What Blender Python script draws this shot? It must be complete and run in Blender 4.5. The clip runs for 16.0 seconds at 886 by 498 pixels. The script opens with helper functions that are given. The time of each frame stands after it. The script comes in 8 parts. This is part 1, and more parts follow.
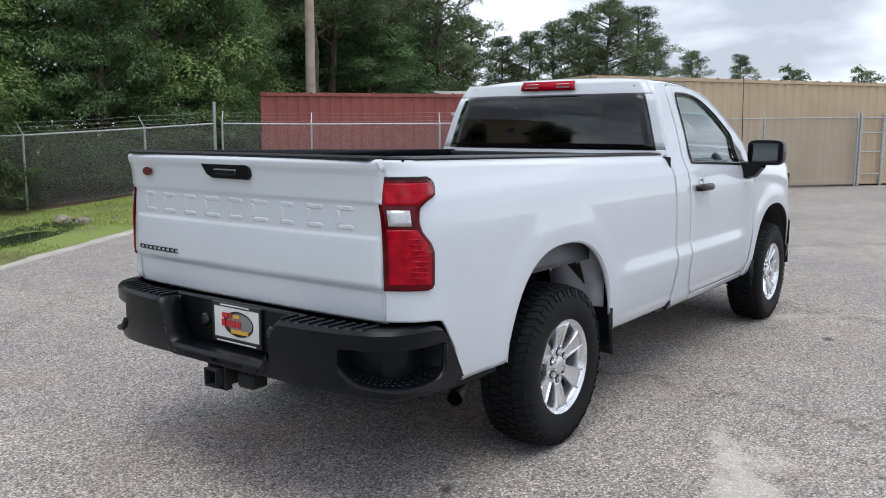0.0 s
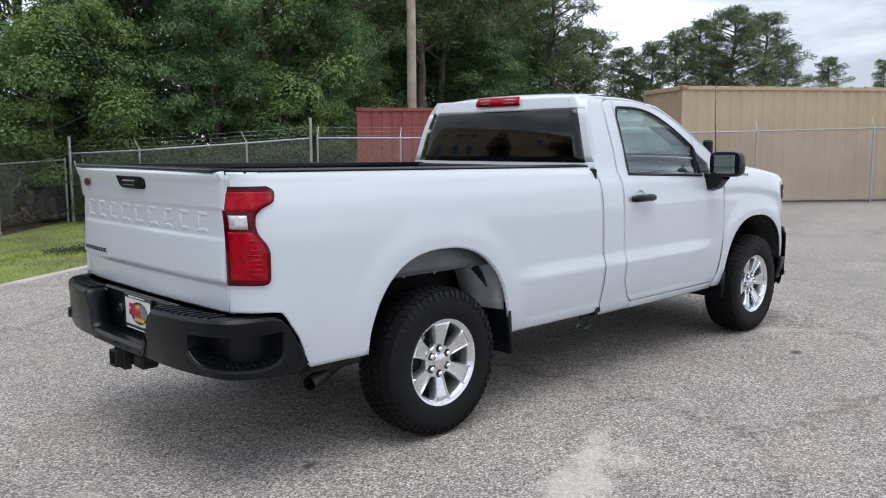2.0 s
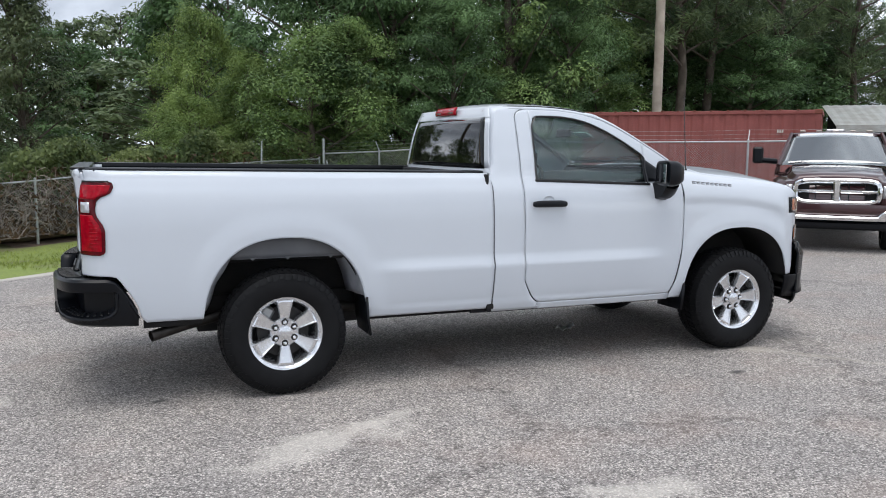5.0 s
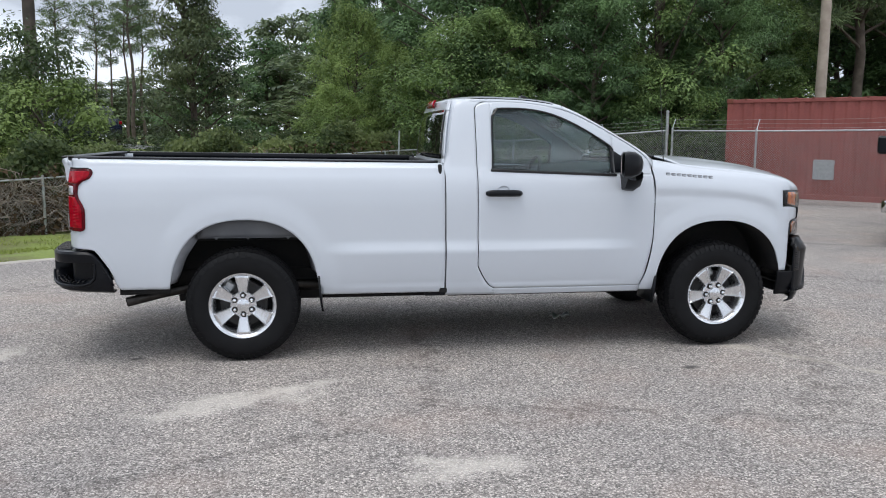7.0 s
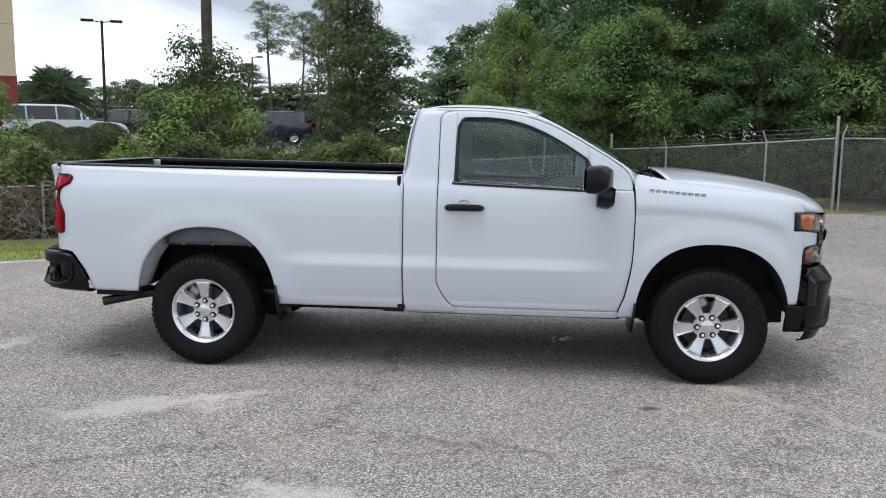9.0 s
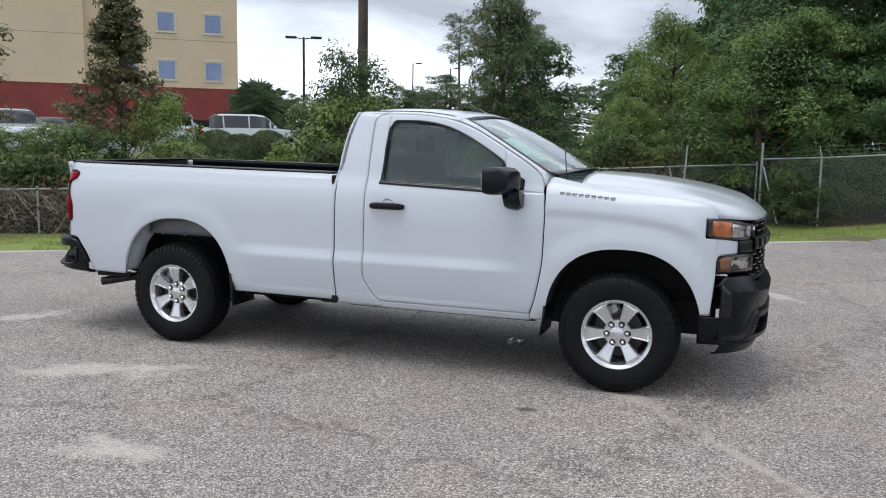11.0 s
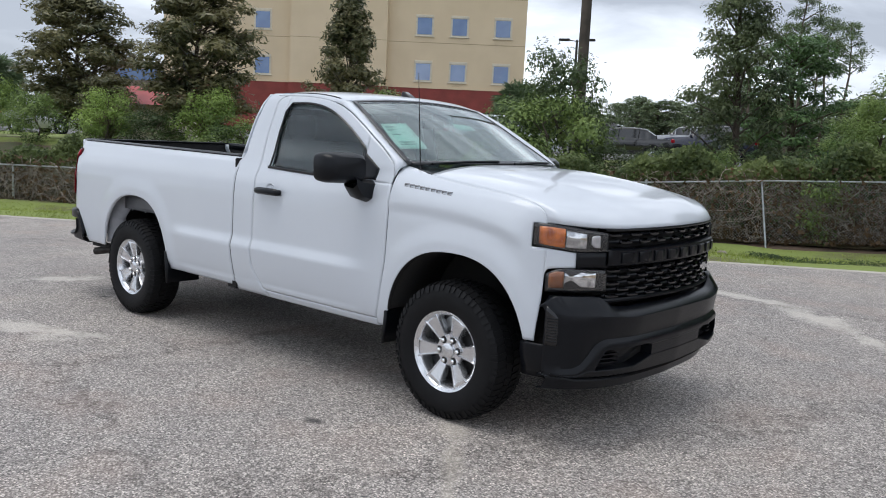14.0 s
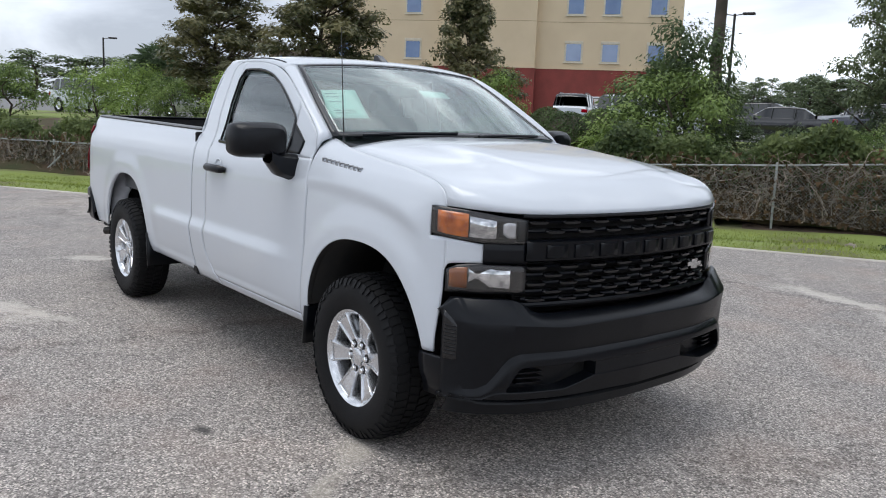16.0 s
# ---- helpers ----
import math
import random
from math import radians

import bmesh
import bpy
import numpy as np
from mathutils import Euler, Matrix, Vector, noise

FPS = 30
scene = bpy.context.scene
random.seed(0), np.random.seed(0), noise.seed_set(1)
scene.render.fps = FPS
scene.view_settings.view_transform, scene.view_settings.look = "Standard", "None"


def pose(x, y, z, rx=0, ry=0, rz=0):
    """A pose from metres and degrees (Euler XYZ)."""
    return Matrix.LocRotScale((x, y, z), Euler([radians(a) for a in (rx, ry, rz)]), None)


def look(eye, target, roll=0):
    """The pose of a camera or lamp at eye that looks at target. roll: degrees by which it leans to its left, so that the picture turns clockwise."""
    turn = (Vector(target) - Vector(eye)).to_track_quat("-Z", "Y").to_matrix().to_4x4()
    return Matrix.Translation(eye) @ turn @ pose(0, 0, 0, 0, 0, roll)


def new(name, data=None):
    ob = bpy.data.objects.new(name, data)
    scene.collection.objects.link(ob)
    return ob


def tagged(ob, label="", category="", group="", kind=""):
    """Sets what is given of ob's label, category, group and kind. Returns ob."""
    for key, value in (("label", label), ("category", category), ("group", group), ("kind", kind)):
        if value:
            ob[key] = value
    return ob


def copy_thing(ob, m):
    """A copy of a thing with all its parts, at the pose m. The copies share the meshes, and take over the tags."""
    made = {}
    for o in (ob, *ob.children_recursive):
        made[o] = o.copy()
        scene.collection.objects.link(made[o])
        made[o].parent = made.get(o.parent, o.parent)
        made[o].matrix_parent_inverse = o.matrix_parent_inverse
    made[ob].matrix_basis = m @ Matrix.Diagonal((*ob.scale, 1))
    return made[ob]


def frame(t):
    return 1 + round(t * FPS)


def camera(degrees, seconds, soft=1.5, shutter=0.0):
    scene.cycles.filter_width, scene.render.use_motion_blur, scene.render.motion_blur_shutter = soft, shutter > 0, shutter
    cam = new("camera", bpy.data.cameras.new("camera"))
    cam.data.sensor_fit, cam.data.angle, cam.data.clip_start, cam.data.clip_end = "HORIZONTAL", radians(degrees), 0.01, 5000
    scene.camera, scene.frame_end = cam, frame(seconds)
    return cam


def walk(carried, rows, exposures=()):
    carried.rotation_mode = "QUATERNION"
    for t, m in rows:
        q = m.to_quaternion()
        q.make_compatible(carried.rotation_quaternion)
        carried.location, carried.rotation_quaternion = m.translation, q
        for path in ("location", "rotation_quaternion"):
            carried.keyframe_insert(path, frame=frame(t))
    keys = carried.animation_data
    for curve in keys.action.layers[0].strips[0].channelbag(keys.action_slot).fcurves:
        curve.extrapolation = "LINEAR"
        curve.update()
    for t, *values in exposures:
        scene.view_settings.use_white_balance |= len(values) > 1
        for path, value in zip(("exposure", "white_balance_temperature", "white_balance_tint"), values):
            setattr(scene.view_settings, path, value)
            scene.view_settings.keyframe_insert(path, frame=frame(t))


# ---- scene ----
cam = camera(56.23, 16.0, soft=1.0)
PATH = [
    (0, (-3.519, -2.824, 1.538), (-0.347, -0.453, 0.978), 0.18),
    (0.5, (-3.419, -2.960, 1.522), (-0.302, -0.509, 0.991), -0.36),
    (1, (-3.273, -3.240, 1.549), (-0.245, -0.676, 1.045), -0.59),
    (1.5, (-3.186, -3.686, 1.558), (-0.283, -0.979, 1.064), -0.54),
    (2, (-2.974, -4.035, 1.548), (-0.227, -1.172, 1.047), -0.22),
    (2.5, (-2.755, -4.470, 1.559), (-0.197, -1.436, 1.059), 0.13),
    (3, (-2.502, -4.857, 1.566), (-0.146, -1.662, 1.071), 0.35),
    (3.5, (-2.142, -5.143, 1.587), (0.003, -1.802, 1.098), 0.44),
    (4, (-1.758, -5.493, 1.595), (0.165, -2.020, 1.104), 0.48),
    (4.5, (-1.376, -5.755, 1.561), (0.330, -2.170, 1.074), 0.47),
    (5, (-0.980, -6.067, 1.579), (0.489, -2.379, 1.088), 0.37),
    (7.5, (0.989, -6.855, 1.615), (1.324, -2.908, 1.056), 0.40),
    (8, (1.447, -6.832, 1.631), (1.523, -2.872, 1.070), 0.59),
    (8.5, (1.882, -6.683, 1.661), (1.715, -2.726, 1.104), 0.71),
    (9, (2.315, -6.598, 1.669), (1.910, -2.655, 1.129), 0.65),
    (11.5, (4.785, -6.195, 1.626), (3.178, -2.568, 1.119), 1.17),
    (12, (5.199, -5.919, 1.609), (3.369, -2.399, 1.100), 1.47),
    (12.5, (5.625, -5.627, 1.591), (3.586, -2.223, 1.084), 1.80),
    (13, (5.976, -5.276, 1.577), (3.736, -2.001, 1.074), 2.17),
    (13.5, (6.264, -4.850, 1.594), (3.833, -1.714, 1.084), 2.46),
    (14, (6.551, -4.425, 1.600), (3.941, -1.440, 1.072), 2.70),
    (14.5, (6.708, -3.985, 1.592), (3.937, -1.153, 1.043), 2.82),
    (15, (6.863, -3.596, 1.572), (3.951, -0.915, 0.994), 2.83),
    (15.5, (6.889, -3.262, 1.557), (3.859, -0.720, 0.955), 2.57),
    (16, (6.832, -2.965, 1.561), (3.712, -0.543, 0.926), 2.31),
]
walk(cam, [(t, look(eye, target, roll)) for t, eye, target, roll in PATH], [(0, 0.25), (3, 0.28), (5, 0.26), (8, 0.19), (12, 0.08), (16, 0.11)])

# ---- sky, sun ----
world = bpy.data.worlds.new("sky")
scene.world = world
world.use_nodes = True
wn, wl = world.node_tree.nodes, world.node_tree.links
wn.clear()
SUN_EL, SUN_AZ = radians(74), radians(225)
sky = wn.new("ShaderNodeTexSky")
sky.sky_type, sky.sun_disc, sky.sun_elevation, sky.sun_rotation = "NISHITA", False, SUN_EL, SUN_AZ
wtc = wn.new("ShaderNodeTexCoord")
wmap = wn.new("ShaderNodeMapping")
wmap.inputs["Scale"].default_value, wmap.inputs["Location"].default_value = (1.0, 1.0, 3.2), (4.11, 2.19, 1.23)
wl.new(wtc.outputs["Generated"], wmap.inputs["Vector"])
wnoise = wn.new("ShaderNodeTexNoise")
wnoise.inputs["Scale"].default_value, wnoise.inputs["Detail"].default_value, wnoise.inputs["Roughness"].default_value = 2.6, 7.0, 0.52
wnoise.inputs["Distortion"].default_value = 0.35
wl.new(wmap.outputs["Vector"], wnoise.inputs["Vector"])
wramp = wn.new("ShaderNodeValToRGB")
wramp.color_ramp.elements[0].position, wramp.color_ramp.elements[0].color = 0.39, (0.36, 0.378, 0.415, 1)
wramp.color_ramp.elements[1].position, wramp.color_ramp.elements[1].color = 0.69, (1.28, 1.28, 1.28, 1)
mid = wramp.color_ramp.elements.new(0.55)
mid.color = (0.68, 0.70, 0.74, 1)
wl.new(wnoise.outputs["Fac"], wramp.inputs["Fac"])
wscale = wn.new("ShaderNodeMixRGB")
wscale.blend_type, wscale.inputs["Fac"].default_value = "MULTIPLY", 1.0
wscale.inputs["Color2"].default_value = (8.60, 9.02, 9.62, 1)
wl.new(wramp.outputs["Color"], wscale.inputs["Color1"])
wmix = wn.new("ShaderNodeMixRGB")
wmix.inputs["Fac"].default_value = 0.94
wl.new(sky.outputs["Color"], wmix.inputs["Color1"])
wl.new(wscale.outputs["Color"], wmix.inputs["Color2"])
wsep = wn.new("ShaderNodeSeparateXYZ")
wl.new(wtc.outputs["Generated"], wsep.inputs["Vector"])
wup = wn.new("ShaderNodeMapRange")
wup.inputs["From Min"].default_value, wup.inputs["From Max"].default_value, wup.inputs["To Min"].default_value, wup.inputs["To Max"].default_value = 0.10, 1.0, 1.10, 1.02
wl.new(wsep.outputs["Z"], wup.inputs["Value"])
wgrade = wn.new("ShaderNodeMixRGB")
wgrade.blend_type, wgrade.inputs["Fac"].default_value = "MULTIPLY", 1.0
wl.new(wmix.outputs["Color"], wgrade.inputs["Color1"])
wl.new(wup.outputs["Result"], wgrade.inputs["Color2"])
wbg = wn.new("ShaderNodeBackground")
wbg.inputs["Strength"].default_value = 0.144
wl.new(wgrade.outputs["Color"], wbg.inputs["Color"])
wout = wn.new("ShaderNodeOutputWorld")
wl.new(wbg.outputs["Background"], wout.inputs["Surface"])
sun_data = bpy.data.lights.new("sun", "SUN")
sun_data.energy, sun_data.angle, sun_data.color = 1.25, radians(40), (1.0, 0.975, 0.94)
sun = new("sun", sun_data)
sun.matrix_world = look((0, 0, 30), (-10 * math.cos(SUN_EL) * math.sin(SUN_AZ), -10 * math.cos(SUN_EL) * math.cos(SUN_AZ), 30 - 10 * math.sin(SUN_EL)))
scene.view_settings.exposure = 0.0


# ---- materials ----
def material(name, color, rough=0.5, metal=0.0, second=None, scale=8.0, bump=0.0, bump_scale=60.0, coat=0.0, spec=0.5, detail=5.0, lo=0.35, hi=0.65, speck=0.0, random=0.0):
    """A principled surface: color and second mixed by noise in object space, fine grain, bump, variation from object to object."""
    m = bpy.data.materials.new(name)
    m.use_nodes = True
    n, l = m.node_tree.nodes, m.node_tree.links
    b = n["Principled BSDF"]
    b.inputs["Roughness"].default_value, b.inputs["Metallic"].default_value = rough, metal
    b.inputs["Coat Weight"].default_value, b.inputs["Coat Roughness"].default_value = coat, 0.04
    b.inputs["Specular IOR Level"].default_value = spec
    tc = n.new("ShaderNodeTexCoord")
    second = second or tuple(c * 0.82 for c in color)
    noise_a = n.new("ShaderNodeTexNoise")
    noise_a.inputs["Scale"].default_value, noise_a.inputs["Detail"].default_value = scale, detail
    l.new(tc.outputs["Object"], noise_a.inputs["Vector"])
    ramp = n.new("ShaderNodeValToRGB")
    ramp.color_ramp.elements[0].position, ramp.color_ramp.elements[0].color = lo, (*second, 1)
    ramp.color_ramp.elements[1].position, ramp.color_ramp.elements[1].color = hi, (*color, 1)
    l.new(noise_a.outputs["Fac"], ramp.inputs["Fac"])
    out = ramp.outputs["Color"]
    noise_b = n.new("ShaderNodeTexNoise")
    noise_b.inputs["Scale"].default_value, noise_b.inputs["Detail"].default_value = bump_scale, 3.0
    l.new(tc.outputs["Object"], noise_b.inputs["Vector"])
    if speck:
        mix = n.new("ShaderNodeMixRGB")
        mix.blend_type, mix.inputs["Fac"].default_value = "OVERLAY", speck
        l.new(out, mix.inputs["Color1"])
        l.new(noise_b.outputs["Fac"], mix.inputs["Color2"])
        out = mix.outputs["Color"]
    if random:
        info = n.new("ShaderNodeObjectInfo")
        hsv = n.new("ShaderNodeHueSaturation")
        rng = n.new("ShaderNodeMapRange")
        rng.inputs["To Min"].default_value, rng.inputs["To Max"].default_value = 1 - random, 1 + random
        l.new(info.outputs["Random"], rng.inputs["Value"])
        l.new(rng.outputs["Result"], hsv.inputs["Value"])
        l.new(out, hsv.inputs["Color"])
        out = hsv.outputs["Color"]
    l.new(out, b.inputs["Base Color"])
    if bump:
        bp = n.new("ShaderNodeBump")
        bp.inputs["Strength"].default_value, bp.inputs["Distance"].default_value = bump, 0.01
        l.new(noise_b.outputs["Fac"], bp.inputs["Height"])
        l.new(bp.outputs["Normal"], b.inputs["Normal"])
    return m


def leaf_material(name, dark, light, rough=0.55):
    """Leaves: colour from leaf to leaf and from clump to clump, some light let through."""
    m = bpy.data.materials.new(name)
    m.use_nodes = True
    n, l = m.node_tree.nodes, m.node_tree.links
    b = n["Principled BSDF"]
    b.inputs["Roughness"].default_value, b.inputs["Specular IOR Level"].default_value = rough, 0.35
    geo = n.new("ShaderNodeNewGeometry")
    tc = n.new("ShaderNodeTexCoord")
    noise_a = n.new("ShaderNodeTexNoise")
    noise_a.inputs["Scale"].default_value, noise_a.inputs["Detail"].default_value = 0.7, 4.0
    l.new(geo.outputs["Position"], noise_a.inputs["Vector"])
    add = n.new("ShaderNodeMath")
    add.operation, add.inputs[1].default_value = "MULTIPLY_ADD", 0.26
    l.new(geo.outputs["Random Per Island"], add.inputs[0])
    l.new(noise_a.outputs["Fac"], add.inputs[2])
    ramp = n.new("ShaderNodeValToRGB")
    ramp.color_ramp.elements[0].position, ramp.color_ramp.elements[0].color = 0.40, (*dark, 1)
    ramp.color_ramp.elements[1].position, ramp.color_ramp.elements[1].color = 0.86, (*light, 1)
    l.new(add.outputs["Value"], ramp.inputs["Fac"])
    l.new(ramp.outputs["Color"], b.inputs["Base Color"])
    tr = n.new("ShaderNodeBsdfTranslucent")
    l.new(ramp.outputs["Color"], tr.inputs["Color"])
    mix = n.new("ShaderNodeMixShader")
    mix.inputs["Fac"].default_value = 0.30
    l.new(b.outputs["BSDF"], mix.inputs[1])
    l.new(tr.outputs["BSDF"], mix.inputs[2])
    l.new(mix.outputs["Shader"], n["Material Output"].inputs["Surface"])
    return m


def glass_material(name, tint, gloss=0.5, clear=0.5):
    """Thin tinted glazing: a mix of a tinted see-through layer and a mirror layer by Fresnel."""
    m = bpy.data.materials.new(name)
    m.use_nodes = True
    n, l = m.node_tree.nodes, m.node_tree.links
    n.remove(n["Principled BSDF"])
    t = n.new("ShaderNodeBsdfTransparent")
    t.inputs["Color"].default_value = (*tint, 1)
    g = n.new("ShaderNodeBsdfGlossy")
    g.inputs["Roughness"].default_value = 0.02
    g.inputs["Color"].default_value = (1, 1, 1, 1)
    f = n.new("ShaderNodeLayerWeight")
    f.inputs["Blend"].default_value = 0.5
    steep = n.new("ShaderNodeMath")
    steep.operation, steep.inputs[1].default_value = "POWER", 4.0
    l.new(f.outputs["Facing"], steep.inputs[0])
    boost = n.new("ShaderNodeMath")
    boost.operation, boost.inputs[1].default_value, boost.inputs[2].default_value, boost.use_clamp = "MULTIPLY_ADD", 0.9, 0.03 + gloss, True
    l.new(steep.outputs["Value"], boost.inputs[0])
    mix = n.new("ShaderNodeMixShader")
    l.new(boost.outputs["Value"], mix.inputs["Fac"])
    l.new(t.outputs["BSDF"], mix.inputs[1])
    l.new(g.outputs["BSDF"], mix.inputs[2])
    l.new(mix.outputs["Shader"], n["Material Output"].inputs["Surface"])
    return m


WHITE = material("white_car_paint", (0.600, 0.636, 0.684), 0.30, 0, (0.590, 0.626, 0.676), 2.0, coat=0.80, spec=0.3)
BLACK_PLASTIC = material("grained_black_plastic", (0.0050, 0.0060, 0.0085), 0.28, 0, (0.0040, 0.0048, 0.0068), 30, 0.04, 900, spec=0.24)
GLOSS_BLACK = material("gloss_black_trim", (0.012, 0.012, 0.014), 0.15, spec=0.5)
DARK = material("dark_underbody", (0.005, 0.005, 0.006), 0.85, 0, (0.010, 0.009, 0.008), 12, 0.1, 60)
LINER = material("bed_liner_black", (0.016, 0.016, 0.017), 0.75, 0, (0.010, 0.010, 0.011), 20, 0.3, 300)
RUBBER = material("tyre_rubber", (0.0062, 0.0064, 0.0074), 0.62, 0, (0.0040, 0.0042, 0.0050), 14, 0.15, 200, spec=0.22)
ALLOY = material("silver_alloy", (0.78, 0.79, 0.81), 0.24, 0.85, (0.70, 0.71, 0.73), 10)
STEEL = material("galvanised_steel", (0.50, 0.52, 0.53), 0.42, 0.75, (0.38, 0.40, 0.41), 14, 0.05, 120)
CHROME = material("chrome", (0.85, 0.86, 0.87), 0.08, 1.0)
PRIMER = material("grey_inner_fender", (0.13, 0.135, 0.145), 0.40, 0, (0.10, 0.105, 0.115), 5)
FLANGE = material("bare_grey_flange", (0.46, 0.47, 0.50), 0.42, 0, (0.32, 0.33, 0.36), 9)
MIRROR = material("mirror_silvering", (0.78, 0.80, 0.82), 0.02, 1.0, (0.76, 0.78, 0.80))
CHROME_DARK = material("lamp_reflector", (0.88, 0.89, 0.91), 0.05, 1.0, (0.45, 0.46, 0.48), 26)
RED_LENS = material("red_lamp_lens", (0.40, 0.002, 0.014), 0.07, 0, (0.25, 0.0, 0.008), 30, 0.0, 60, spec=0.20)
RED_DEEP = material("deep_red_lens", (0.115, 0.0, 0.005), 0.07, 0, (0.05, 0.0, 0.003), 12, spec=0.22)
CLEAR_LENS = material("clear_lamp_lens", (0.62, 0.62, 0.64), 0.12, 0.4, (0.42, 0.42, 0.44), 24, coat=1.0)
AMBER = material("amber_lamp_lens", (0.68, 0.165, 0.008), 0.10, 0, (0.26, 0.045, 0.003), 22, coat=0.8)
AMBER_DIM = material("smoky_amber_lens", (0.26, 0.070, 0.008), 0.10, 0, (0.12, 0.03, 0.003), 22, coat=0.8)
GLASS_SIDE = glass_material("side_glazing", (0.78, 0.85, 0.85), 0.015)
GLASS_WS = glass_material("windscreen_glazing", (0.76, 0.87, 0.84), 0.06)
GLASS_REAR = glass_material("privacy_glazing", (0.20, 0.21, 0.22), 0.01)
LENS_COVER = glass_material("lamp_cover", (0.95, 0.95, 0.95), 0.03)
CABIN = material("dark_cabin_trim", (0.045, 0.046, 0.05), 0.75, 0, (0.03, 0.03, 0.034), 12, 0.1, 200)
SEAT = material("grey_seat_cloth", (0.07, 0.072, 0.078), 0.9, 0, (0.05, 0.05, 0.055), 20, 0.2, 400)
PAPER = material("pale_paper", (0.58, 0.80, 0.74), 0.7, 0, (0.56, 0.72, 0.67), 9)
PAPER_INK = material("grey_print", (0.25, 0.36, 0.34), 0.7)
BADGE = material("grey_badge_metal", (0.36, 0.37, 0.39), 0.4, 0.4)
DARK_BADGE = material("dark_badge", (0.03, 0.03, 0.035), 0.3, 0.3)


# ---- mesh tools ----
class Shell:
    """Collects vertices and faces of one mesh."""

    def __init__(self):
        self.v, self.f = [], []

    def add(self, verts, faces):
        k = len(self.v)
        self.v += [tuple(p) for p in verts]
        self.f += [tuple(i + k for i in f) for f in faces]
        return self

    def grid(self, rows, flip=False, closed=False):
        """Quads over equal rows of points."""
        n, m = len(rows), len(rows[0])
        faces = []
        for i in range(n - 1):
            for j in range(m if closed else m - 1):
                q = (i * m + j, i * m + (j + 1) % m, (i + 1) * m + (j + 1) % m, (i + 1) * m + j)
                faces.append(q[::-1] if flip else q)
        return self.add([p for r in rows for p in r], faces)

    def box(self, lo, hi, bevel=0.0):
        """A box between two corners, its edges cut off by bevel."""
        c = [(a + b) / 2 for a, b in zip(lo, hi)]
        h = [abs(b - a) / 2 for a, b in zip(lo, hi)]
        e = min(bevel, min(h) * 0.9)
        if e <= 0:
            vs = [(c[0] + sx * h[0], c[1] + sy * h[1], c[2] + sz * h[2]) for sx in (-1, 1) for sy in (-1, 1) for sz in (-1, 1)]
            return self.add(vs, [(0, 1, 3, 2), (4, 6, 7, 5), (0, 4, 5, 1), (2, 3, 7, 6), (0, 2, 6, 4), (1, 5, 7, 3)])
        vs, ix = [], {}
        for sx in (-1, 1):
            for sy in (-1, 1):
                for sz in (-1, 1):
                    for ax in range(3):
                        d = [h[0] - e, h[1] - e, h[2] - e]
                        d[ax] = h[ax]
                        ix[sx, sy, sz, ax] = len(vs)
                        vs.append((c[0] + sx * d[0], c[1] + sy * d[1], c[2] + sz * d[2]))
        fs = []
        for ax in range(3):
            a, b = [k for k in range(3) if k != ax]
            for s in (-1, 1):
                ring = []
                for sa, sb in ((-1, -1), (1, -1), (1, 1), (-1, 1)):
                    key = [0, 0, 0]
                    key[ax], key[a], key[b] = s, sa, sb
                    ring.append(ix[(*key, ax)])
                fs.append(ring)
            for sa in (-1, 1):
                for sb in (-1, 1):
                    keys = []
                    for s in (-1, 1):
                        key = [0, 0, 0]
                        key[ax], key[a], key[b] = s, sa, sb
                        keys.append(tuple(key))
                    fs.append([ix[(*keys[0], a)], ix[(*keys[1], a)], ix[(*keys[1], b)], ix[(*keys[0], b)]])
        for sx in (-1, 1):
            for sy in (-1, 1):
                for sz in (-1, 1):
                    fs.append([ix[sx, sy, sz, k] for k in range(3)])
        return self.add(vs, fs)

    def tube(self, path, radius, sides=8, caps=True):
        """A round bar along points; radius one number or one for each point."""
        path = [Vector(p) for p in path]
        rad = radius if isinstance(radius, (list, tuple)) else [radius] * len(path)
        rows, side = [], None
        for i, p in enumerate(path):
            d = (path[min(i + 1, len(path) - 1)] - path[max(i - 1, 0)]).normalized()
            side = (side - d * side.dot(d)) if side else d.cross(Vector((0, 0, 1)) if abs(d.z) < 0.9 else Vector((1, 0, 0)))
            side.normalize()
            up = d.cross(side)
            rows.append([p + (side * math.cos(a) + up * math.sin(a)) * rad[i] for a in (2 * math.pi * k / sides for k in range(sides))])
        k = len(self.v)
        self.grid(rows, closed=True)
        if caps:
            self.f.append(tuple(k + j for j in range(sides))[::-1])
            self.f.append(tuple(k + (len(rows) - 1) * sides + j for j in range(sides)))
        return self

    def lathe(self, profile, sides=48, axis="y", centre=(0, 0, 0), closed=False):
        """Turns a profile of (along, radius) about an axis."""
        prof = list(profile) + ([profile[0]] if closed else [])
        rows = []
        for a, r in prof:
            row = []
            for k in range(sides):
                w = 2 * math.pi * k / sides
                p = {"y": (r * math.cos(w), a, r * math.sin(w)), "x": (a, r * math.cos(w), r * math.sin(w)), "z": (r * math.cos(w), r * math.sin(w), a)}[axis]
                row.append((p[0] + centre[0], p[1] + centre[1], p[2] + centre[2]))
            rows.append(row)
        return self.grid(rows, closed=True)

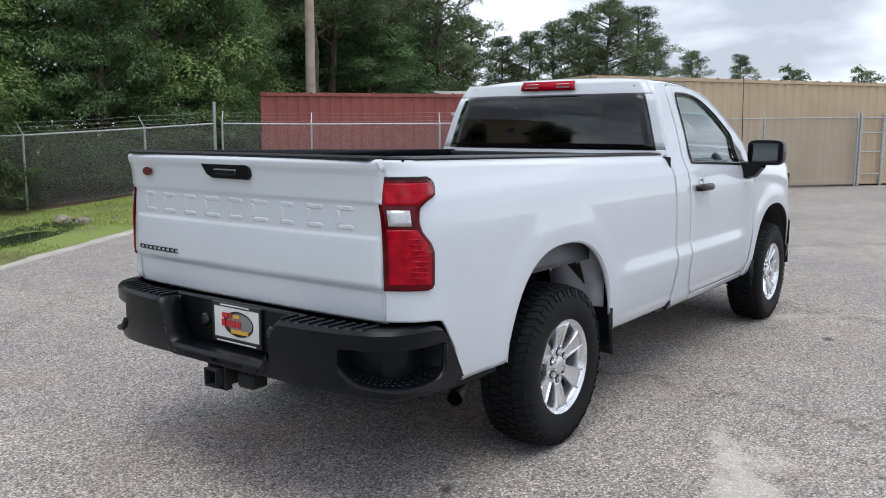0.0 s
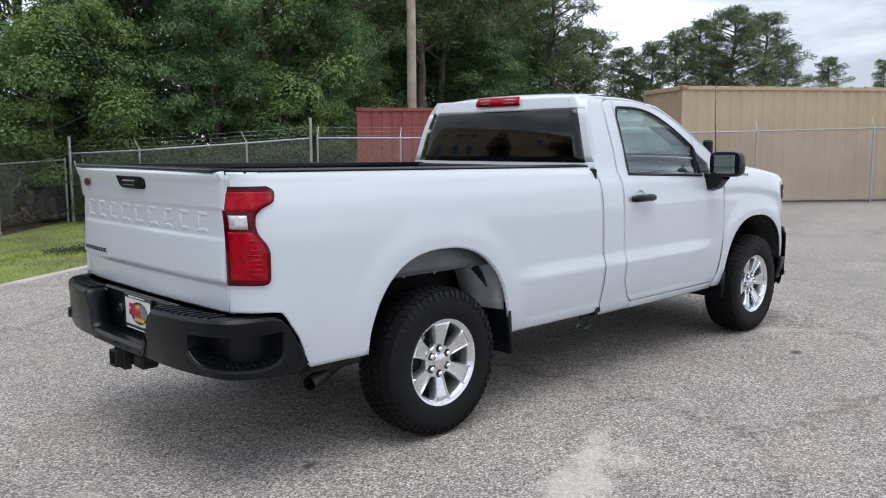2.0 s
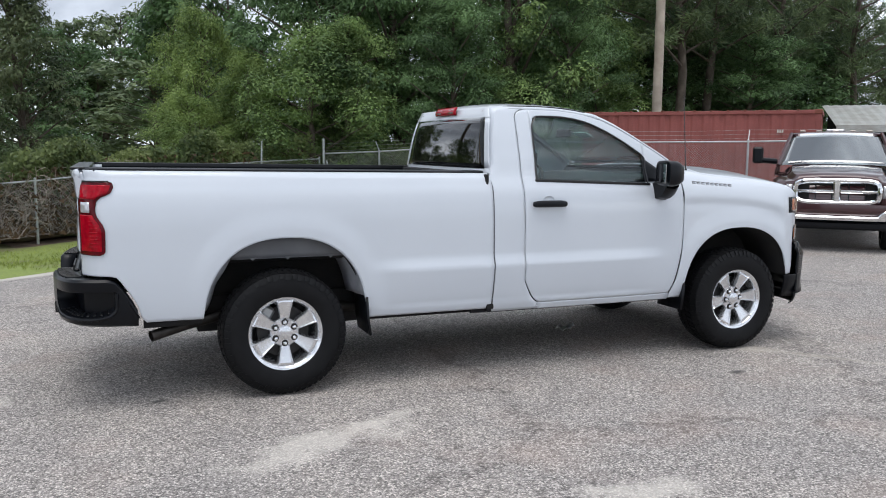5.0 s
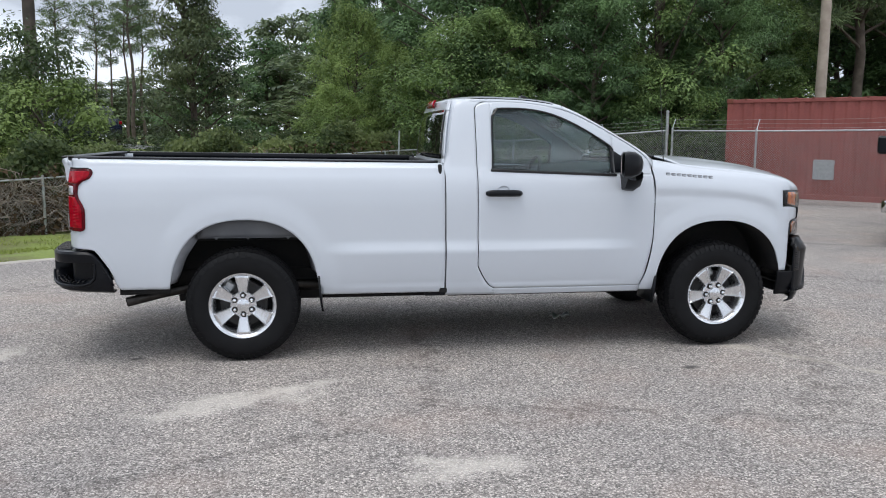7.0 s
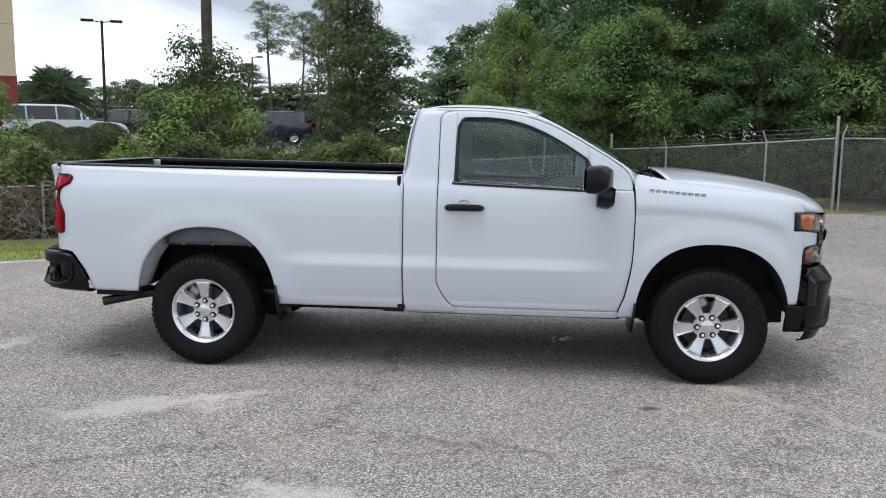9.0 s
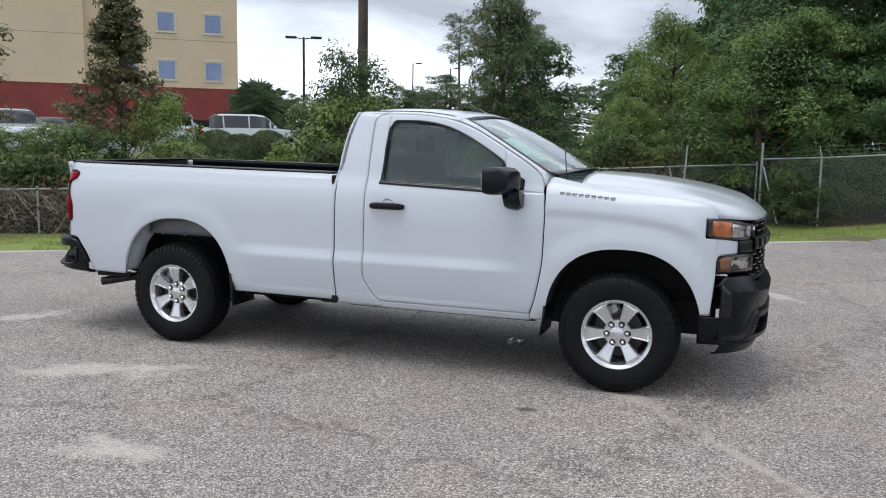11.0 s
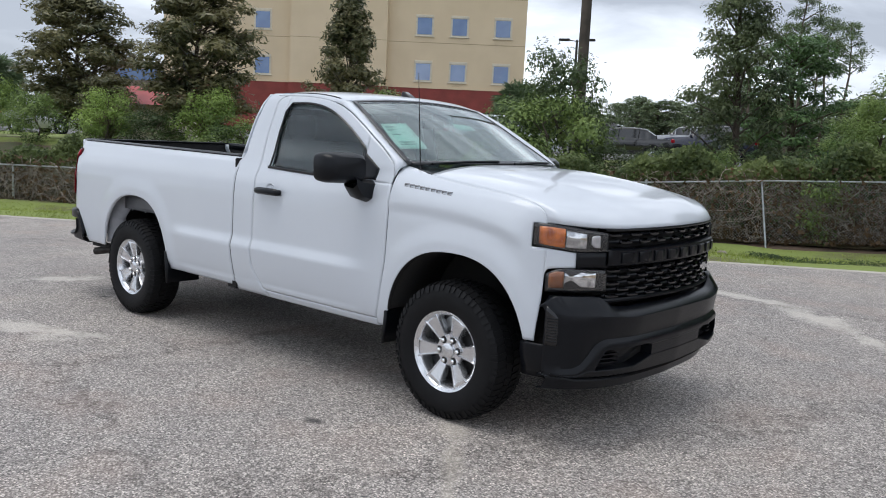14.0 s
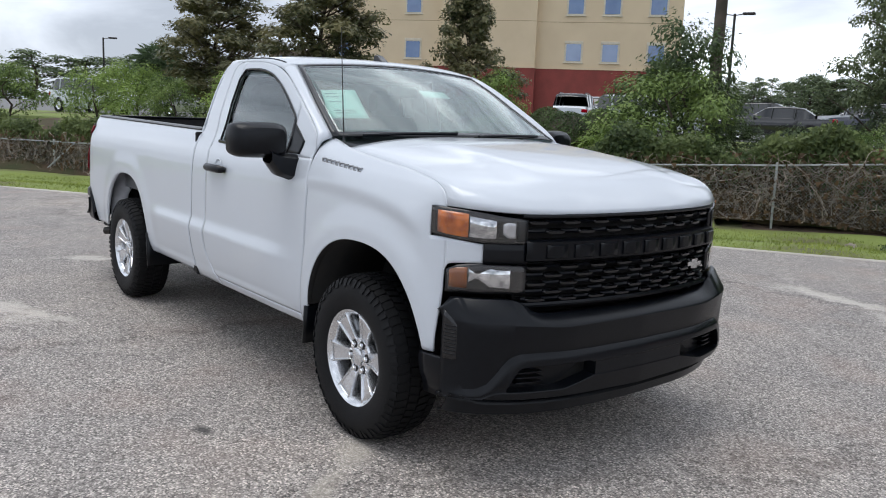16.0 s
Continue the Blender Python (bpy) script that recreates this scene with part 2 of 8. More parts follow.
    def prism(self, outline, a, b, axis="x", place=None):
        """An outline of 2D points drawn out from a to b along an axis."""
        def put(p, t):
            q = {"x": (t, p[0], p[1]), "y": (p[0], t, p[1]), "z": (p[0], p[1], t)}[axis]
            return place(q) if place else q
        n = len(outline)
        vs = [put(p, a) for p in outline] + [put(p, b) for p in outline]
        fs = [tuple(range(n))[::-1], tuple(range(n, 2 * n))] + [(i, (i + 1) % n, n + (i + 1) % n, n + i) for i in range(n)]
        return self.add(vs, fs)

    def mirrored(self):
        s = Shell()
        s.v, s.f = [(x, -y, z) for x, y, z in self.v], [f[::-1] for f in self.f]
        return s

    def moved(self, m):
        s = Shell()
        s.v, s.f = [tuple(m @ Vector(p)) for p in self.v], list(self.f)
        return s

    def mesh(self, name, smooth=35, weld=0.0, out=None):
        me = bpy.data.meshes.new(name)
        me.from_pydata(self.v, [], self.f)
        bm = bmesh.new()
        bm.from_mesh(me)
        if weld:
            bmesh.ops.remove_doubles(bm, verts=bm.verts, dist=weld)
        bmesh.ops.recalc_face_normals(bm, faces=bm.faces)
        if out:
            # every sheet faces outwards
            left = set(bm.faces)
            while left:
                sheet, todo = [], [left.pop()]
                while todo:
                    f = todo.pop()
                    sheet.append(f)
                    for e in f.edges:
                        for g in e.link_faces:
                            if g in left:
                                left.remove(g)
                                todo.append(g)
                if sum(f.calc_area() * f.normal.dot(Vector(out)) for f in sheet) < 0:
                    bmesh.ops.reverse_faces(bm, faces=sheet)
        bm.to_mesh(me)
        bm.free()
        if smooth:
            me.polygons.foreach_set("use_smooth", [True] * len(me.polygons))
            me.set_sharp_from_angle(angle=radians(smooth))
        return me


def thing(name, label, category, group="", kind="", at=None):
    return tagged(place_empty(name, at), label, category, group, kind)


def place_empty(name, at):
    ob = new(name)
    ob.matrix_world = at if at is not None else Matrix.Identity(4)
    return ob


def part(name, shell, mat, parent, label="", smooth=35, thick=0.0, weld=0.0, bevel=0.0, out=None):
    """Links a shell as one mesh under a thing or a part."""
    me = shell.mesh(name, smooth, weld, out)
    me.materials.append(mat)
    ob = new(name, me)
    if parent is not None:
        ob.parent = parent
    if label:
        ob["label"] = label
    if thick:
        mod = ob.modifiers.new("thickness", "SOLIDIFY")
        mod.thickness, mod.offset = abs(thick), (-1 if thick > 0 else 1)
    if bevel:
        mod = ob.modifiers.new("edges", "BEVEL")
        mod.width, mod.segments, mod.limit_method = bevel, 2, "ANGLE"
    return ob


def sstep(x, a, b):
    t = np.clip((x - a) / (b - a), 0, 1)
    return float(t * t * (3 - 2 * t))


def curve(x, xs, ys):
    """A smooth line through points (piecewise cubic, no overshoot)."""
    xs, ys = np.asarray(xs, float), np.asarray(ys, float)
    if x <= xs[0]:
        return float(ys[0])
    if x >= xs[-1]:
        return float(ys[-1])
    h = np.diff(xs)
    d = np.diff(ys) / h
    m = np.zeros(len(xs))
    for i in range(1, len(xs) - 1):
        m[i] = 0 if d[i - 1] * d[i] <= 0 else 2 * d[i - 1] * d[i] / (d[i - 1] + d[i])
    m[0], m[-1] = d[0], d[-1]
    i = int(np.searchsorted(xs, x) - 1)
    t = (x - xs[i]) / h[i]
    return float(ys[i] * (1 + 2 * t) * (1 - t) ** 2 + m[i] * h[i] * t * (1 - t) ** 2 + ys[i + 1] * t * t * (3 - 2 * t) + m[i + 1] * h[i] * t * t * (t - 1))


def span(a, b, n):
    return [a + (b - a) * i / (n - 1) for i in range(n)]

# ---- the white pickup truck ----
truck = thing("pickup_truck", "white regular cab pickup truck with long bed and black bumpers", "truck", at=pose(0, 0.02, 0))
HUB_R, HUB_F, HUB_Z = 0.0, 3.549, 0.40
ARCH_R, ARCH_F = (0.020, 0.526, 0.612), (3.566, 0.514, 0.567)
SEC_Z = (0.40, 0.44, 0.46, 0.50, 0.53, 0.60, 0.70, 0.80, 0.90, 1.00, 1.10, 1.20, 1.27, 1.30, 1.33, 1.36, 1.385, 1.40)
SEC_Y = (0.868, 0.888, 0.898, 0.915, 0.925, 0.936, 0.944, 0.947, 0.946, 0.944, 0.941, 0.933, 0.920, 0.910, 0.896, 0.882, 0.868, 0.850)


def arch_q(x, z, arch):
    c, a, b = arch
    return (abs((x - c) / a) ** 2.4 + (max(z - HUB_Z, 0) / b) ** 2.4) ** (1 / 2.4)


def arch_z(x, arch):
    """The height of a wheel opening's edge."""
    c, a, b = arch
    u = min(abs((x - c) / a), 1)
    return HUB_Z + b * (1 - u ** 2.4) ** (1 / 2.4)


def flare(x, z, arch, lift=0.009):
    return lift * (1 - sstep(arch_q(x, z, arch), 1.07, 1.30))


def body_y(x, z):
    """Half the width of the bed, cab and doors at a place on the side."""
    y = curve(z, SEC_Z, SEC_Y)
    crease = sstep(x, 0.50, 0.85) * (1 - sstep(x, 2.55, 3.0))
    y += crease * (0.022 * float(np.clip((z - 0.525) / 0.24, 0, 1)) * float(np.clip((0.835 - z) / 0.07, 0, 1)) + 0.007 * (1 - sstep(z, 0.505, 0.522)))
    y += flare(x, z, ARCH_R)
    if x < -0.98:
        y -= 0.146 * ((-0.98 - x) / 0.19) ** 2.6
    return y


F_TOP_X = (2.95, 3.05, 3.16, 3.26, 3.40, 3.57, 3.86, 4.02, 4.07, 4.11, 4.135, 4.147)
F_TOP_Z = (1.435, 1.424, 1.406, 1.386, 1.366, 1.347, 1.318, 1.292, 1.279, 1.259, 1.232, 1.196)


def seam_y(x):
    """Where the hood meets the fender."""
    return curve(x, (2.95, 3.05, 3.16, 3.26, 3.57, 3.86, 4.02, 4.11, 4.147), (0.765, 0.782, 0.802, 0.820, 0.834, 0.854, 0.868, 0.883, 0.894))


def corner_in(x):
    return curve(x, (3.95, 4.02, 4.06, 4.12, 4.20, 4.24, 4.275, 4.30), (0.0, 0.006, 0.016, 0.036, 0.082, 0.120, 0.163, 0.20))


def shoulder_z(x):
    return curve(x, (2.9, 3.15, 3.5, 3.85, 4.05, 4.1), (1.205, 1.225, 1.212, 1.165, 1.10, 1.09))


def fender_y(x, z):
    top = curve(x, F_TOP_X, F_TOP_Z)
    y = curve(z, (0.40, 0.44, 0.50, 0.60, 0.75, 0.90, 1.05, 1.30), (0.872, 0.892, 0.917, 0.936, 0.944, 0.946, 0.942, 0.932))
    d = z - shoulder_z(x)
    y += 0.013 * (1 - sstep(x, 3.95, 4.07)) * (1 - sstep(d, 0.0, 0.13) if d > 0 else sstep(d, -0.075, 0.0))
    y += flare(x, z, ARCH_F, 0.013)
    y -= corner_in(x) * (1 if z > 0.9 else 0.75 + 0.25 * sstep(z, 0.6, 0.9))
    g = curve((z - 0.95) / (top - 0.95), (0, 0.30, 0.48, 0.646, 0.75, 0.833, 0.896, 0.948, 1.0), (0.0, 0.0, 0.03, 0.10, 0.19, 0.33, 0.49, 0.71, 1.0)) if x < 4.16 else 0.0
    return y + (seam_y(x) - y) * g


FOOT, MID = 0.525, 1.065


def side_patch(shell, xs, low, high, fy, rows=26):
    """A strip of body side over columns xs, from low(x) to high(x); its rows meet those of its neighbours above and below MID."""
    def zs(x):
        lo, hi = low(x), high(x)
        if hi <= MID:
            return span(lo, hi, rows)
        if lo >= MID:
            return span(lo, hi, rows)
        under = span(lo, FOOT, 6)[:-1] if lo < FOOT - 0.01 else []
        return under + span(max(lo, FOOT), MID, rows) + span(MID, hi, rows)[1:]
    cols = [[(x, -fy(x, z), z) for z in zs(x)] for x in xs]
    shell.grid(cols, flip=True)


def both_sides(name, make, mat, parent, thick=0.012, label="", **kw):
    """A part on either side of the truck."""
    s = make()
    return [part(name, t, mat, parent, label, thick=thick, weld=0.0008, out=(0, side, 0.2), **kw) for t, side in ((s, -1), (s.mirrored(), 1))]


def arch_cols(arch, x0, x1, n=34):
    c, a, b = arch
    cols = [c - a * math.cos(math.pi * i / (n - 1)) for i in range(n)]
    return [x for x in cols if x0 <= x <= x1]


BED_REAR, BED_FRONT = -1.165, 1.443


def rail_z(x):
    return 1.430 - 0.030 * (x + 1.1) / 2.52


def bed_low(x):
    return curve(x, (-1.20, -1.05, -0.99, -0.93, -0.88, -0.85, -0.835, -0.80), (0.815, 0.815, 0.810, 0.735, 0.655, 0.57, 0.522, 0.522))


def bedside():
    s = Shell()
    c, a, b = ARCH_R
    side_patch(s, [BED_REAR, -1.16, -1.15, -1.14, -1.12, -1.10, -1.07, -1.04, -1.01] + span(-0.98, c - a, 22), lambda x: max(bed_low(x), FOOT), rail_z, bed_y, 28)
    side_patch(s, arch_cols(ARCH_R, -9, 9, 40), lambda x: max(arch_z(x, ARCH_R), FOOT), rail_z, bed_y, 28)
    side_patch(s, span(c + a, BED_FRONT, 34), lambda x: 0.458, rail_z, bed_y, 28)
    return s


def bed_y(x, z):
    y = body_y(x, min(z, 1.385))
    r = rail_z(x)
    return y - 0.028 * sstep(z, r - 0.045, r) ** 2 * sstep(x, -1.15, -1.00)


both_sides("bedside", bedside, WHITE, truck)
both_sides("bed_flange", lambda: Shell().grid([[(BED_FRONT + 0.0035, -(bed_y(BED_FRONT, z) - d), z) for d in (0.002, 0.03, 0.06)] for z in span(0.53, rail_z(BED_FRONT) - 0.004, 40)]), PRIMER, truck, 0.003)
# grey strip added between bed and cab to imitate the gap's shade
both_sides("gap_seal", lambda: Shell().grid([[(x, -(body_y(x, min(z, 1.385)) - 0.004 - (0.026 * sstep(z, 1.35, 1.395))), z) for x in (BED_FRONT + 0.005, BED_FRONT + 0.03)] for z in span(0.53, 1.39, 40)]), PRIMER, truck, 0.003)
both_sides("gap_block", lambda: Shell().box((BED_FRONT - 0.035, -(bed_y(BED_FRONT, 0.48) + 0.004), 0.452), (BED_FRONT + 0.022, -0.84, 0.528), 0.006), DARK, truck, 0.0)


def bed_corner():
    return Shell().grid([[(x, -(bed_y(BED_REAR, z) - d), z) for x, d in ((BED_REAR, 0.002), (-1.155, 0.012), (-1.12, 0.018), (-1.05, 0.02))] for z in span(0.82, 1.428, 30)])


both_sides("bed_corner", bed_corner, WHITE, truck, thick=0.004)

# tailgate: a stamped panel with a lip along the top and a crease below
GATE_Z = (0.800, 0.812, 0.86, 0.925, 0.945, 0.962, 0.99, 1.08, 1.130, 1.145, 1.26, 1.275, 1.33, 1.375, 1.40, 1.418, 1.430, 1.436)
GATE_X = (-1.160, -1.172, -1.178, -1.184, -1.198, -1.204, -1.204, -1.200, -1.196, -1.190, -1.192, -1.200, -1.206, -1.212, -1.222, -1.224, -1.212, -1.190)


def gate_x(y, z):
    u = abs(y) / 0.799
    x = curve(z, GATE_Z, GATE_X)
    return x + 0.014 * u ** 6 + 0.012 * u * u


gate = part("tailgate", Shell().grid([[(gate_x(y, z), y, z) for z in sorted(set(GATE_Z) | set(span(0.80, 1.436, 50)))] for y in span(-0.799, 0.799, 52)]), WHITE, truck, "white stamped tailgate, closed", thick=0.052, weld=0.0005, out=(-1, 0, 0))
part("tailgate_cap", Shell().box((-1.212, -0.772, 1.430), (-1.10, 0.772, 1.446), 0.006), BLACK_PLASTIC, gate, "black plastic top cap")
s = Shell()
out = [(0.232, 1.398), (-0.075, 1.398), (-0.095, 1.385), (-0.095, 1.350), (-0.080, 1.335), (0.150, 1.335), (0.190, 1.350)]
s.prism([(y - 0.02, z) for y, z in out], -1.205, -1.222, "x")
handle = part("tailgate_handle", s, BLACK_PLASTIC, gate, "black plastic release handle", bevel=0.004)
part("handle_pull", Shell().box((-1.232, -0.035, 1.350), (-1.216, 0.115, 1.378), 0.006), GLOSS_BLACK, handle)
for i, w in enumerate((0.105, 0.105, 0.105, 0.125, 0.105, 0.115, 0.090, 0.100, 0.100)):
    # low-relief frames in a row, as stamped in the panel
    yc = 0.660 - i * 0.160
    fr = Shell()
    for y0, y1, z0, z1 in ((-w / 2, w / 2, 1.158, 1.180), (-w / 2, w / 2, 1.232, 1.254), (w / 2 - 0.026, w / 2, 1.176, 1.236)):
        rows = []
        for k, u in enumerate(span(0, 1, 6)):
            y = yc + y0 + (y1 - y0) * u
            up = 1 if 0 < k < 5 else 0
            rows.append([(gate_x(y, z) - (0.0030 if up and 0 < j < 3 else -0.0015), y, z) for j, z in enumerate((z0, z0 + 0.005, z1 - 0.005, z1))])
        fr.grid(rows)
    part("raised_bar", fr, WHITE, gate, thick=0.003)
for i in range(9):
    y = 0.745 - i * 0.036
    for z0, z1, w in ((0.974, 0.979, 0.027), (0.990, 0.995, 0.027), (0.977, 0.992, 0.007)):
        part("badge_bar", Shell().box((gate_x(y, 0.985) - 0.006, y - w, z0), (gate_x(y, 0.985) + 0.004, y, z1), 0.0015), DARK_BADGE, gate)
s = Shell().prism([(0.625 + 0.036 * math.cos(a), 1.350 + 0.020 * math.sin(a)) for a in span(0, 2 * math.pi, 21)[:-1]], -1.2125, -1.2080, "x")
part("sticker", s, material("red_gold_sticker", (0.16, 0.012, 0.010), 0.4, 0, (0.03, 0.015, 0.010), 90), gate, "small red and gold dealer sticker")

# bed inside: liner floor, walls, rails
bed = Shell()
bed.box((-1.14, -0.70, 0.83), (1.36, 0.70, 0.86), 0.01)
part("bed_floor", bed, LINER, truck, "black lined bed floor")
for sgn in (-1, 1):
    s = Shell().grid([[(x, sgn * y, z) for y, z in ((0.70, 0.84), (0.715, 0.95), (0.72, 1.30), (0.735, 1.375), (0.775, 1.395))] for x in span(-1.14, 1.37, 24)])
    part("bed_wall", s, LINER, truck, "black lined bed wall", thick=0.015)
    rows = []
    for x in span(-1.145, 1.405, 40):
        r = rail_z(x)
        ye = bed_y(x, r)
        rows.append([(x, sgn * y, z) for y, z in ((ye + 0.003, r - 0.012), (ye + 0.001, r + 0.006), (ye - 0.012, r + 0.014), (ye - 0.08, r + 0.015), (0.735, r + 0.013), (0.728, r + 0.003), (0.728, r - 0.05))])
    part("rail_cap", Shell().grid(rows), BLACK_PLASTIC, truck, "black plastic bed rail cap", thick=0.004)
# near-black so that the gap before the cab looks dark
part("bed_front_panel", Shell().box((1.40, -0.90, 0.47), (1.425, 0.90, 1.39), 0.008), DARK, truck)
part("bed_front_wall", Shell().box((1.355, -0.775, 0.84), (1.385, 0.775, 1.405), 0.008), LINER, truck)
part("gate_inner", Shell().box((-1.142, -0.755, 0.83), (-1.118, 0.755, 1.43), 0.006), LINER, truck)
for x in (-0.75, 0.2, 1.05):
    for sgn in (-1, 1):
        s = Shell().tube([(x + 0.02 * math.cos(a), sgn * 0.722, 1.30 + 0.02 * math.sin(a)) for a in span(0, 2 * math.pi, 9)], 0.005, 6)
        part("tie_down", s, STEEL, truck)

# cab: corner panel, roof, pillars


def cab_rear_x(z):
    return curve(z, (0.43, 1.30, 1.38, 1.64, 1.82, 1.87), (1.455, 1.452, 1.440, 1.462, 1.505, 1.545))


def upper_y(x, z):
    """Half-width of doors and cab above the belt line."""
    lo = body_y(x, min(z, 1.34))
    if z <= 1.34:
        return lo
    return curve(z, (1.34, 1.37, 1.42, 1.50, 1.60, 1.70, 1.80, 1.85, 1.872), (lo, lo - 0.016, lo - 0.032, lo - 0.052, lo - 0.082, lo - 0.116, lo - 0.155, lo - 0.182, lo - 0.205))


DT_X = (1.688, 1.70, 1.74, 1.80, 2.00, 2.20, 2.35, 2.47, 2.60, 2.75, 2.90, 2.99, 3.03)
DT_Z = (1.79, 1.815, 1.838, 1.846, 1.842, 1.822, 1.790, 1.745, 1.678, 1.592, 1.500, 1.425, 1.34)


def door_top(x):
    return curve(x, DT_X, DT_Z)


def door_bottom(x):
    return 0.478 + 0.20 * max(0.0, (1.83 - x) / 0.15) ** 1.8 if x < 1.83 else 0.478


def door_front(z):
    return curve(z, (0.43, 0.48, 0.60, 0.89, 1.18, 1.30, 1.36, 1.42), (2.935, 2.945, 2.985, 3.030, 3.036, 3.030, 3.020, 2.995))


WT_X = (1.812, 1.818, 1.835, 1.87, 2.00, 2.12, 2.25, 2.38, 2.50, 2.62, 2.72)
WT_Z = (1.70, 1.765, 1.790, 1.797, 1.797, 1.788, 1.762, 1.713, 1.652, 1.580, 1.512)


def win_top(x):
    return curve(x, WT_X, WT_Z)


def belt(x):
    return 1.350 - 0.034 * (x - 1.81) / 0.9


def cab_side():
    s = Shell()
    rows = []
    for z in span(0.43, 0.765, 16) + span(0.785, 1.30, 24) + span(1.315, 1.865, 26):
        xr = cab_rear_x(z)
        edge = 1.684
        if z < 0.655:
            edge = 1.824 - 0.15 * (max(z - 0.472, 0.0) / 0.2) ** (1 / 1.8)
            edge = max(edge, 1.684)
        if z > 1.79:
            edge = 1.684 + 0.10 * ((z - 1.79) / 0.075) ** 2
        rows.append([(x, -(upper_y(x, z) - 0.05 * (1 - sstep(x, xr, xr + 0.05)) * sstep(z, 1.36, 1.5)), z) for x in [xr, xr + 0.006, xr + 0.018, xr + 0.04] + span(xr + 0.07, edge, 8)])
    s.grid(rows)
    # sill under the door
    s.grid([[(x, -body_y(x, z), z) for z in span(0.428, 0.474, 6)] for x in span(1.80, 2.945, 24)], flip=True)
    return s


both_sides("cab_side", cab_side, WHITE, truck)


def roof_rail(x):
    """Where the roof meets the door frame: half-width and height."""
    z = door_top(max(x, 1.80)) + 0.008
    return upper_y(x, z - 0.008), z


# windscreen edges and the strips beside it
def ws_edge(k):
    """The side edge of the windscreen, from the roof (0) to the cowl (1)."""
    return (curve(k, (0, 0.25, 0.6, 1), (2.372, 2.515, 2.765, 3.045)), curve(k, (0, 0.25, 0.6, 1), (0.655, 0.690, 0.745, 0.800)), curve(k, (0, 0.25, 0.6, 1), (1.818, 1.745, 1.598, 1.432)))


def roof_mid(x):
    return curve(x, (1.50, 1.56, 1.66, 1.80, 2.00, 2.20, 2.34, 2.42), (1.850, 1.884, 1.900, 1.908, 1.905, 1.892, 1.872, 1.855))


s = Shell()
rows = []
for x in [1.500, 1.51, 1.53, 1.56, 1.60, 1.66] + span(1.72, 2.28, 14):
    yr, zr = roof_rail(x)
    if x < 1.66:
        yr, zr = upper_y(1.66, 1.86) - 0.05 * (1.66 - x) / 0.16, 1.852 - 0.03 * ((1.66 - x) / 0.16) ** 2
    zm = roof_mid(x)
    half = []
    for k in span(0, 1, 14):
        y = yr * (1 - k)
        u = y / yr
        half.append((x + 0.03 * (1 - u * u) * sstep(x, 2.16, 2.28) - 0.012 * (1 - u * u) * (1 - sstep(x, 1.5, 1.56)), y, zm - (zm - zr) * (0.55 * u ** 2.2 + 0.45 * u ** 9)))
    rows.append([(a, -b, c) for a, b, c in half] + half[::-1][1:])
# the header bends down to the windscreen and the pillars
ex, ey, ez = ws_edge(0)
xo = ex - 0.02
zo = min(door_top(xo) + 0.008, ez + 0.012)
yo = upper_y(xo, zo - 0.01)
half = []
for k in span(0, 1, 14):
    y = yo * (1 - k)
    w = max((y - ey) / (yo - ey), 0)
    b = max(1 - (y / ey) ** 2, 0)
    half.append((ex - 0.004 - 0.016 * w + 0.035 * b, y + 0.010 * math.sin(math.pi * w), ez + 0.004 + (zo - ez) * w + 0.010 * math.sin(math.pi * w) + 0.035 * b))
front = [(a, -b, c) for a, b, c in half] + half[::-1][1:]
back, before = rows[-1], rows[-2]
for t in span(0, 1, 8)[1:]:
    rows.append([tuple(p[i] + (q[i] - p[i]) * t + (0.010 * t * (1 - t) if i == 2 else 0) for i in range(3)) for p, q in zip(back, front)])
roof = part("roof", s.grid(rows, flip=True), WHITE, truck, "white painted cab roof", thick=0.012, out=(0, 0, 1))
for sgn in (-1, 1):
    strip = []
    for x in [1.498, 1.505, 1.53, 1.58] + span(1.68, 2.30, 12):
        yr, zr = roof_rail(x)
        if x < 1.66:
            yr, zr = upper_y(1.66, 1.86) - 0.05 * (1.66 - x) / 0.16, 1.852 - 0.03 * ((1.66 - x) / 0.16) ** 2
        zm, u = roof_mid(x), 0.93
        strip.append((x, sgn * yr * u, zm - (zm - zr) * (0.55 * u ** 2.2 + 0.45 * u ** 9) - 0.002))
    part("roof_joint", Shell().tube(strip, 0.0075, 6), GLOSS_BLACK, roof, "black roof joint strip")


def pillar():
    s = Shell()
    rows = []
    for k in span(0, 1, 18):
        x, y, z = ws_edge(k)
        xo = x - 0.02 + 0.0 * k
        zo = min(door_top(xo) + 0.008, z + 0.012)
        yo = upper_y(xo, zo - 0.01)
        rows.append([(x + (xo - x) * u, -(y + (yo - y) * u + 0.014 * math.sin(math.pi * u)), z + (zo - z) * u + 0.012 * math.sin(math.pi * u)) for u in span(0, 1, 6)])
    s.grid(rows)
    return s


both_sides("pillar", pillar, WHITE, truck)


def ws_point(u, k):
    x, y, z = ws_edge(k)
    b = 1 - u * u
    return (x + (0.035 + 0.135 * k) * b, y * u, z + (0.035 - 0.02 * k) * b)


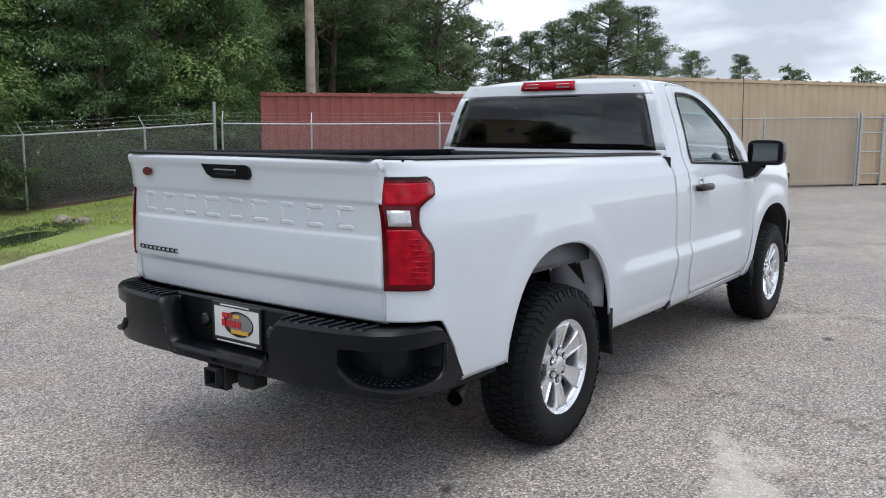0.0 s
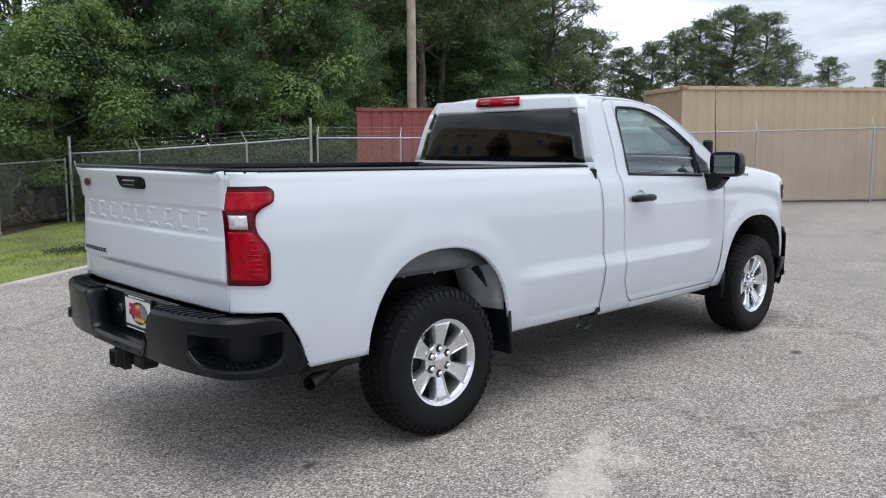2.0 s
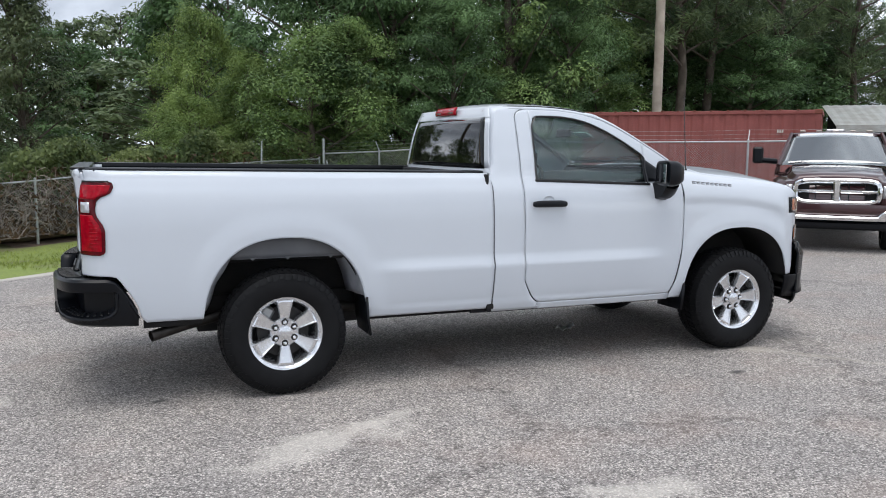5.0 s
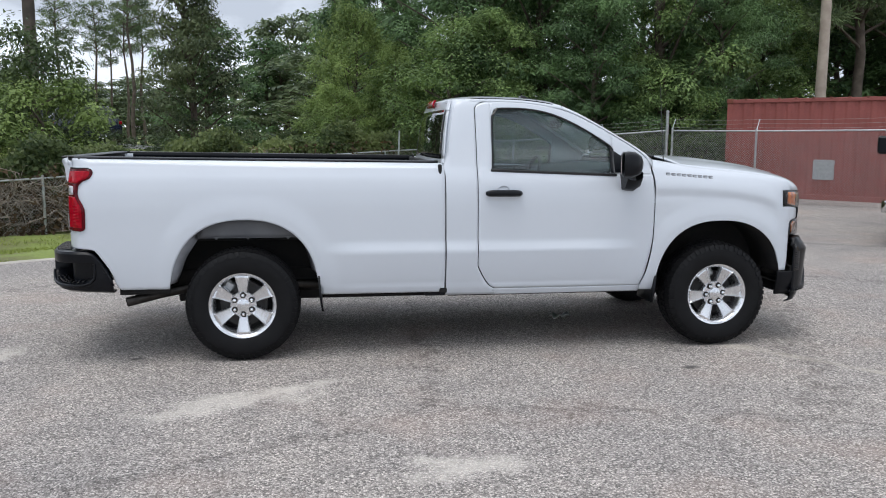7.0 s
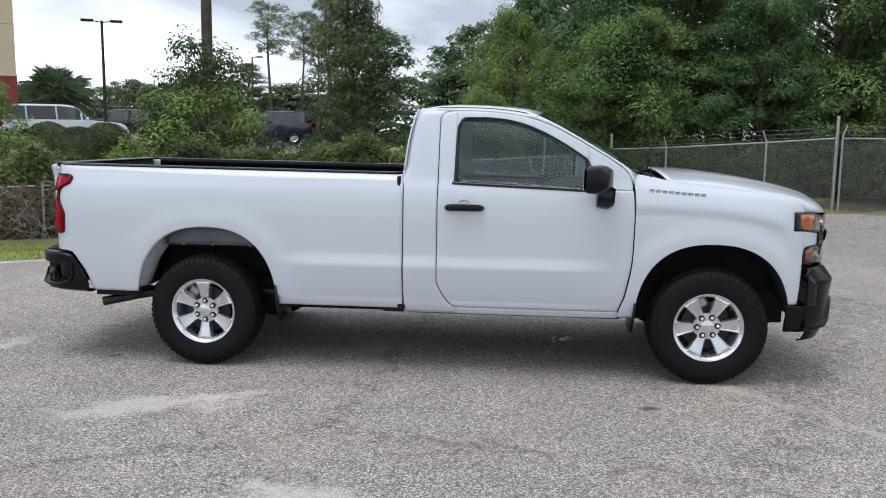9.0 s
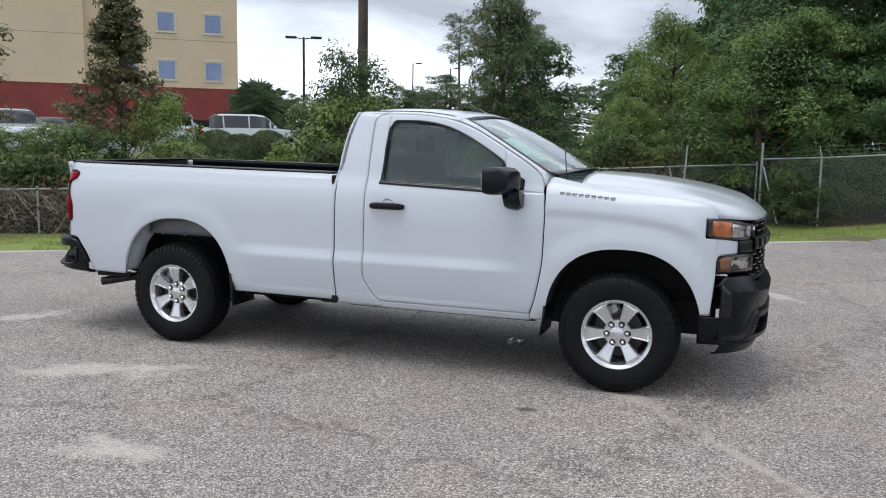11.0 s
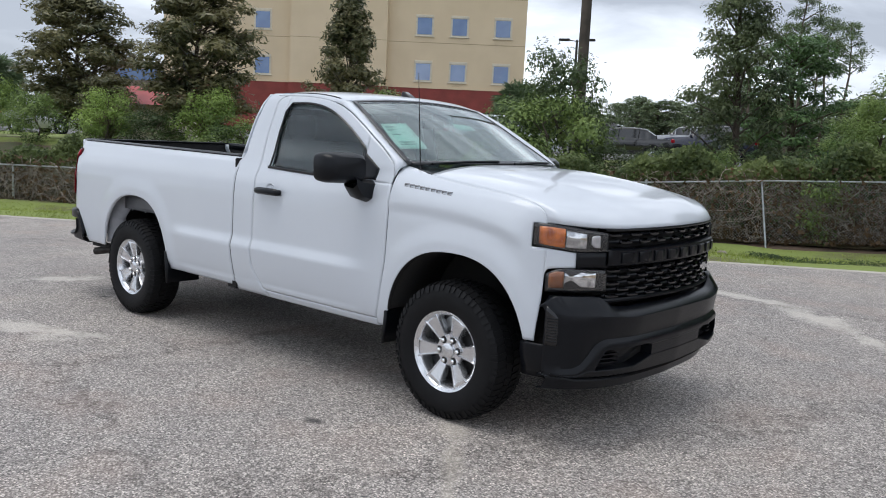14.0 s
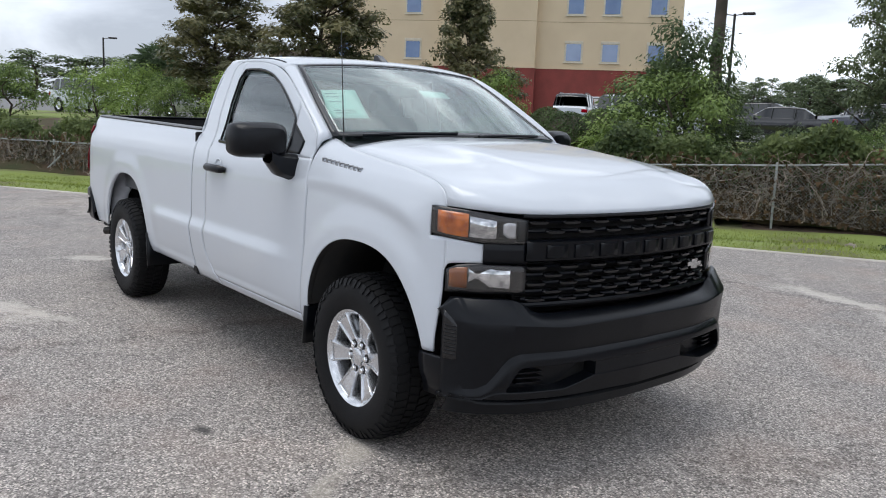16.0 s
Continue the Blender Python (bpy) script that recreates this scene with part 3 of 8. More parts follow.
s = Shell().grid([[ws_point(u, k) for u in span(-1, 1, 25)] for k in span(0.02, 0.99, 16)])
screen = part("windscreen", s, GLASS_WS, truck, "clear laminated windscreen", thick=0.005)
s = Shell()
for u0, u1 in ((-1.0, -0.955), (0.955, 1.0)):
    s.grid([[(lambda p: (p[0] + 0.004, p[1], p[2] + 0.002))(ws_point(u, k)) for u in (u0, u1)] for k in span(0, 1, 14)])
for k0, k1 in ((0, 0.035), (0.95, 1.0)):
    s.grid([[(lambda p: (p[0] + 0.004, p[1], p[2] + 0.002))(ws_point(u, k)) for u in span(-1, 1, 20)] for k in (k0, k1)])
part("screen_edge", s, GLOSS_BLACK, screen, "black screen border", thick=0.003)


def on_screen(u, k, lift=0.0):
    p = ws_point(u, k)
    return (p[0] - 0.006 + lift, p[1], p[2] - 0.006)


sticker = part("window_sticker", Shell().grid([[on_screen(u - 0.13 * (k - 0.42), k) for u in span(-0.905, -0.63, 6)] for k in span(0.42, 0.77, 6)]), PAPER, screen, "pale green price sheet inside the windscreen", thick=0.002)
for k in (0.46, 0.50, 0.56, 0.67, 0.70):
    part("print_bar", Shell().grid([[on_screen(u, q, 0.003) for u in (-0.89, -0.80 if k < 0.6 else -0.74)] for q in (k, k + 0.012)]), PAPER_INK, sticker, thick=0.001)
part("small_sticker", Shell().grid([[on_screen(u, k) for u in span(-0.03, 0.24, 4)] for k in span(0.41, 0.49, 3)]), PAPER, screen, "small pale stock label", thick=0.002)


# doors with their window frames
def door():
    s = Shell()
    rows = []
    for v in span(0, 1, 61):
        row = []
        for x0 in span(1.690, 1.806, 8) + span(1.806, 2.722, 44)[1:] + span(2.722, 3.014, 14)[1:]:
            zn = 0.478 + 0.287 * v / 0.4 if v < 0.4 else 0.765 + 0.575 * (v - 0.4) / 0.6
            k = sstep(x0, 2.5, 3.014) if x0 > 2.5 else 0
            x = x0 + (door_front(zn) - 0.006 - 3.014) * k
            z0 = door_bottom(x)
            z = z0 + (0.765 - z0) * v / 0.4 if v < 0.4 else 0.765 + (belt(min(x, 2.722)) - 0.765) * (v - 0.4) / 0.6
            row.append((x, -upper_y(x, z), z))
        rows.append(row)
    s.grid(rows)
    s.grid([[(x, -upper_y(x, z), z) for z in span(belt(x), door_top(x), 30)] for x in span(1.690, 1.806, 8)], flip=True)
    s.grid([[(x, -upper_y(x, z), z) for z in span(win_top(x), max(door_top(x), win_top(x) + 0.012), 6)] for x in span(1.806, 2.722, 44)], flip=True)
    s.grid([[(x, -upper_y(x, z), z) for z in span(belt(2.722), max(door_top(x), belt(2.722) + 0.002), 12)] for x in span(2.722, 3.014, 14)], flip=True)
    return s


doors = both_sides("door", door, WHITE, truck, label="white cab door, closed")
for d, sgn in zip(doors, (-1, 1)):
    g = Shell().grid([[(x, sgn * (upper_y(x, z) - 0.014), z) for z in span(belt(x) - 0.01, win_top(x) + 0.006, 12)] for x in span(1.808, 2.722, 26)])
    part("window", g, GLASS_SIDE, d, "tinted side window, raised", thick=0.004)
    t = Shell()
    ring = [(x, belt(x)) for x in span(1.800, 2.70, 20)] + [(2.722, belt(2.722)), (2.722, 1.42), (2.722, 1.50)] + [(x, win_top(x)) for x in span(2.70, 1.815, 22)] + [(1.808, 1.60), (1.806, 1.45)]
    t.tube([(x, sgn * (upper_y(x, z) + 0.001), z) for x, z in ring + ring[:1]], 0.0075, 6, caps=False)
    part("window_seal", t, GLOSS_BLACK, d, "black window seal")
    t = Shell().box((1.785, 0.0, -0.010), (2.74, 0.012, 0.010), 0.004)
    t.v = [(x, sgn * (upper_y(x, belt(x)) + y), belt(x) + z - 0.004) for x, y, z in t.v]
    part("belt_moulding", t, GLOSS_BLACK, d)
    # sail panel by the mirror
    t = Shell().grid([[(x, sgn * (upper_y(x, z) + 0.003), z) for z in span(1.330, max(win_top(min(x, 2.72)) - 0.005 - (x - 2.70) * 0.62, 1.335), 6)] for x in span(2.700, 2.875, 8)])
    part("mirror_sail", t, BLACK_PLASTIC, d, thick=0.01)
    # handle
    h = Shell()
    h.tube([(1.752, sgn * 0.945, 1.182), (1.765, sgn * 0.966, 1.183), (1.80, sgn * 0.975, 1.185), (1.95, sgn * 0.975, 1.184), (1.985, sgn * 0.966, 1.182), (2.0, sgn * 0.943, 1.181)], [0.017, 0.023, 0.025, 0.025, 0.023, 0.017], 10)
    part("door_handle", h, BLACK_PLASTIC, d, "black plastic door handle")
    c = Shell()
    c.lathe([(-sgn * 0.002, 0.052), (sgn * 0.0012, 0.050), (-sgn * 0.004, 0.040), (-sgn * 0.010, 0.022), (-sgn * 0.012, 0.0)], 24, "y", (1.875, sgn * (body_y(1.875, 1.19) + 0.001), 1.19))
    part("handle_cup", c, WHITE, d)

# door mirrors
for sgn in (-1, 1):
    s = Shell()
    rows = []
    for x, w, h0, h1, off in ((2.695, 0.120, 1.325, 1.470, 0.0), (2.705, 0.148, 1.308, 1.486, 0.0), (2.77, 0.152, 1.303, 1.490, 0.0), (2.83, 0.146, 1.310, 1.484, 0.0), (2.880, 0.125, 1.330, 1.462, 0.0), (2.897, 0.085, 1.36, 1.43, 0.0)):
        zc, zh = (h0 + h1) / 2, (h1 - h0) / 2
        x = 2.785 + (x - 2.80) * 0.72
        lean, w = 0.36, w * 0.92
        rows.append([(x + 0.012 * math.cos(a) - lean * w * np.sign(math.cos(a)) * abs(math.cos(a)) ** 0.42, sgn * (1.092 + w * np.sign(math.cos(a)) * abs(math.cos(a)) ** 0.42), zc + zh * np.sign(math.sin(a)) * abs(math.sin(a)) ** 0.42) for a in span(0, 2 * math.pi, 25)[:-1]])
    s.grid(rows, closed=True)
    s.f.append(tuple(range(24)))
    k = len(s.v)
    s.f.append(tuple(range(k - 24, k)))
    m = part("door_mirror", s, BLACK_PLASTIC, truck, "black plastic door mirror housing", weld=0.0005)
    part("mirror_glass", Shell().grid([[(2.7045 - 0.36 * 0.104 * u, sgn * (1.092 + 0.104 * u), 1.397 + 0.066 * v) for u in (-1, -0.5, 0, 0.5, 1)] for v in (-1, -0.3, 0.3, 1)]), MIRROR, m, "mirror glass", thick=0.003, smooth=0)
    arm = Shell().grid([[(x, sgn * y, z) for x, z in ((2.765, z0), (2.79, z0 + 0.012), (2.85, z0 + 0.01), (2.885, z0 - 0.01), (2.885, z1 + 0.01), (2.85, z1 - 0.012), (2.80, z1 - 0.008), (2.77, z1))] for y, z0, z1 in ((0.88, 1.315, 1.215), (0.95, 1.318, 1.205), (1.01, 1.325, 1.225), (1.06, 1.345, 1.29))], closed=True)
    part("mirror_arm", arm, BLACK_PLASTIC, m, weld=0.0)

# front fenders
def fender():
    s = Shell()
    c, a, b = ARCH_F
    hi = lambda x: curve(x, F_TOP_X, F_TOP_Z)
    zs = span(0.440, FOOT, 6)[:-1] + span(FOOT, MID, 28) + span(MID, 1.42, 28)[1:]
    s.grid([[(x, -fender_y(x, min(z, hi(x))), min(z, hi(x))) for x in span(door_front(min(z, 1.42)) + 0.003, c - a, 9)] for z in zs[:33]])
    rows = []
    for i in range(28):
        row = []
        for j in range(9):
            z = MID + (1.40 - MID) * i / 27
            x0 = door_front(min(z, 1.42)) + 0.003
            x = x0 + (c - a - x0) * j / 8
            z = MID + (hi(x) - MID) * i / 27
            row.append((x, -fender_y(x, z), z))
        rows.append(row)
    s.grid(rows)
    side_patch(s, [x for x in arch_cols(ARCH_F, -9, 4.05, 44)], lambda x: max(arch_z(x, ARCH_F), FOOT if x < c else 0.57), hi, fender_y, 28)
    last = arch_cols(ARCH_F, -9, 4.05, 44)[-1]
    side_patch(s, span(last, 4.078, 4), lambda x: max(arch_z(x, ARCH_F), 0.57) if x < c + a else 0.57, hi, fender_y, 28)
    edge = lambda z: curve(z, (0.57, 0.80, 0.92, 0.94, 1.08), (4.126, 4.146, 4.150, 4.152, 4.152))
    rows = []
    for z in span(0.57, MID, 28):
        rows.append([(x, -fender_y(x, z), z) for x in span(4.078, edge(z), 8)])
    s.grid(rows)
    # tongue between the lamps, and the corner above them
    tl = lambda x: curve(x, (4.152, 4.158, 4.17, 4.20, 4.274), (0.93, 0.948, 0.957, 0.962, 0.967))
    th = lambda x: curve(x, (4.152, 4.19, 4.23, 4.274), (MID, 1.060, 1.052, 1.044))
    s.grid([[(x, -fender_y(x, z), z) for z in span(tl(x), th(x), 8)] for x in span(4.152, 4.274, 16)], flip=True)
    s.grid([[(x, -fender_y(x, z), z) for z in span(MID + (hi(4.078) - MID) * 16 / 27, max(hi(x), 1.194), 12)] for x in span(4.078, 4.146, 10)], flip=True)
    return s


fenders = both_sides("fender", fender, WHITE, truck, label="white front fender with flared wheel opening")
for f, sgn in zip(fenders, (-1, 1)):
    for i in range(9):
        x = 3.128 + i * 0.0425
        z = 1.318 - 0.026 * i / 8
        for dz0, dz1, w in ((-0.011, -0.005, 0.031), (0.005, 0.011, 0.031), (-0.008, 0.008, 0.008)):
            part("badge_bar", Shell().box((x, sgn * (fender_y(x, z) - 0.008), z + dz0), (x + w, sgn * (fender_y(x, z) + 0.006), z + dz1), 0.0015), BADGE, f)


# hood
def nose_x(y):
    return curve(abs(y), (0, 0.30, 0.50, 0.62, 0.70, 0.79, 0.86, 0.90, 0.93), (4.455, 4.435, 4.400, 4.368, 4.330, 4.275, 4.205, 4.145, 4.07))


HOOD_V = (0, 0.15, 0.4, 0.6, 0.75, 0.86, 0.93, 0.975, 1.0)
HOOD_ZC = (1.446, 1.434, 1.404, 1.369, 1.330, 1.290, 1.250, 1.208, 1.170)
s = Shell()
rows = []
for v in span(0, 0.7, 18) + span(0.72, 1.0, 22):
    row = []
    for u in span(-1, 1, 41):
        x0 = 3.235 + 0.025 * u ** 4
        xe = 3.26 + (4.147 - 3.26) * v
        y = (seam_y(xe) - 0.004) * u
        x = x0 + (nose_x(0.895 * u) - 0.002 - x0) * v
        zc = curve(v, HOOD_V, HOOD_ZC)
        zs = curve(xe, F_TOP_X, F_TOP_Z)
        w = abs(u) ** (3.0 + 1.2 * v)
        bump = 0.010 * (1 - sstep(abs(u), 0.50, 0.66)) * sstep(v, 0.05, 0.3) * (1 - sstep(v, 0.86, 1.0))
        row.append((x, y, zc + (zs - zc) * w + bump))
    rows.append(row)
part("hood", s.grid(rows), WHITE, truck, "white hood with raised centre", thick=0.012, out=(0, 0, 1))

# cowl, wipers, antenna
s = Shell().grid([[(xa + (3.275 - xa) * k, y, 1.418 - 0.022 * k - 0.02 * (y / 0.79) ** 2 * k) for y in span(-0.795, 0.795, 24) for xa in (3.01 + 0.175 * (1 - (y / 0.8) ** 2),)] for k in span(0, 1, 6)])
part("cowl", s, BLACK_PLASTIC, truck, "black plastic cowl", thick=0.02)
for y0, y1 in ((-0.66, -0.10), (0.03, 0.60)):
    p0, p1 = ws_point(y0 / 0.8, 0.995), ws_point(y1 / 0.8, 0.975)
    w = Shell().tube([(p0[0] + 0.025, p0[1], p0[2] + 0.004), ((p0[0] + p1[0]) / 2 + 0.022, (y0 + y1) / 2, (p0[2] + p1[2]) / 2 + 0.010), (p1[0] + 0.012, p1[1], p1[2] + 0.008)], 0.008, 6)
    part("wiper", w, BLACK_PLASTIC, truck, "black windscreen wiper")
part("aerial", Shell().tube([(3.150, -0.792, 1.400), (3.146, -0.792, 1.425), (3.10, -0.792, 1.98)], [0.012, 0.004, 0.002], 6), GLOSS_BLACK, truck, "thin black whip aerial")
part("roof_fin", Shell().prism([(2.20, 1.880), (2.34, 1.868), (2.31, 1.885), (2.24, 1.925), (2.215, 1.928)], -0.025, 0.025, "y"), GLOSS_BLACK, truck, "black shark-fin roof aerial", bevel=0.006)

# rear window and third brake lamp
def rear_pt(u, z):
    x = curve(z, (1.40, 1.64, 1.80, 1.86), (1.435, 1.462, 1.496, 1.515))
    half = curve(z, (1.40, 1.78, 1.86), (0.865, 0.735, 0.68))
    return (x - 0.030 * (1 - u * u), half * u, z)


s = Shell()
for za, zb, ua, ub in ((1.395, 1.43, -1, 1), (1.778, 1.862, -1, 1), (1.43, 1.778, -1, -0.925), (1.43, 1.778, 0.925, 1)):
    s.grid([[rear_pt(u, z) for u in span(ua, ub, 20)] for z in span(za, zb, 8)])
part("cab_back", s, WHITE, truck, "white cab back panel", thick=-0.012)
s = Shell().grid([[(lambda p: (p[0] + 0.004, p[1], p[2]))(rear_pt(u, z)) for u in span(-0.93, 0.93, 20)] for z in span(1.425, 1.785, 10)])
part("rear_window", s, GLASS_REAR, truck, "dark tinted rear window", thick=0.005)
part("cab_back_low", Shell().box((1.46, -0.86, 0.45), (1.485, 0.86, 1.40), 0.01), WHITE, truck)
s = Shell().grid([[(lambda p: (p[0] - 0.008 - 0.012 * math.sin(math.pi * i / 5), p[1], p[2]))(rear_pt(u, z)) for u in span(-0.29, 0.29, 14)] for i, z in enumerate(span(1.818, 1.870, 6))])
brake = part("brake_lamp", s, RED_LENS, truck, "red high-mounted brake lamp", thick=0.01)
part("lamp_centre", Shell().grid([[(lambda p: (p[0] - 0.026, p[1], p[2]))(rear_pt(u, z)) for u in (-0.24, -0.10)] for z in (1.830, 1.858)]), CLEAR_LENS, brake, thick=0.003)
part("lamp_centre", Shell().grid([[(lambda p: (p[0] - 0.026, p[1], p[2]))(rear_pt(u, z)) for u in (0.10, 0.24)] for z in (1.830, 1.858)]), CLEAR_LENS, brake, thick=0.003)
# tail lamps
TL_Z = (0.938, 0.945, 0.965, 1.08, 1.115, 1.165, 1.20, 1.245, 1.275, 1.30, 1.34, 1.357, 1.365)
TL_X = (-1.060, -1.040, -1.030, -1.028, -1.040, -1.072, -1.080, -1.074, -1.045, -0.990, -0.972, -0.980, -1.000)
for sgn in (-1, 1):
    def lens(z0, z1, x_in, x_out, lift, n=9, rows=24, trim=0.0):
        rr = []
        for z in sorted(set(span(z0, z1, rows)) | {q for q in TL_Z if z0 < q < z1}):
            xo = x_out if x_out is not None else curve(z, TL_Z, TL_X) - trim
            rr.append([(x - lift * 0.6, sgn * (body_y(x, z) + lift * (1 if i not in (0,) else 0.2)), z) for i, x in enumerate([x_in + (xo - x_in) * (k / (n - 1)) ** 1.6 for k in range(n)])])
        return Shell().grid(rr)
    lamp = part("tail_lamp", lens(0.938, 1.365, -1.166, None, 0.010), RED_DEEP, truck, "red tail lamp with clear reverse lens", thick=0.012)
    part("reverse_lens", lens(1.185, 1.245, -1.158, -1.105, 0.013, 4, 4), CLEAR_LENS, lamp, "clear reversing lens", thick=0.003)
    part("lamp_section", lens(0.962, 1.172, -1.160, None, 0.013, 6, 8, 0.016), RED_LENS, lamp, "red reflector", thick=0.002)
    part("lamp_section", lens(1.262, 1.345, -1.160, None, 0.013, 6, 8, 0.016), RED_LENS, lamp, thick=0.002)
    part("bezel", lens(1.359, 1.369, -1.170, None, 0.0115, 6, 3, -0.002), DARK, lamp, "thin black upper edge", thick=0.003)
    for k in range(8):
        part("lamp_rib", lens(0.985 + 0.021 * k, 0.991 + 0.021 * k, -1.110, None, 0.0165, 5, 2, 0.030), RED_LENS, lamp, thick=0.001)


# rear bumper
def bumper_line(k):
    """Plan of the bumper's face from the side (-1) to the middle (0): x, y."""
    a = abs(k)
    return (curve(a, (0, 0.45, 0.62, 0.74, 0.83, 0.92, 1.0), (-1.352, -1.345, -1.325, -1.285, -1.215, -1.05, -0.868)), (1 if k > 0 else -1) * curve(a, (0, 0.45, 0.62, 0.74, 0.83, 0.92, 1.0), (0.0, 0.45, 0.64, 0.79, 0.895, 0.955, 0.962)))


def rb_span(k):
    a = abs(k)
    top = curve(a, (0, 0.29, 0.315, 0.375, 0.40, 0.86, 0.935, 0.955, 0.975, 1.0), (0.604, 0.604, 0.625, 0.775, 0.797, 0.800, 0.800, 0.770, 0.705, 0.600))
    return top, curve(a, (0, 0.5, 0.8, 1.0), (0.535, 0.530, 0.520, 0.505))


KS = sorted(set(span(-1, 1, 81)) | {s * k for s in (-1, 1) for k in (0.29, 0.30, 0.315, 0.33, 0.345, 0.36, 0.375, 0.39, 0.40, 0.665, 0.672, 0.70, 0.72, 0.74, 0.945, 0.952, 0.965, 0.985)})


def pocket_low(a):
    return curve(a, (0.66, 0.672, 0.74, 0.88, 0.93, 0.95), (0.66, 0.635, 0.580, 0.562, 0.575, 0.61))


def rb_row(k):
    """One upright section of the rear bumper; the corner steps are set back."""
    x, y = bumper_line(k)
    a = abs(k)
    side = Vector((0, 1 if k > 0 else -1))
    d = Vector((x + 0.75, y * 0.25)).normalized()
    w = sstep(a, 0.72, 0.92)
    d = (d * (1 - w) + side * w).normalized()
    top, low = rb_span(k)
    zt = min(0.722, top - 0.035)
    zb = min(pocket_low(a), zt - 0.015)
    dep = 0.11 if 0.668 < a < 0.949 else 0.0
    edge = 0.004 if dep else 0.0
    pts = ((0.10, top - 0.004), (0.035, top), (0.012, top - 0.004), (0.0, top - 0.018), (0.0, zt + 0.006), (edge, zt), (dep, zt - 0.006), (dep, zb + 0.022), (edge, zb + 0.010), (0.0, zb - 0.002), (0.008, low + 0.045 if low + 0.045 < zb - 0.006 else zb - 0.006), (0.018, low + 0.015), (0.05, low), (0.12, low))
    return [(x - d.x * o, y - d.y * o, z) for o, z in pts]


rbump = part("rear_bumper", Shell().grid([rb_row(k) for k in KS]), BLACK_PLASTIC, truck, "black grained plastic rear step bumper", thick=0.012, weld=0.0004, out=(-1, 0, 0))
for ks in (span(-0.82, -0.40, 12), span(0.40, 0.82, 12)):
    part("bumper_deck", Shell().grid([[(-1.16 if j == 0 else bumper_line(k)[0] + 0.09, bumper_line(k)[1] * (0.98 if j else 0.93), 0.784) for j in (0, 1)] for k in ks]), BLACK_PLASTIC, rbump, thick=0.03)
part("plate_recess", Shell().box((-1.226, -0.43, 0.545), (-1.195, 0.43, 0.80), 0.008).box((-1.34, -0.30, 0.560), (-1.21, 0.30, 0.590), 0.006), BLACK_PLASTIC, rbump)
for sgn in (-1, 1):
    for i in range(9):
        y = sgn * (0.40 + i * 0.048)
        x = bumper_line(sgn * curve(abs(y), (0, 0.45, 0.64, 0.79, 0.895), (0, 0.45, 0.62, 0.74, 0.83)))[0]
        part("step_rib", Shell().box((x + 0.025, y - 0.007, 0.792), (x + 0.115, y + 0.007, 0.806), 0.003), BLACK_PLASTIC, rbump)
    # corner step: a framed pocket with a studded tread
    ring = []
    for k in span(0.668, 0.949, 22):
        x, y = bumper_line(k)
        ring.append((x - 0.002, sgn * (y + 0.002), pocket_low(k) + 0.002))
    x, y = bumper_line(0.949)
    for z in (0.64, 0.68, 0.715):
        ring.append((x + 0.004, sgn * (y + 0.002), z))
    step = part("corner_step", Shell().tube(ring, 0.011, 8), BLACK_PLASTIC, rbump, "moulded corner step")
    for k in span(0.72, 0.93, 12):
        for j in range(3):
            x, y = bumper_line(k)
            w = sstep(k, 0.72, 0.92)
            d = (Vector((x + 0.75, y * 0.25)).normalized() * (1 - w) + Vector((0, 1)) * w).normalized()
            o = 0.022 + 0.026 * j + (0.010 if int(k * 100) % 2 else 0)
            px, py = x - d.x * o, y - d.y * o
            z = pocket_low(k) + 0.010 + 0.011 * o / 0.1
            part("step_stud", Shell().box((px - 0.008, sgn * py - 0.008, z), (px + 0.008, sgn * py + 0.008, z + 0.008), 0.003), BLACK_PLASTIC, step)
# licence plate with plain shapes
plate = part("licence_plate", Shell().box((-1.238, -0.170, 0.630), (-1.228, 0.130, 0.780), 0.003), material("white_plate", (0.74, 0.76, 0.76), 0.35), truck, "white dealer plate with red lettering shapes")
PLATE_WHITE = material("plate_print", (0.70, 0.70, 0.70), 0.5)
PLATE_RED, PLATE_BLACK, PLATE_GOLD = material("plate_red", (0.55, 0.02, 0.03), 0.4), material("plate_black", (0.02, 0.02, 0.02), 0.4), material("plate_gold", (0.75, 0.42, 0.05), 0.4)
part("plate_frame", Shell().box((-1.241, -0.180, 0.776), (-1.229, 0.140, 0.796), 0.003).box((-1.241, -0.180, 0.614), (-1.229, 0.140, 0.640), 0.003).box((-1.241, 0.128, 0.630), (-1.229, 0.140, 0.785), 0.002).box((-1.241, -0.180, 0.630), (-1.229, -0.168, 0.785), 0.002), PLATE_BLACK, plate, "black plate frame")
part("plate_oval", Shell().prism([(0.098 * math.cos(a) - 0.035, 0.708 + 0.056 * math.sin(a)) for a in span(0, 2 * math.pi, 29)[:-1]], -1.2385, -1.2400, "x"), PLATE_BLACK, plate)
part("plate_oval", Shell().prism([(0.082 * math.cos(a) - 0.045, 0.710 + 0.045 * math.sin(a)) for a in span(0, 2 * math.pi, 29)[:-1]], -1.2400, -1.2412, "x"), material("plate_grey", (0.22, 0.22, 0.22), 0.4), plate)
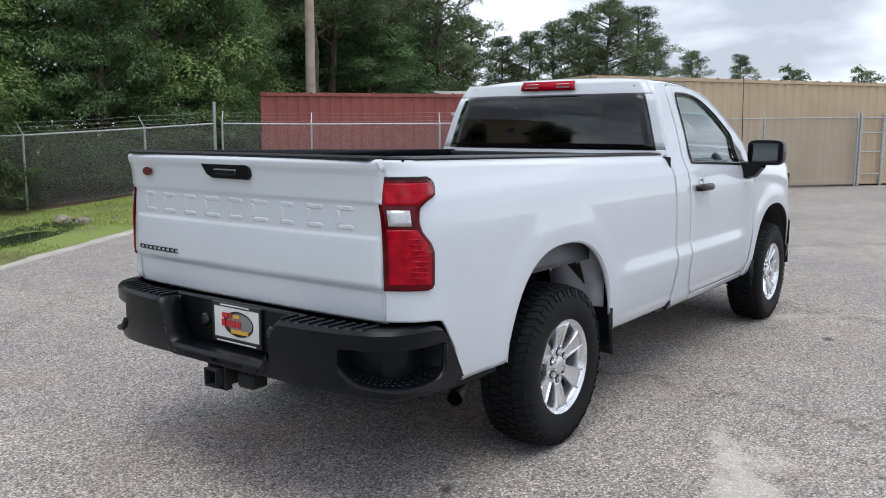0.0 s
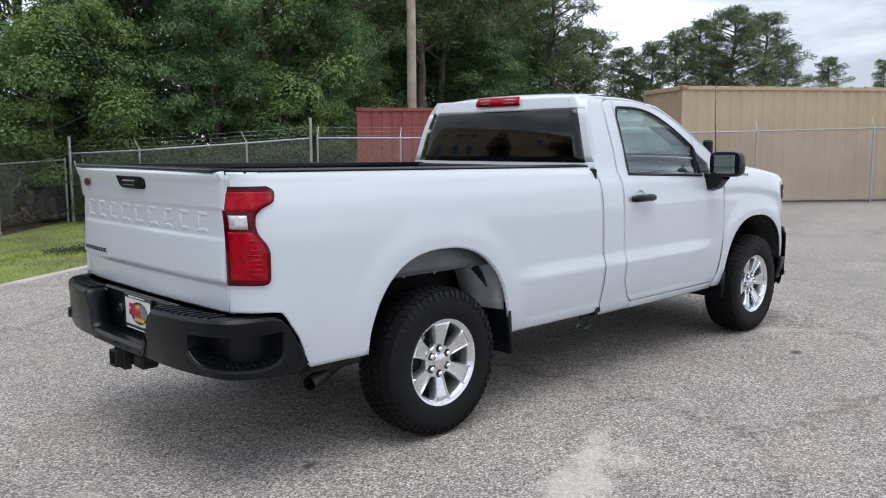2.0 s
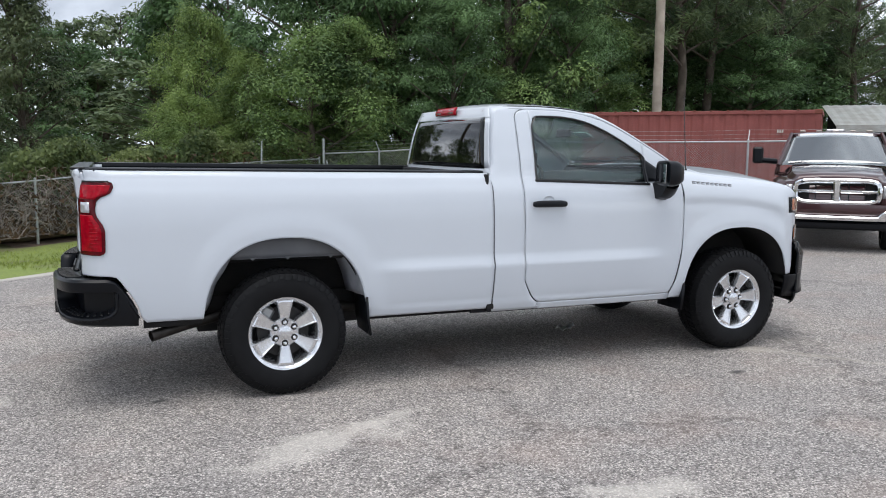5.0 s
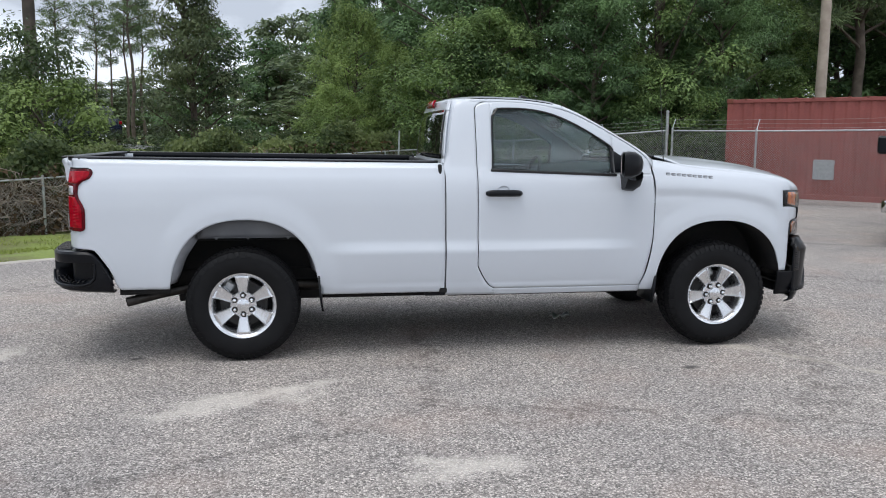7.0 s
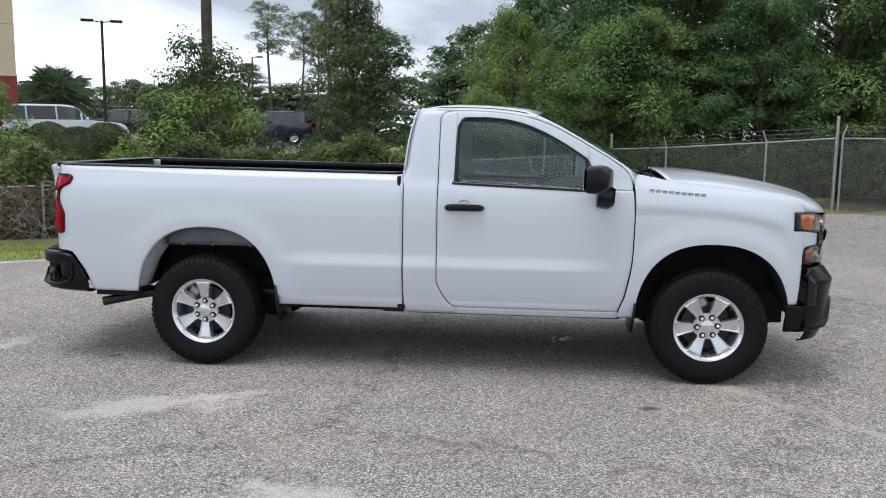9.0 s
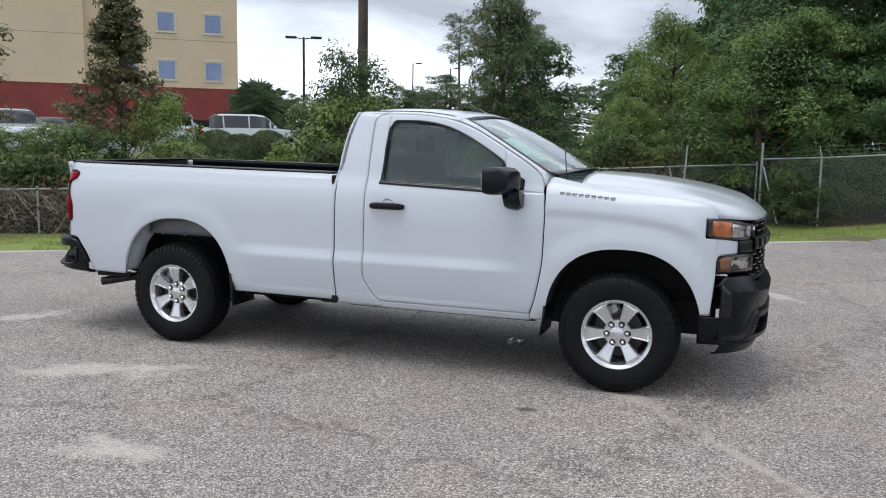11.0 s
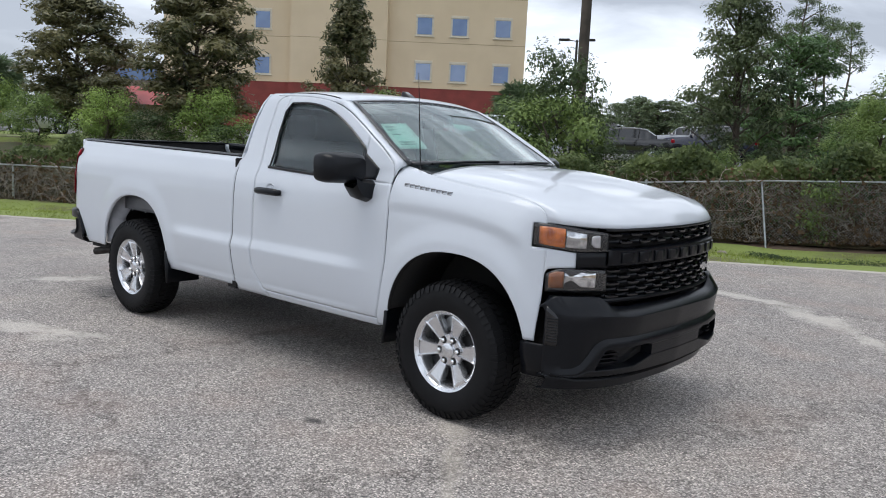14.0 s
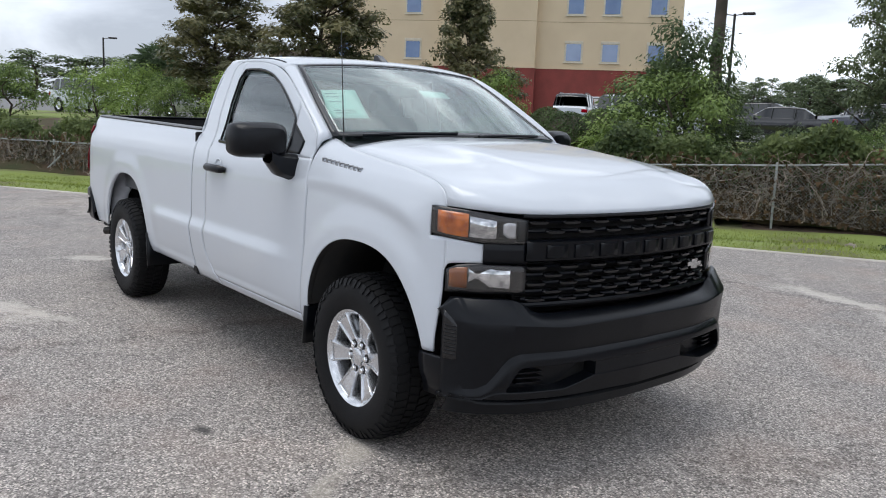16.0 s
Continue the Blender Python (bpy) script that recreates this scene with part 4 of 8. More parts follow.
for y0, y1, z0, z1, mt in ((0.052, 0.068, 0.730, 0.752, PLATE_RED), (0.028, 0.046, 0.730, 0.752, PLATE_RED), (0.006, 0.022, 0.730, 0.752, PLATE_RED), (0.048, 0.072, 0.692, 0.722, PLATE_RED), (0.014, 0.040, 0.692, 0.722, PLATE_RED), (-0.020, 0.006, 0.692, 0.722, PLATE_RED), (-0.054, -0.028, 0.692, 0.722, PLATE_RED), (-0.100, 0.010, 0.666, 0.682, PLATE_GOLD), (-0.046, -0.010, 0.734, 0.748, PLATE_GOLD)):
    part("plate_bar", Shell().box((-1.2440, y0, z0), (-1.2410, y1, z1), 0.0), mt, plate)
for y0, y1, z in ((-0.110, 0.080, 0.786), (-0.150, 0.110, 0.624)):
    part("plate_bar", Shell().box((-1.2425, y0, z - 0.003), (-1.2405, y1, z + 0.003), 0.0), PLATE_WHITE, plate)
for sgn in (-1, 1):
    part("plate_lamp", Shell().lathe([(-1.243, 0.0), (-1.243, 0.022), (-1.236, 0.030), (-1.22, 0.03)], 14, "x", (0, sgn * 0.22 - 0.02, 0.70)), GLOSS_BLACK, rbump)
# tow hitch
h = Shell()
for a, b in (((-0.04, 0.455), (0.04, 0.463)), ((-0.04, 0.527), (0.04, 0.535)), ((-0.04, 0.463), (-0.032, 0.527)), ((0.032, 0.463), (0.04, 0.527))):
    h.box((-1.37, a[0], a[1]), (-1.05, b[0], b[1]))
hitch = part("tow_hitch", h, DARK, truck, "black tow hitch receiver")
part("hitch_collar", Shell().box((-1.335, -0.055, 0.44), (-1.30, 0.055, 0.447), 0.002).box((-1.335, -0.055, 0.543), (-1.30, 0.055, 0.55), 0.002).box((-1.335, -0.06, 0.44), (-1.30, -0.045, 0.55), 0.002).box((-1.335, 0.045, 0.44), (-1.30, 0.06, 0.55), 0.002), DARK, hitch)
part("hitch_socket", Shell().box((-1.31, -0.20, 0.46), (-1.22, -0.10, 0.53), 0.01), DARK, hitch)

# nose: headlamps, lower lamps, grille, bumper
def nose_patch(y0, y1, z_lo, z_hi, lift=0.0, n=14, rows=5, sgn=1):
    """A patch of the curved nose between two half-widths."""
    return Shell().grid([[(nose_x(y) + lift * (1 - 0.5 * abs(y)), sgn * (y + lift * 0.4), z) for z in span(z_lo(y) if callable(z_lo) else z_lo, z_hi(y) if callable(z_hi) else z_hi, rows)] for y in span(y0, y1, n)])


def facets(y0, y1, z_lo, z_hi, n, rows, depth, sgn):
    """A reflector of bulged cells behind a lens."""
    return Shell().grid([[(nose_x(y) - 0.002 + depth * (1 - (2 * j / (rows - 1) - 1) ** 2) * (1.0 if i % 2 else 0.45), sgn * y, z) for j, z in enumerate(span(z_lo(y), z_hi(y), rows))] for i, y in enumerate(span(y0, y1, n))])


for sgn in (-1, 1):
    top = lambda y: curve(y, (0.63, 0.70, 0.80, 0.895, 0.925), (1.150, 1.158, 1.175, 1.190, 1.192))
    bot = lambda y: curve(y, (0.63, 0.79, 0.836, 0.90, 0.922), (1.046, 1.047, 1.054, 1.066, 1.078))
    hl = part("headlamp", nose_patch(0.628, 0.923, bot, top, -0.002, 20, 6, sgn), GLOSS_BLACK, truck, "headlamp with amber side marker and black bezel", thick=0.02)
    part("amber_lens", nose_patch(0.838, 0.912, lambda y: bot(y) + 0.016, lambda y: top(y) - 0.014, 0.001, 10, 4, sgn), AMBER, hl, "amber marker lens", thick=0.004)
    part("reflector", facets(0.748, 0.834, lambda y: bot(y) + 0.022, lambda y: top(y) - 0.022, 7, 7, 0.008, sgn), CHROME_DARK, hl, "faceted chrome reflector", smooth=35)
    part("bezel", nose_patch(0.632, 0.672, lambda y: bot(y) + 0.012, lambda y: top(y) - 0.010, 0.006, 4, 3, sgn), BLACK_PLASTIC, hl, thick=0.004)
    part("projector", nose_patch(0.676, 0.724, lambda y: bot(y) + 0.026 + 0.02 * sstep(y, 0.70, 0.73), lambda y: top(y) - 0.020 - 0.012 * sstep(y, 0.70, 0.73), 0.004, 8, 6, sgn), CLEAR_LENS, hl, "pale projector face", thick=0.003)
    part("lens_cover", nose_patch(0.640, 0.922, lambda y: bot(y) + 0.006, lambda y: top(y) - 0.005, 0.012, 18, 5, sgn), LENS_COVER, hl, "clear glossy cover")
    low_top = lambda y: curve(y, (0.63, 0.79, 0.86, 0.892), (0.956, 0.964, 0.955, 0.932))
    fl = part("lower_lamp", nose_patch(0.628, 0.892, lambda y: 0.838, low_top, -0.001, 18, 5, sgn), GLOSS_BLACK, truck, "lower front lamp in black bezel", thick=0.02)
    part("reflector", facets(0.69, 0.832, lambda y: 0.880 - 0.028 * sstep(y, 0.84, 0.70), lambda y: 0.947, 3, 9, 0.008, sgn), CHROME_DARK, fl, "faceted chrome reflector", smooth=35)
    part("lens_cover", nose_patch(0.64, 0.888, 0.848, lambda y: low_top(y) - 0.006, 0.012, 16, 4, sgn), LENS_COVER, fl, "clear glossy cover")
    part("amber_lens", nose_patch(0.836, 0.884, lambda y: 0.860, lambda y: 0.946 - 0.012 * sstep(y, 0.86, 0.886), 0.004, 6, 4, sgn), AMBER_DIM, fl, "smoky amber turn lens", thick=0.004)
    part("nose_bar_end", nose_patch(0.628, 0.790, 0.966, 1.046, 0.004, 10, 4, sgn), BLACK_PLASTIC, truck, thick=0.02)
GRILLE = part("grille", Shell().grid([[(nose_x(y) - 0.055, y, z) for z in (0.79, 0.9, 1.05, 1.17)] for y in span(-0.64, 0.64, 22)]), DARK, truck, "black grille with staggered mesh bars", thick=0.01)
bar = Shell().grid([[(nose_x(y) + dx, y, z) for dx, z in ((-0.05, 0.972), (-0.006, 0.972), (0.014, 0.980), (0.018, 1.02), (0.014, 1.058), (-0.006, 1.066), (-0.05, 1.066))] for y in span(-0.64, 0.64, 40)])
part("grille_bar", bar, BLACK_PLASTIC, GRILLE, "raised black cross bar", thick=0.004)
for i in range(9):
    y = -0.555 + i * 0.137
    s = Shell().grid([[(nose_x(q) + dx, q, z) for dx, z in ((0.014, 0.988), (0.024, 0.992), (0.024, 1.042), (0.014, 1.048))] for q in span(y, y + 0.098, 4)])
    part("raised_bar", s, BLACK_PLASTIC, GRILLE, thick=0.004)
rows_z = [(1.140, 0), (1.100, 1), (0.950, 0), (0.915, 1), (0.880, 0), (0.845, 1), (0.812, 0)]
for z, odd in rows_z:
    s = Shell()
    s.grid([[(nose_x(y) + dx, y, z + dz) for dx, dz in ((-0.05, -0.004), (-0.02, -0.008), (-0.014, 0.0), (-0.02, 0.008), (-0.05, 0.006))] for y in span(-0.635, 0.635, 30)])
    part("grille_slat", s, BLACK_PLASTIC, GRILLE, thick=0.002)
    for i in range(8):
        y0 = -0.62 + i * 0.158 + (0.079 if odd else 0)
        if y0 + 0.09 > 0.63:
            continue
        s = Shell().grid([[(nose_x(q) - 0.010 + dx, q, z + dz * w) for dx, dz in ((-0.012, -0.012), (0.006, -0.010), (0.008, 0.0), (-0.012, 0.012))] for q, w in ((y0, 0.3), (y0 + 0.015, 1), (y0 + 0.075, 1), (y0 + 0.09, 0.3))])
        part("grille_tab", s, GLOSS_BLACK, GRILLE, thick=0.002)
s = Shell().prism([(0.40, 0.905), (0.43, 0.905), (0.43, 0.918), (0.475, 0.918), (0.475, 0.905), (0.505, 0.905), (0.505, 0.885), (0.475, 0.885), (0.475, 0.872), (0.43, 0.872), (0.43, 0.885), (0.40, 0.885)], nose_x(0.45) - 0.012, nose_x(0.45) + 0.008, "x")
part("emblem", s, CHROME, GRILLE, "small chrome cross-shaped emblem")
for z0, z1 in ((1.158, 1.172), (0.780, 0.800)):
    part("grille_frame", Shell().grid([[(nose_x(y) + dx, y, z) for dx, z in ((-0.05, z0), (0.0, z0), (0.004, (z0 + z1) / 2), (0.0, z1), (-0.05, z1))] for y in span(-0.65, 0.65, 36)]), BLACK_PLASTIC, GRILLE, thick=0.003)


# front bumper
def fb_pt(y, o, z):
    x = curve(abs(y), (0, 0.40, 0.62, 0.76, 0.84, 0.89, 0.925), (4.490, 4.475, 4.435, 4.380, 4.325, 4.265, 4.190))
    return (x + o, y, z)


s = Shell()
rows = []
ys = sorted(span(-0.925, -0.84, 10) + span(-0.83, 0.83, 60) + span(0.84, 0.925, 10) + [s * q for s in (-1, 1) for q in (0.298, 0.302, 0.320, 0.34, 0.66, 0.675, 0.69, 0.71, 0.731, 0.736)])
for y in ys:
    a = abs(y)
    top = curve(a, (0, 0.50, 0.57, 0.67, 0.70, 0.88, 0.925), (0.748, 0.750, 0.758, 0.812, 0.818, 0.822, 0.770))
    bev = curve(a, (0, 0.47, 0.67, 0.88, 0.925), (0.710, 0.708, 0.724, 0.732, 0.735))
    rib = curve(a, (0, 0.27, 0.66, 0.71, 0.825, 0.925), (0.578, 0.578, 0.584, 0.570, 0.440, 0.424))
    low = curve(a, (0, 0.45, 0.80, 0.925), (0.375, 0.385, 0.395, 0.400))
    sq = 1 - sstep(a, 0.86, 0.925) * 0.7
    zt = min(curve(a, (0.30, 0.34, 0.66, 0.69, 0.733), (0.530, 0.540, 0.542, 0.528, 0.455)), rib - 0.020)
    zb = min(curve(a, (0.30, 0.44, 0.48, 0.733), (0.472, 0.442, 0.434, 0.437)), zt - 0.010)
    zb = max(zb, low + 0.014)
    dep = 0.055 if 0.30 < a < 0.7335 else -0.010
    pts = [(-0.12, top - 0.004), (-0.062, top), (-0.054, top - 0.003), (0.008, bev + 0.005), (0.013, bev - 0.004), (0.006, bev - 0.05), (-0.006, max(rib + 0.03, 0.47)), (-0.010, rib + 0.012), (0.008, rib - 0.004), (0.013, rib - 0.014), (0.013, zt + 0.004), (0.010, zt), (-dep, zt - 0.004), (-dep, zb + 0.005), (0.010, zb), (0.012, zb - 0.004), (0.0, low + 0.012), (-0.03, low), (-0.10, low - 0.006)]
    rows.append([fb_pt(y, o * sq, z) for o, z in pts])
fbump = part("front_bumper", s.grid(rows), BLACK_PLASTIC, truck, "black grained plastic front bumper", thick=0.015, weld=0.0003, out=(1, 0, 0))
for sgn in (-1, 1):
    s = Shell().grid([[(x, sgn * (y - 0.03 * sstep(z, 0.50, 0.40)), z) for z in (0.38, 0.43, 0.47, 0.52, 0.555, 0.562)] for x, y in ((4.055, 0.938), (4.10, 0.938), (4.16, 0.930), (4.20, 0.918), (4.235, 0.90))])
    part("bumper_corner", s, BLACK_PLASTIC, fbump, "black lower bumper corner", thick=0.02)
s = Shell().grid([[fb_pt(y, o, z + 0.03 * (abs(y) / 0.93) ** 2) for o, z in ((-0.06, 0.39), (-0.045, 0.35), (-0.07, 0.300), (-0.10, 0.29))] for y in span(-0.90, 0.90, 50)])
part("air_dam", s, BLACK_PLASTIC, fbump, "black lower air dam", thick=0.01)
for sgn in (-1, 1):
    out = [(0.30, 0.472), (0.30, 0.530), (0.34, 0.540), (0.66, 0.542), (0.69, 0.530), (0.735, 0.448), (0.70, 0.436), (0.48, 0.432), (0.44, 0.440)]
    def ring(o, grow):
        cy, cz = 0.51, 0.49
        return [fb_pt(sgn * (cy + (y - cy) * grow), o, cz + (z - cz) * grow) for y, z in out]
    p = Shell().add(ring(-0.052, 0.97), [tuple(range(len(out)))])
    vent = part("bumper_pocket", p, DARK, fbump, "black recessed tow-hook pocket", thick=0.003)
    for z in (0.462, 0.484, 0.506):
        part("pocket_fin", Shell().grid([[fb_pt(sgn * y, o, z + dz) for o, dz in ((-0.05, 0), (-0.020, 0.0), (-0.020, 0.006), (-0.05, 0.008))] for y in span(0.56, 0.68, 4)]), BLACK_PLASTIC, vent, thick=0.002)
    s = Shell().grid([[fb_pt(sgn * y, 0.006, z) for z in span(0.565, curve(y, (0.895, 0.925), (0.715, 0.775)), 8)] for y in span(0.897, 0.924, 5)])
    c = part("air_curtain", s, GLOSS_BLACK, fbump, "ribbed black air curtain", thick=0.01)
    for z in span(0.585, 0.705, 9):
        part("curtain_fin", Shell().grid([[fb_pt(sgn * y, 0.009, z + dz) for dz in (0, 0.005)] for y in span(0.900, 0.922, 4)]), BLACK_PLASTIC, c, thick=0.003)

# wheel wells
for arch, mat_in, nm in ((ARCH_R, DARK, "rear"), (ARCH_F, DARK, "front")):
    c, a, b = arch
    for sgn in (-1, 1):
        z_end = 0.53 if nm == "rear" else 0.56
        w0 = math.asin(((z_end - HUB_Z) / b) ** 1.2)
        ang = span(math.pi - w0, w0, 34)
        def loop(y, g):
            out = []
            for w in ang:
                cx, sx = math.cos(w), math.sin(w)
                out.append((c + a * g * np.sign(cx) * abs(cx) ** (2 / 2.4), sgn * y, HUB_Z + b * g * abs(sx) ** (2 / 2.4)))
            return out
        fy = body_y if nm == "rear" else fender_y
        rim_loop = [(x, sgn * (min(fy(x, max(z, 0.5)), 0.972) - 0.004), z) for x, y, z in loop(0.95, 1.0)]
        if nm == "rear":
            part("wheel_lip", Shell().grid([rim_loop, loop(0.940, 0.994), loop(0.930, 0.994)]), WHITE, truck, thick=0.004)
            inner = [p for p in zip(loop(0.905, 0.99), loop(0.72, 1.03))]
            pale = Shell().grid([[(x, sgn * (0.845 - 0.02 * (z - 0.88)), z) for x in span(c - 0.335, c + 0.44, 16)] for z in (0.872, 0.90, 0.96, 1.04)])
            pale.grid([[(x, sgn * (0.845 + dy), 0.872 + dz) for x in span(c - 0.335, c + 0.44, 16)] for dy, dz in ((0.0, 0.0), (-0.03, -0.004))])
            inner_f = part("inner_fender", pale, PRIMER, truck, "pale painted inner fender", thick=0.004)
            for xb in (-0.20, 0.02, 0.30):
                part("clip", Shell().prism([(c + xb - 0.02, 0.876), (c + xb + 0.02, 0.876), (c + xb, 0.856)], sgn * 0.842, sgn * 0.850, "y"), PRIMER, inner_f)
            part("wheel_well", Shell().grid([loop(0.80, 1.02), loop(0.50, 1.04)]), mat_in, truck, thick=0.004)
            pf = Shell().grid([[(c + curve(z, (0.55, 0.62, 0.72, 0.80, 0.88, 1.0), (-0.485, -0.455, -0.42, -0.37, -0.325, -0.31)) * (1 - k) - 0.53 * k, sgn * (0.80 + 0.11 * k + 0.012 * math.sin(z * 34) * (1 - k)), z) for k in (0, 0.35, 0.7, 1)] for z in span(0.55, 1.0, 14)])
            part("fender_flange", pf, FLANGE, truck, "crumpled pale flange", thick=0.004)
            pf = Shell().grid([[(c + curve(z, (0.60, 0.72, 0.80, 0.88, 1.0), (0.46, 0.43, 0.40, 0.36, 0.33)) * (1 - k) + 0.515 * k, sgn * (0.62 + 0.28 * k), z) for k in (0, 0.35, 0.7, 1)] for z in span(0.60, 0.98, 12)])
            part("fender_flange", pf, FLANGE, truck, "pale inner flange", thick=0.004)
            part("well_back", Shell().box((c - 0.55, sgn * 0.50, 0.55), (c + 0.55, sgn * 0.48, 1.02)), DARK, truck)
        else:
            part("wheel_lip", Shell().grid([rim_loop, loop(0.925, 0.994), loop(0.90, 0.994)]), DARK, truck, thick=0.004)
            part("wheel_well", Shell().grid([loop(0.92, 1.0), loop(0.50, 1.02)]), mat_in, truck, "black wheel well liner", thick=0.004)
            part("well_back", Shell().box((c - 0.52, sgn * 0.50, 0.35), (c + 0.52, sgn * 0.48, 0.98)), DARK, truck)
        x0 = c + a - 0.005 if nm == "rear" else c - a + 0.01
        z1 = 0.60 if nm == "rear" else 0.55
        m = Shell().grid([[(x0 + dx + (0.06 if nm == "rear" else -0.06) * (z1 - z) , sgn * y, z) for y in (0.66, 0.80, 0.93, 0.955)] for z, dx in ((z1, 0), (0.45, 0), (0.345, 0.01 if nm == "rear" else -0.01))])
        part("mud_flap", m, BLACK_PLASTIC, truck, "black moulded mud flap", thick=0.014)

# underside
u = Shell()
for sgn in (-1, 1):
    u.box((-0.50, sgn * 0.46, 0.36), (4.15, sgn * 0.54, 0.60), 0.01)
for x in (-0.45, 0.75, 1.5, 2.4, 3.1, 4.0):
    u.box((x - 0.06, -0.5, 0.38), (x + 0.06, 0.5, 0.56), 0.01)
part("chassis_frame", u, DARK, truck, "black ladder frame")
part("floor_pan", Shell().box((1.47, -0.84, 0.41), (2.98, 0.84, 0.47), 0.02), DARK, truck)
part("bed_underside", Shell().box((-1.10, -0.84, 0.70), (-0.56, 0.84, 0.74), 0.02).box((-0.56, -0.47, 0.70), (0.56, 0.47, 0.74), 0.02).box((0.56, -0.84, 0.70), (1.40, 0.84, 0.74), 0.02).box((0.55, -0.84, 0.46), (1.42, 0.84, 0.50), 0.02).box((-0.60, -0.46, 0.44), (3.2, 0.46, 0.50), 0.02), DARK, truck)
part("engine_block", Shell().box((3.1, -0.42, 0.33), (4.1, 0.42, 0.9), 0.05), DARK, truck)
part("rear_axle", Shell().tube([(0, -0.78, HUB_Z), (0, 0.78, HUB_Z)], 0.045, 12).lathe([(-0.16, 0.05), (-0.1, 0.14), (0, 0.17), (0.1, 0.14), (0.16, 0.05)], 16, "y", (0, 0, HUB_Z)), DARK, truck)
part("front_axle", Shell().tube([(HUB_F, -0.78, HUB_Z), (HUB_F, 0.78, HUB_Z)], 0.05, 12), DARK, truck)
part("fuel_tank", Shell().box((0.75, 0.10, 0.40), (2.1, 0.50, 0.60), 0.06), DARK, truck)
part("exhaust", Shell().tube([(2.6, -0.30, 0.46), (1.4, -0.36, 0.46), (0.9, -0.62, 0.46), (0.3, -0.64, 0.50), (-0.35, -0.70, 0.50), (-0.58, -0.79, 0.470), (-0.80, -0.875, 0.428)], 0.034, 12, caps=False).tube([(1.9, -0.34, 0.46), (1.0, -0.45, 0.46)], 0.11, 14), material("exhaust_steel", (0.055, 0.050, 0.046), 0.45, 0.8, (0.03, 0.027, 0.024), 18), truck, "steel exhaust pipe")
for sgn in (-1, 1):
    part("spring", Shell().tube([(x, sgn * 0.56, 0.42 + 0.09 * (x / 0.75) ** 2) for x in span(-0.75, 0.75, 11)], 0.028, 6), DARK, truck)
    part("valance", Shell().grid([[(x, sgn * 0.885, z) for z in (0.482, 0.50, 0.53)] for x in span(-0.84, -0.50, 4)]), DARK, truck, thick=0.02)
    part("sill_clip", Shell().box((1.30, sgn * 0.86, 0.425), (1.43, sgn * 0.882, 0.462), 0.005).box((1.415, sgn * 0.885, 0.43), (1.452, sgn * 0.908, 0.50), 0.006), BLACK_PLASTIC, truck)

# cabin
part("dashboard", Shell().grid([[(x, y, z) for x, z in ((2.45, 1.0), (2.42, 1.15), (2.47, 1.27), (2.60, 1.33), (2.85, 1.36), (3.05, 1.37))] for y in span(-0.80, 0.80, 12)]), CABIN, truck, "dark dashboard", thick=0.02)
for y0, y1 in ((-0.72, -0.20), (-0.18, 0.18), (0.20, 0.72)):
    s = Shell()
    s.grid([[(x, y, z) for x, z in ((1.78, 0.95), (1.74, 1.02), (1.60, 1.42), (1.56, 1.52), (1.62, 1.54), (1.68, 1.48), (1.86, 1.06), (1.92, 1.0), (2.35, 1.02), (2.40, 0.96), (2.36, 0.86), (1.85, 0.86))] for y in span(y0 + 0.01, y1 - 0.01, 6)], closed=True)
    part("seat", s, SEAT, truck, "grey cloth bench seat section")
    yc = (y0 + y1) / 2
    if abs(yc) > 0.3:
        part("headrest", Shell().box((1.56, yc - 0.13, 1.54), (1.66, yc + 0.13, 1.72), 0.04), SEAT, truck)
wheel_ring = Shell().tube([(2.42 + 0.06 * math.sin(a), 0.40 + 0.185 * math.cos(a), 1.24 + 0.175 * math.sin(a)) for a in span(0, 2 * math.pi, 33)], 0.016, 8, caps=False).box((2.42, 0.24, 1.21), (2.47, 0.56, 1.26), 0.02).tube([(2.45, 0.40, 1.24), (2.62, 0.40, 1.18)], 0.03, 8)
part("steering_wheel", wheel_ring, CABIN, truck, "black steering wheel")
part("headliner", Shell().grid([[(x, y, 1.80 + 0.03 * (1 - (y / 0.62) ** 2)) for y in span(-0.62, 0.62, 8)] for x in (1.55, 1.9, 2.3)]), material("grey_headliner", (0.35, 0.35, 0.34), 0.9), truck, thick=0.01)
part("room_mirror", Shell().box((2.50, -0.11, 1.66), (2.53, 0.11, 1.73), 0.012), CABIN, truck)
for sgn in (-1, 1):
    part("door_trim", Shell().grid([[(x, sgn * (0.80 if z < 1.3 else 0.83), z) for z in (0.55, 0.9, 1.25, 1.31)] for x in (1.70, 2.2, 2.95)]), CABIN, truck, thick=0.02)

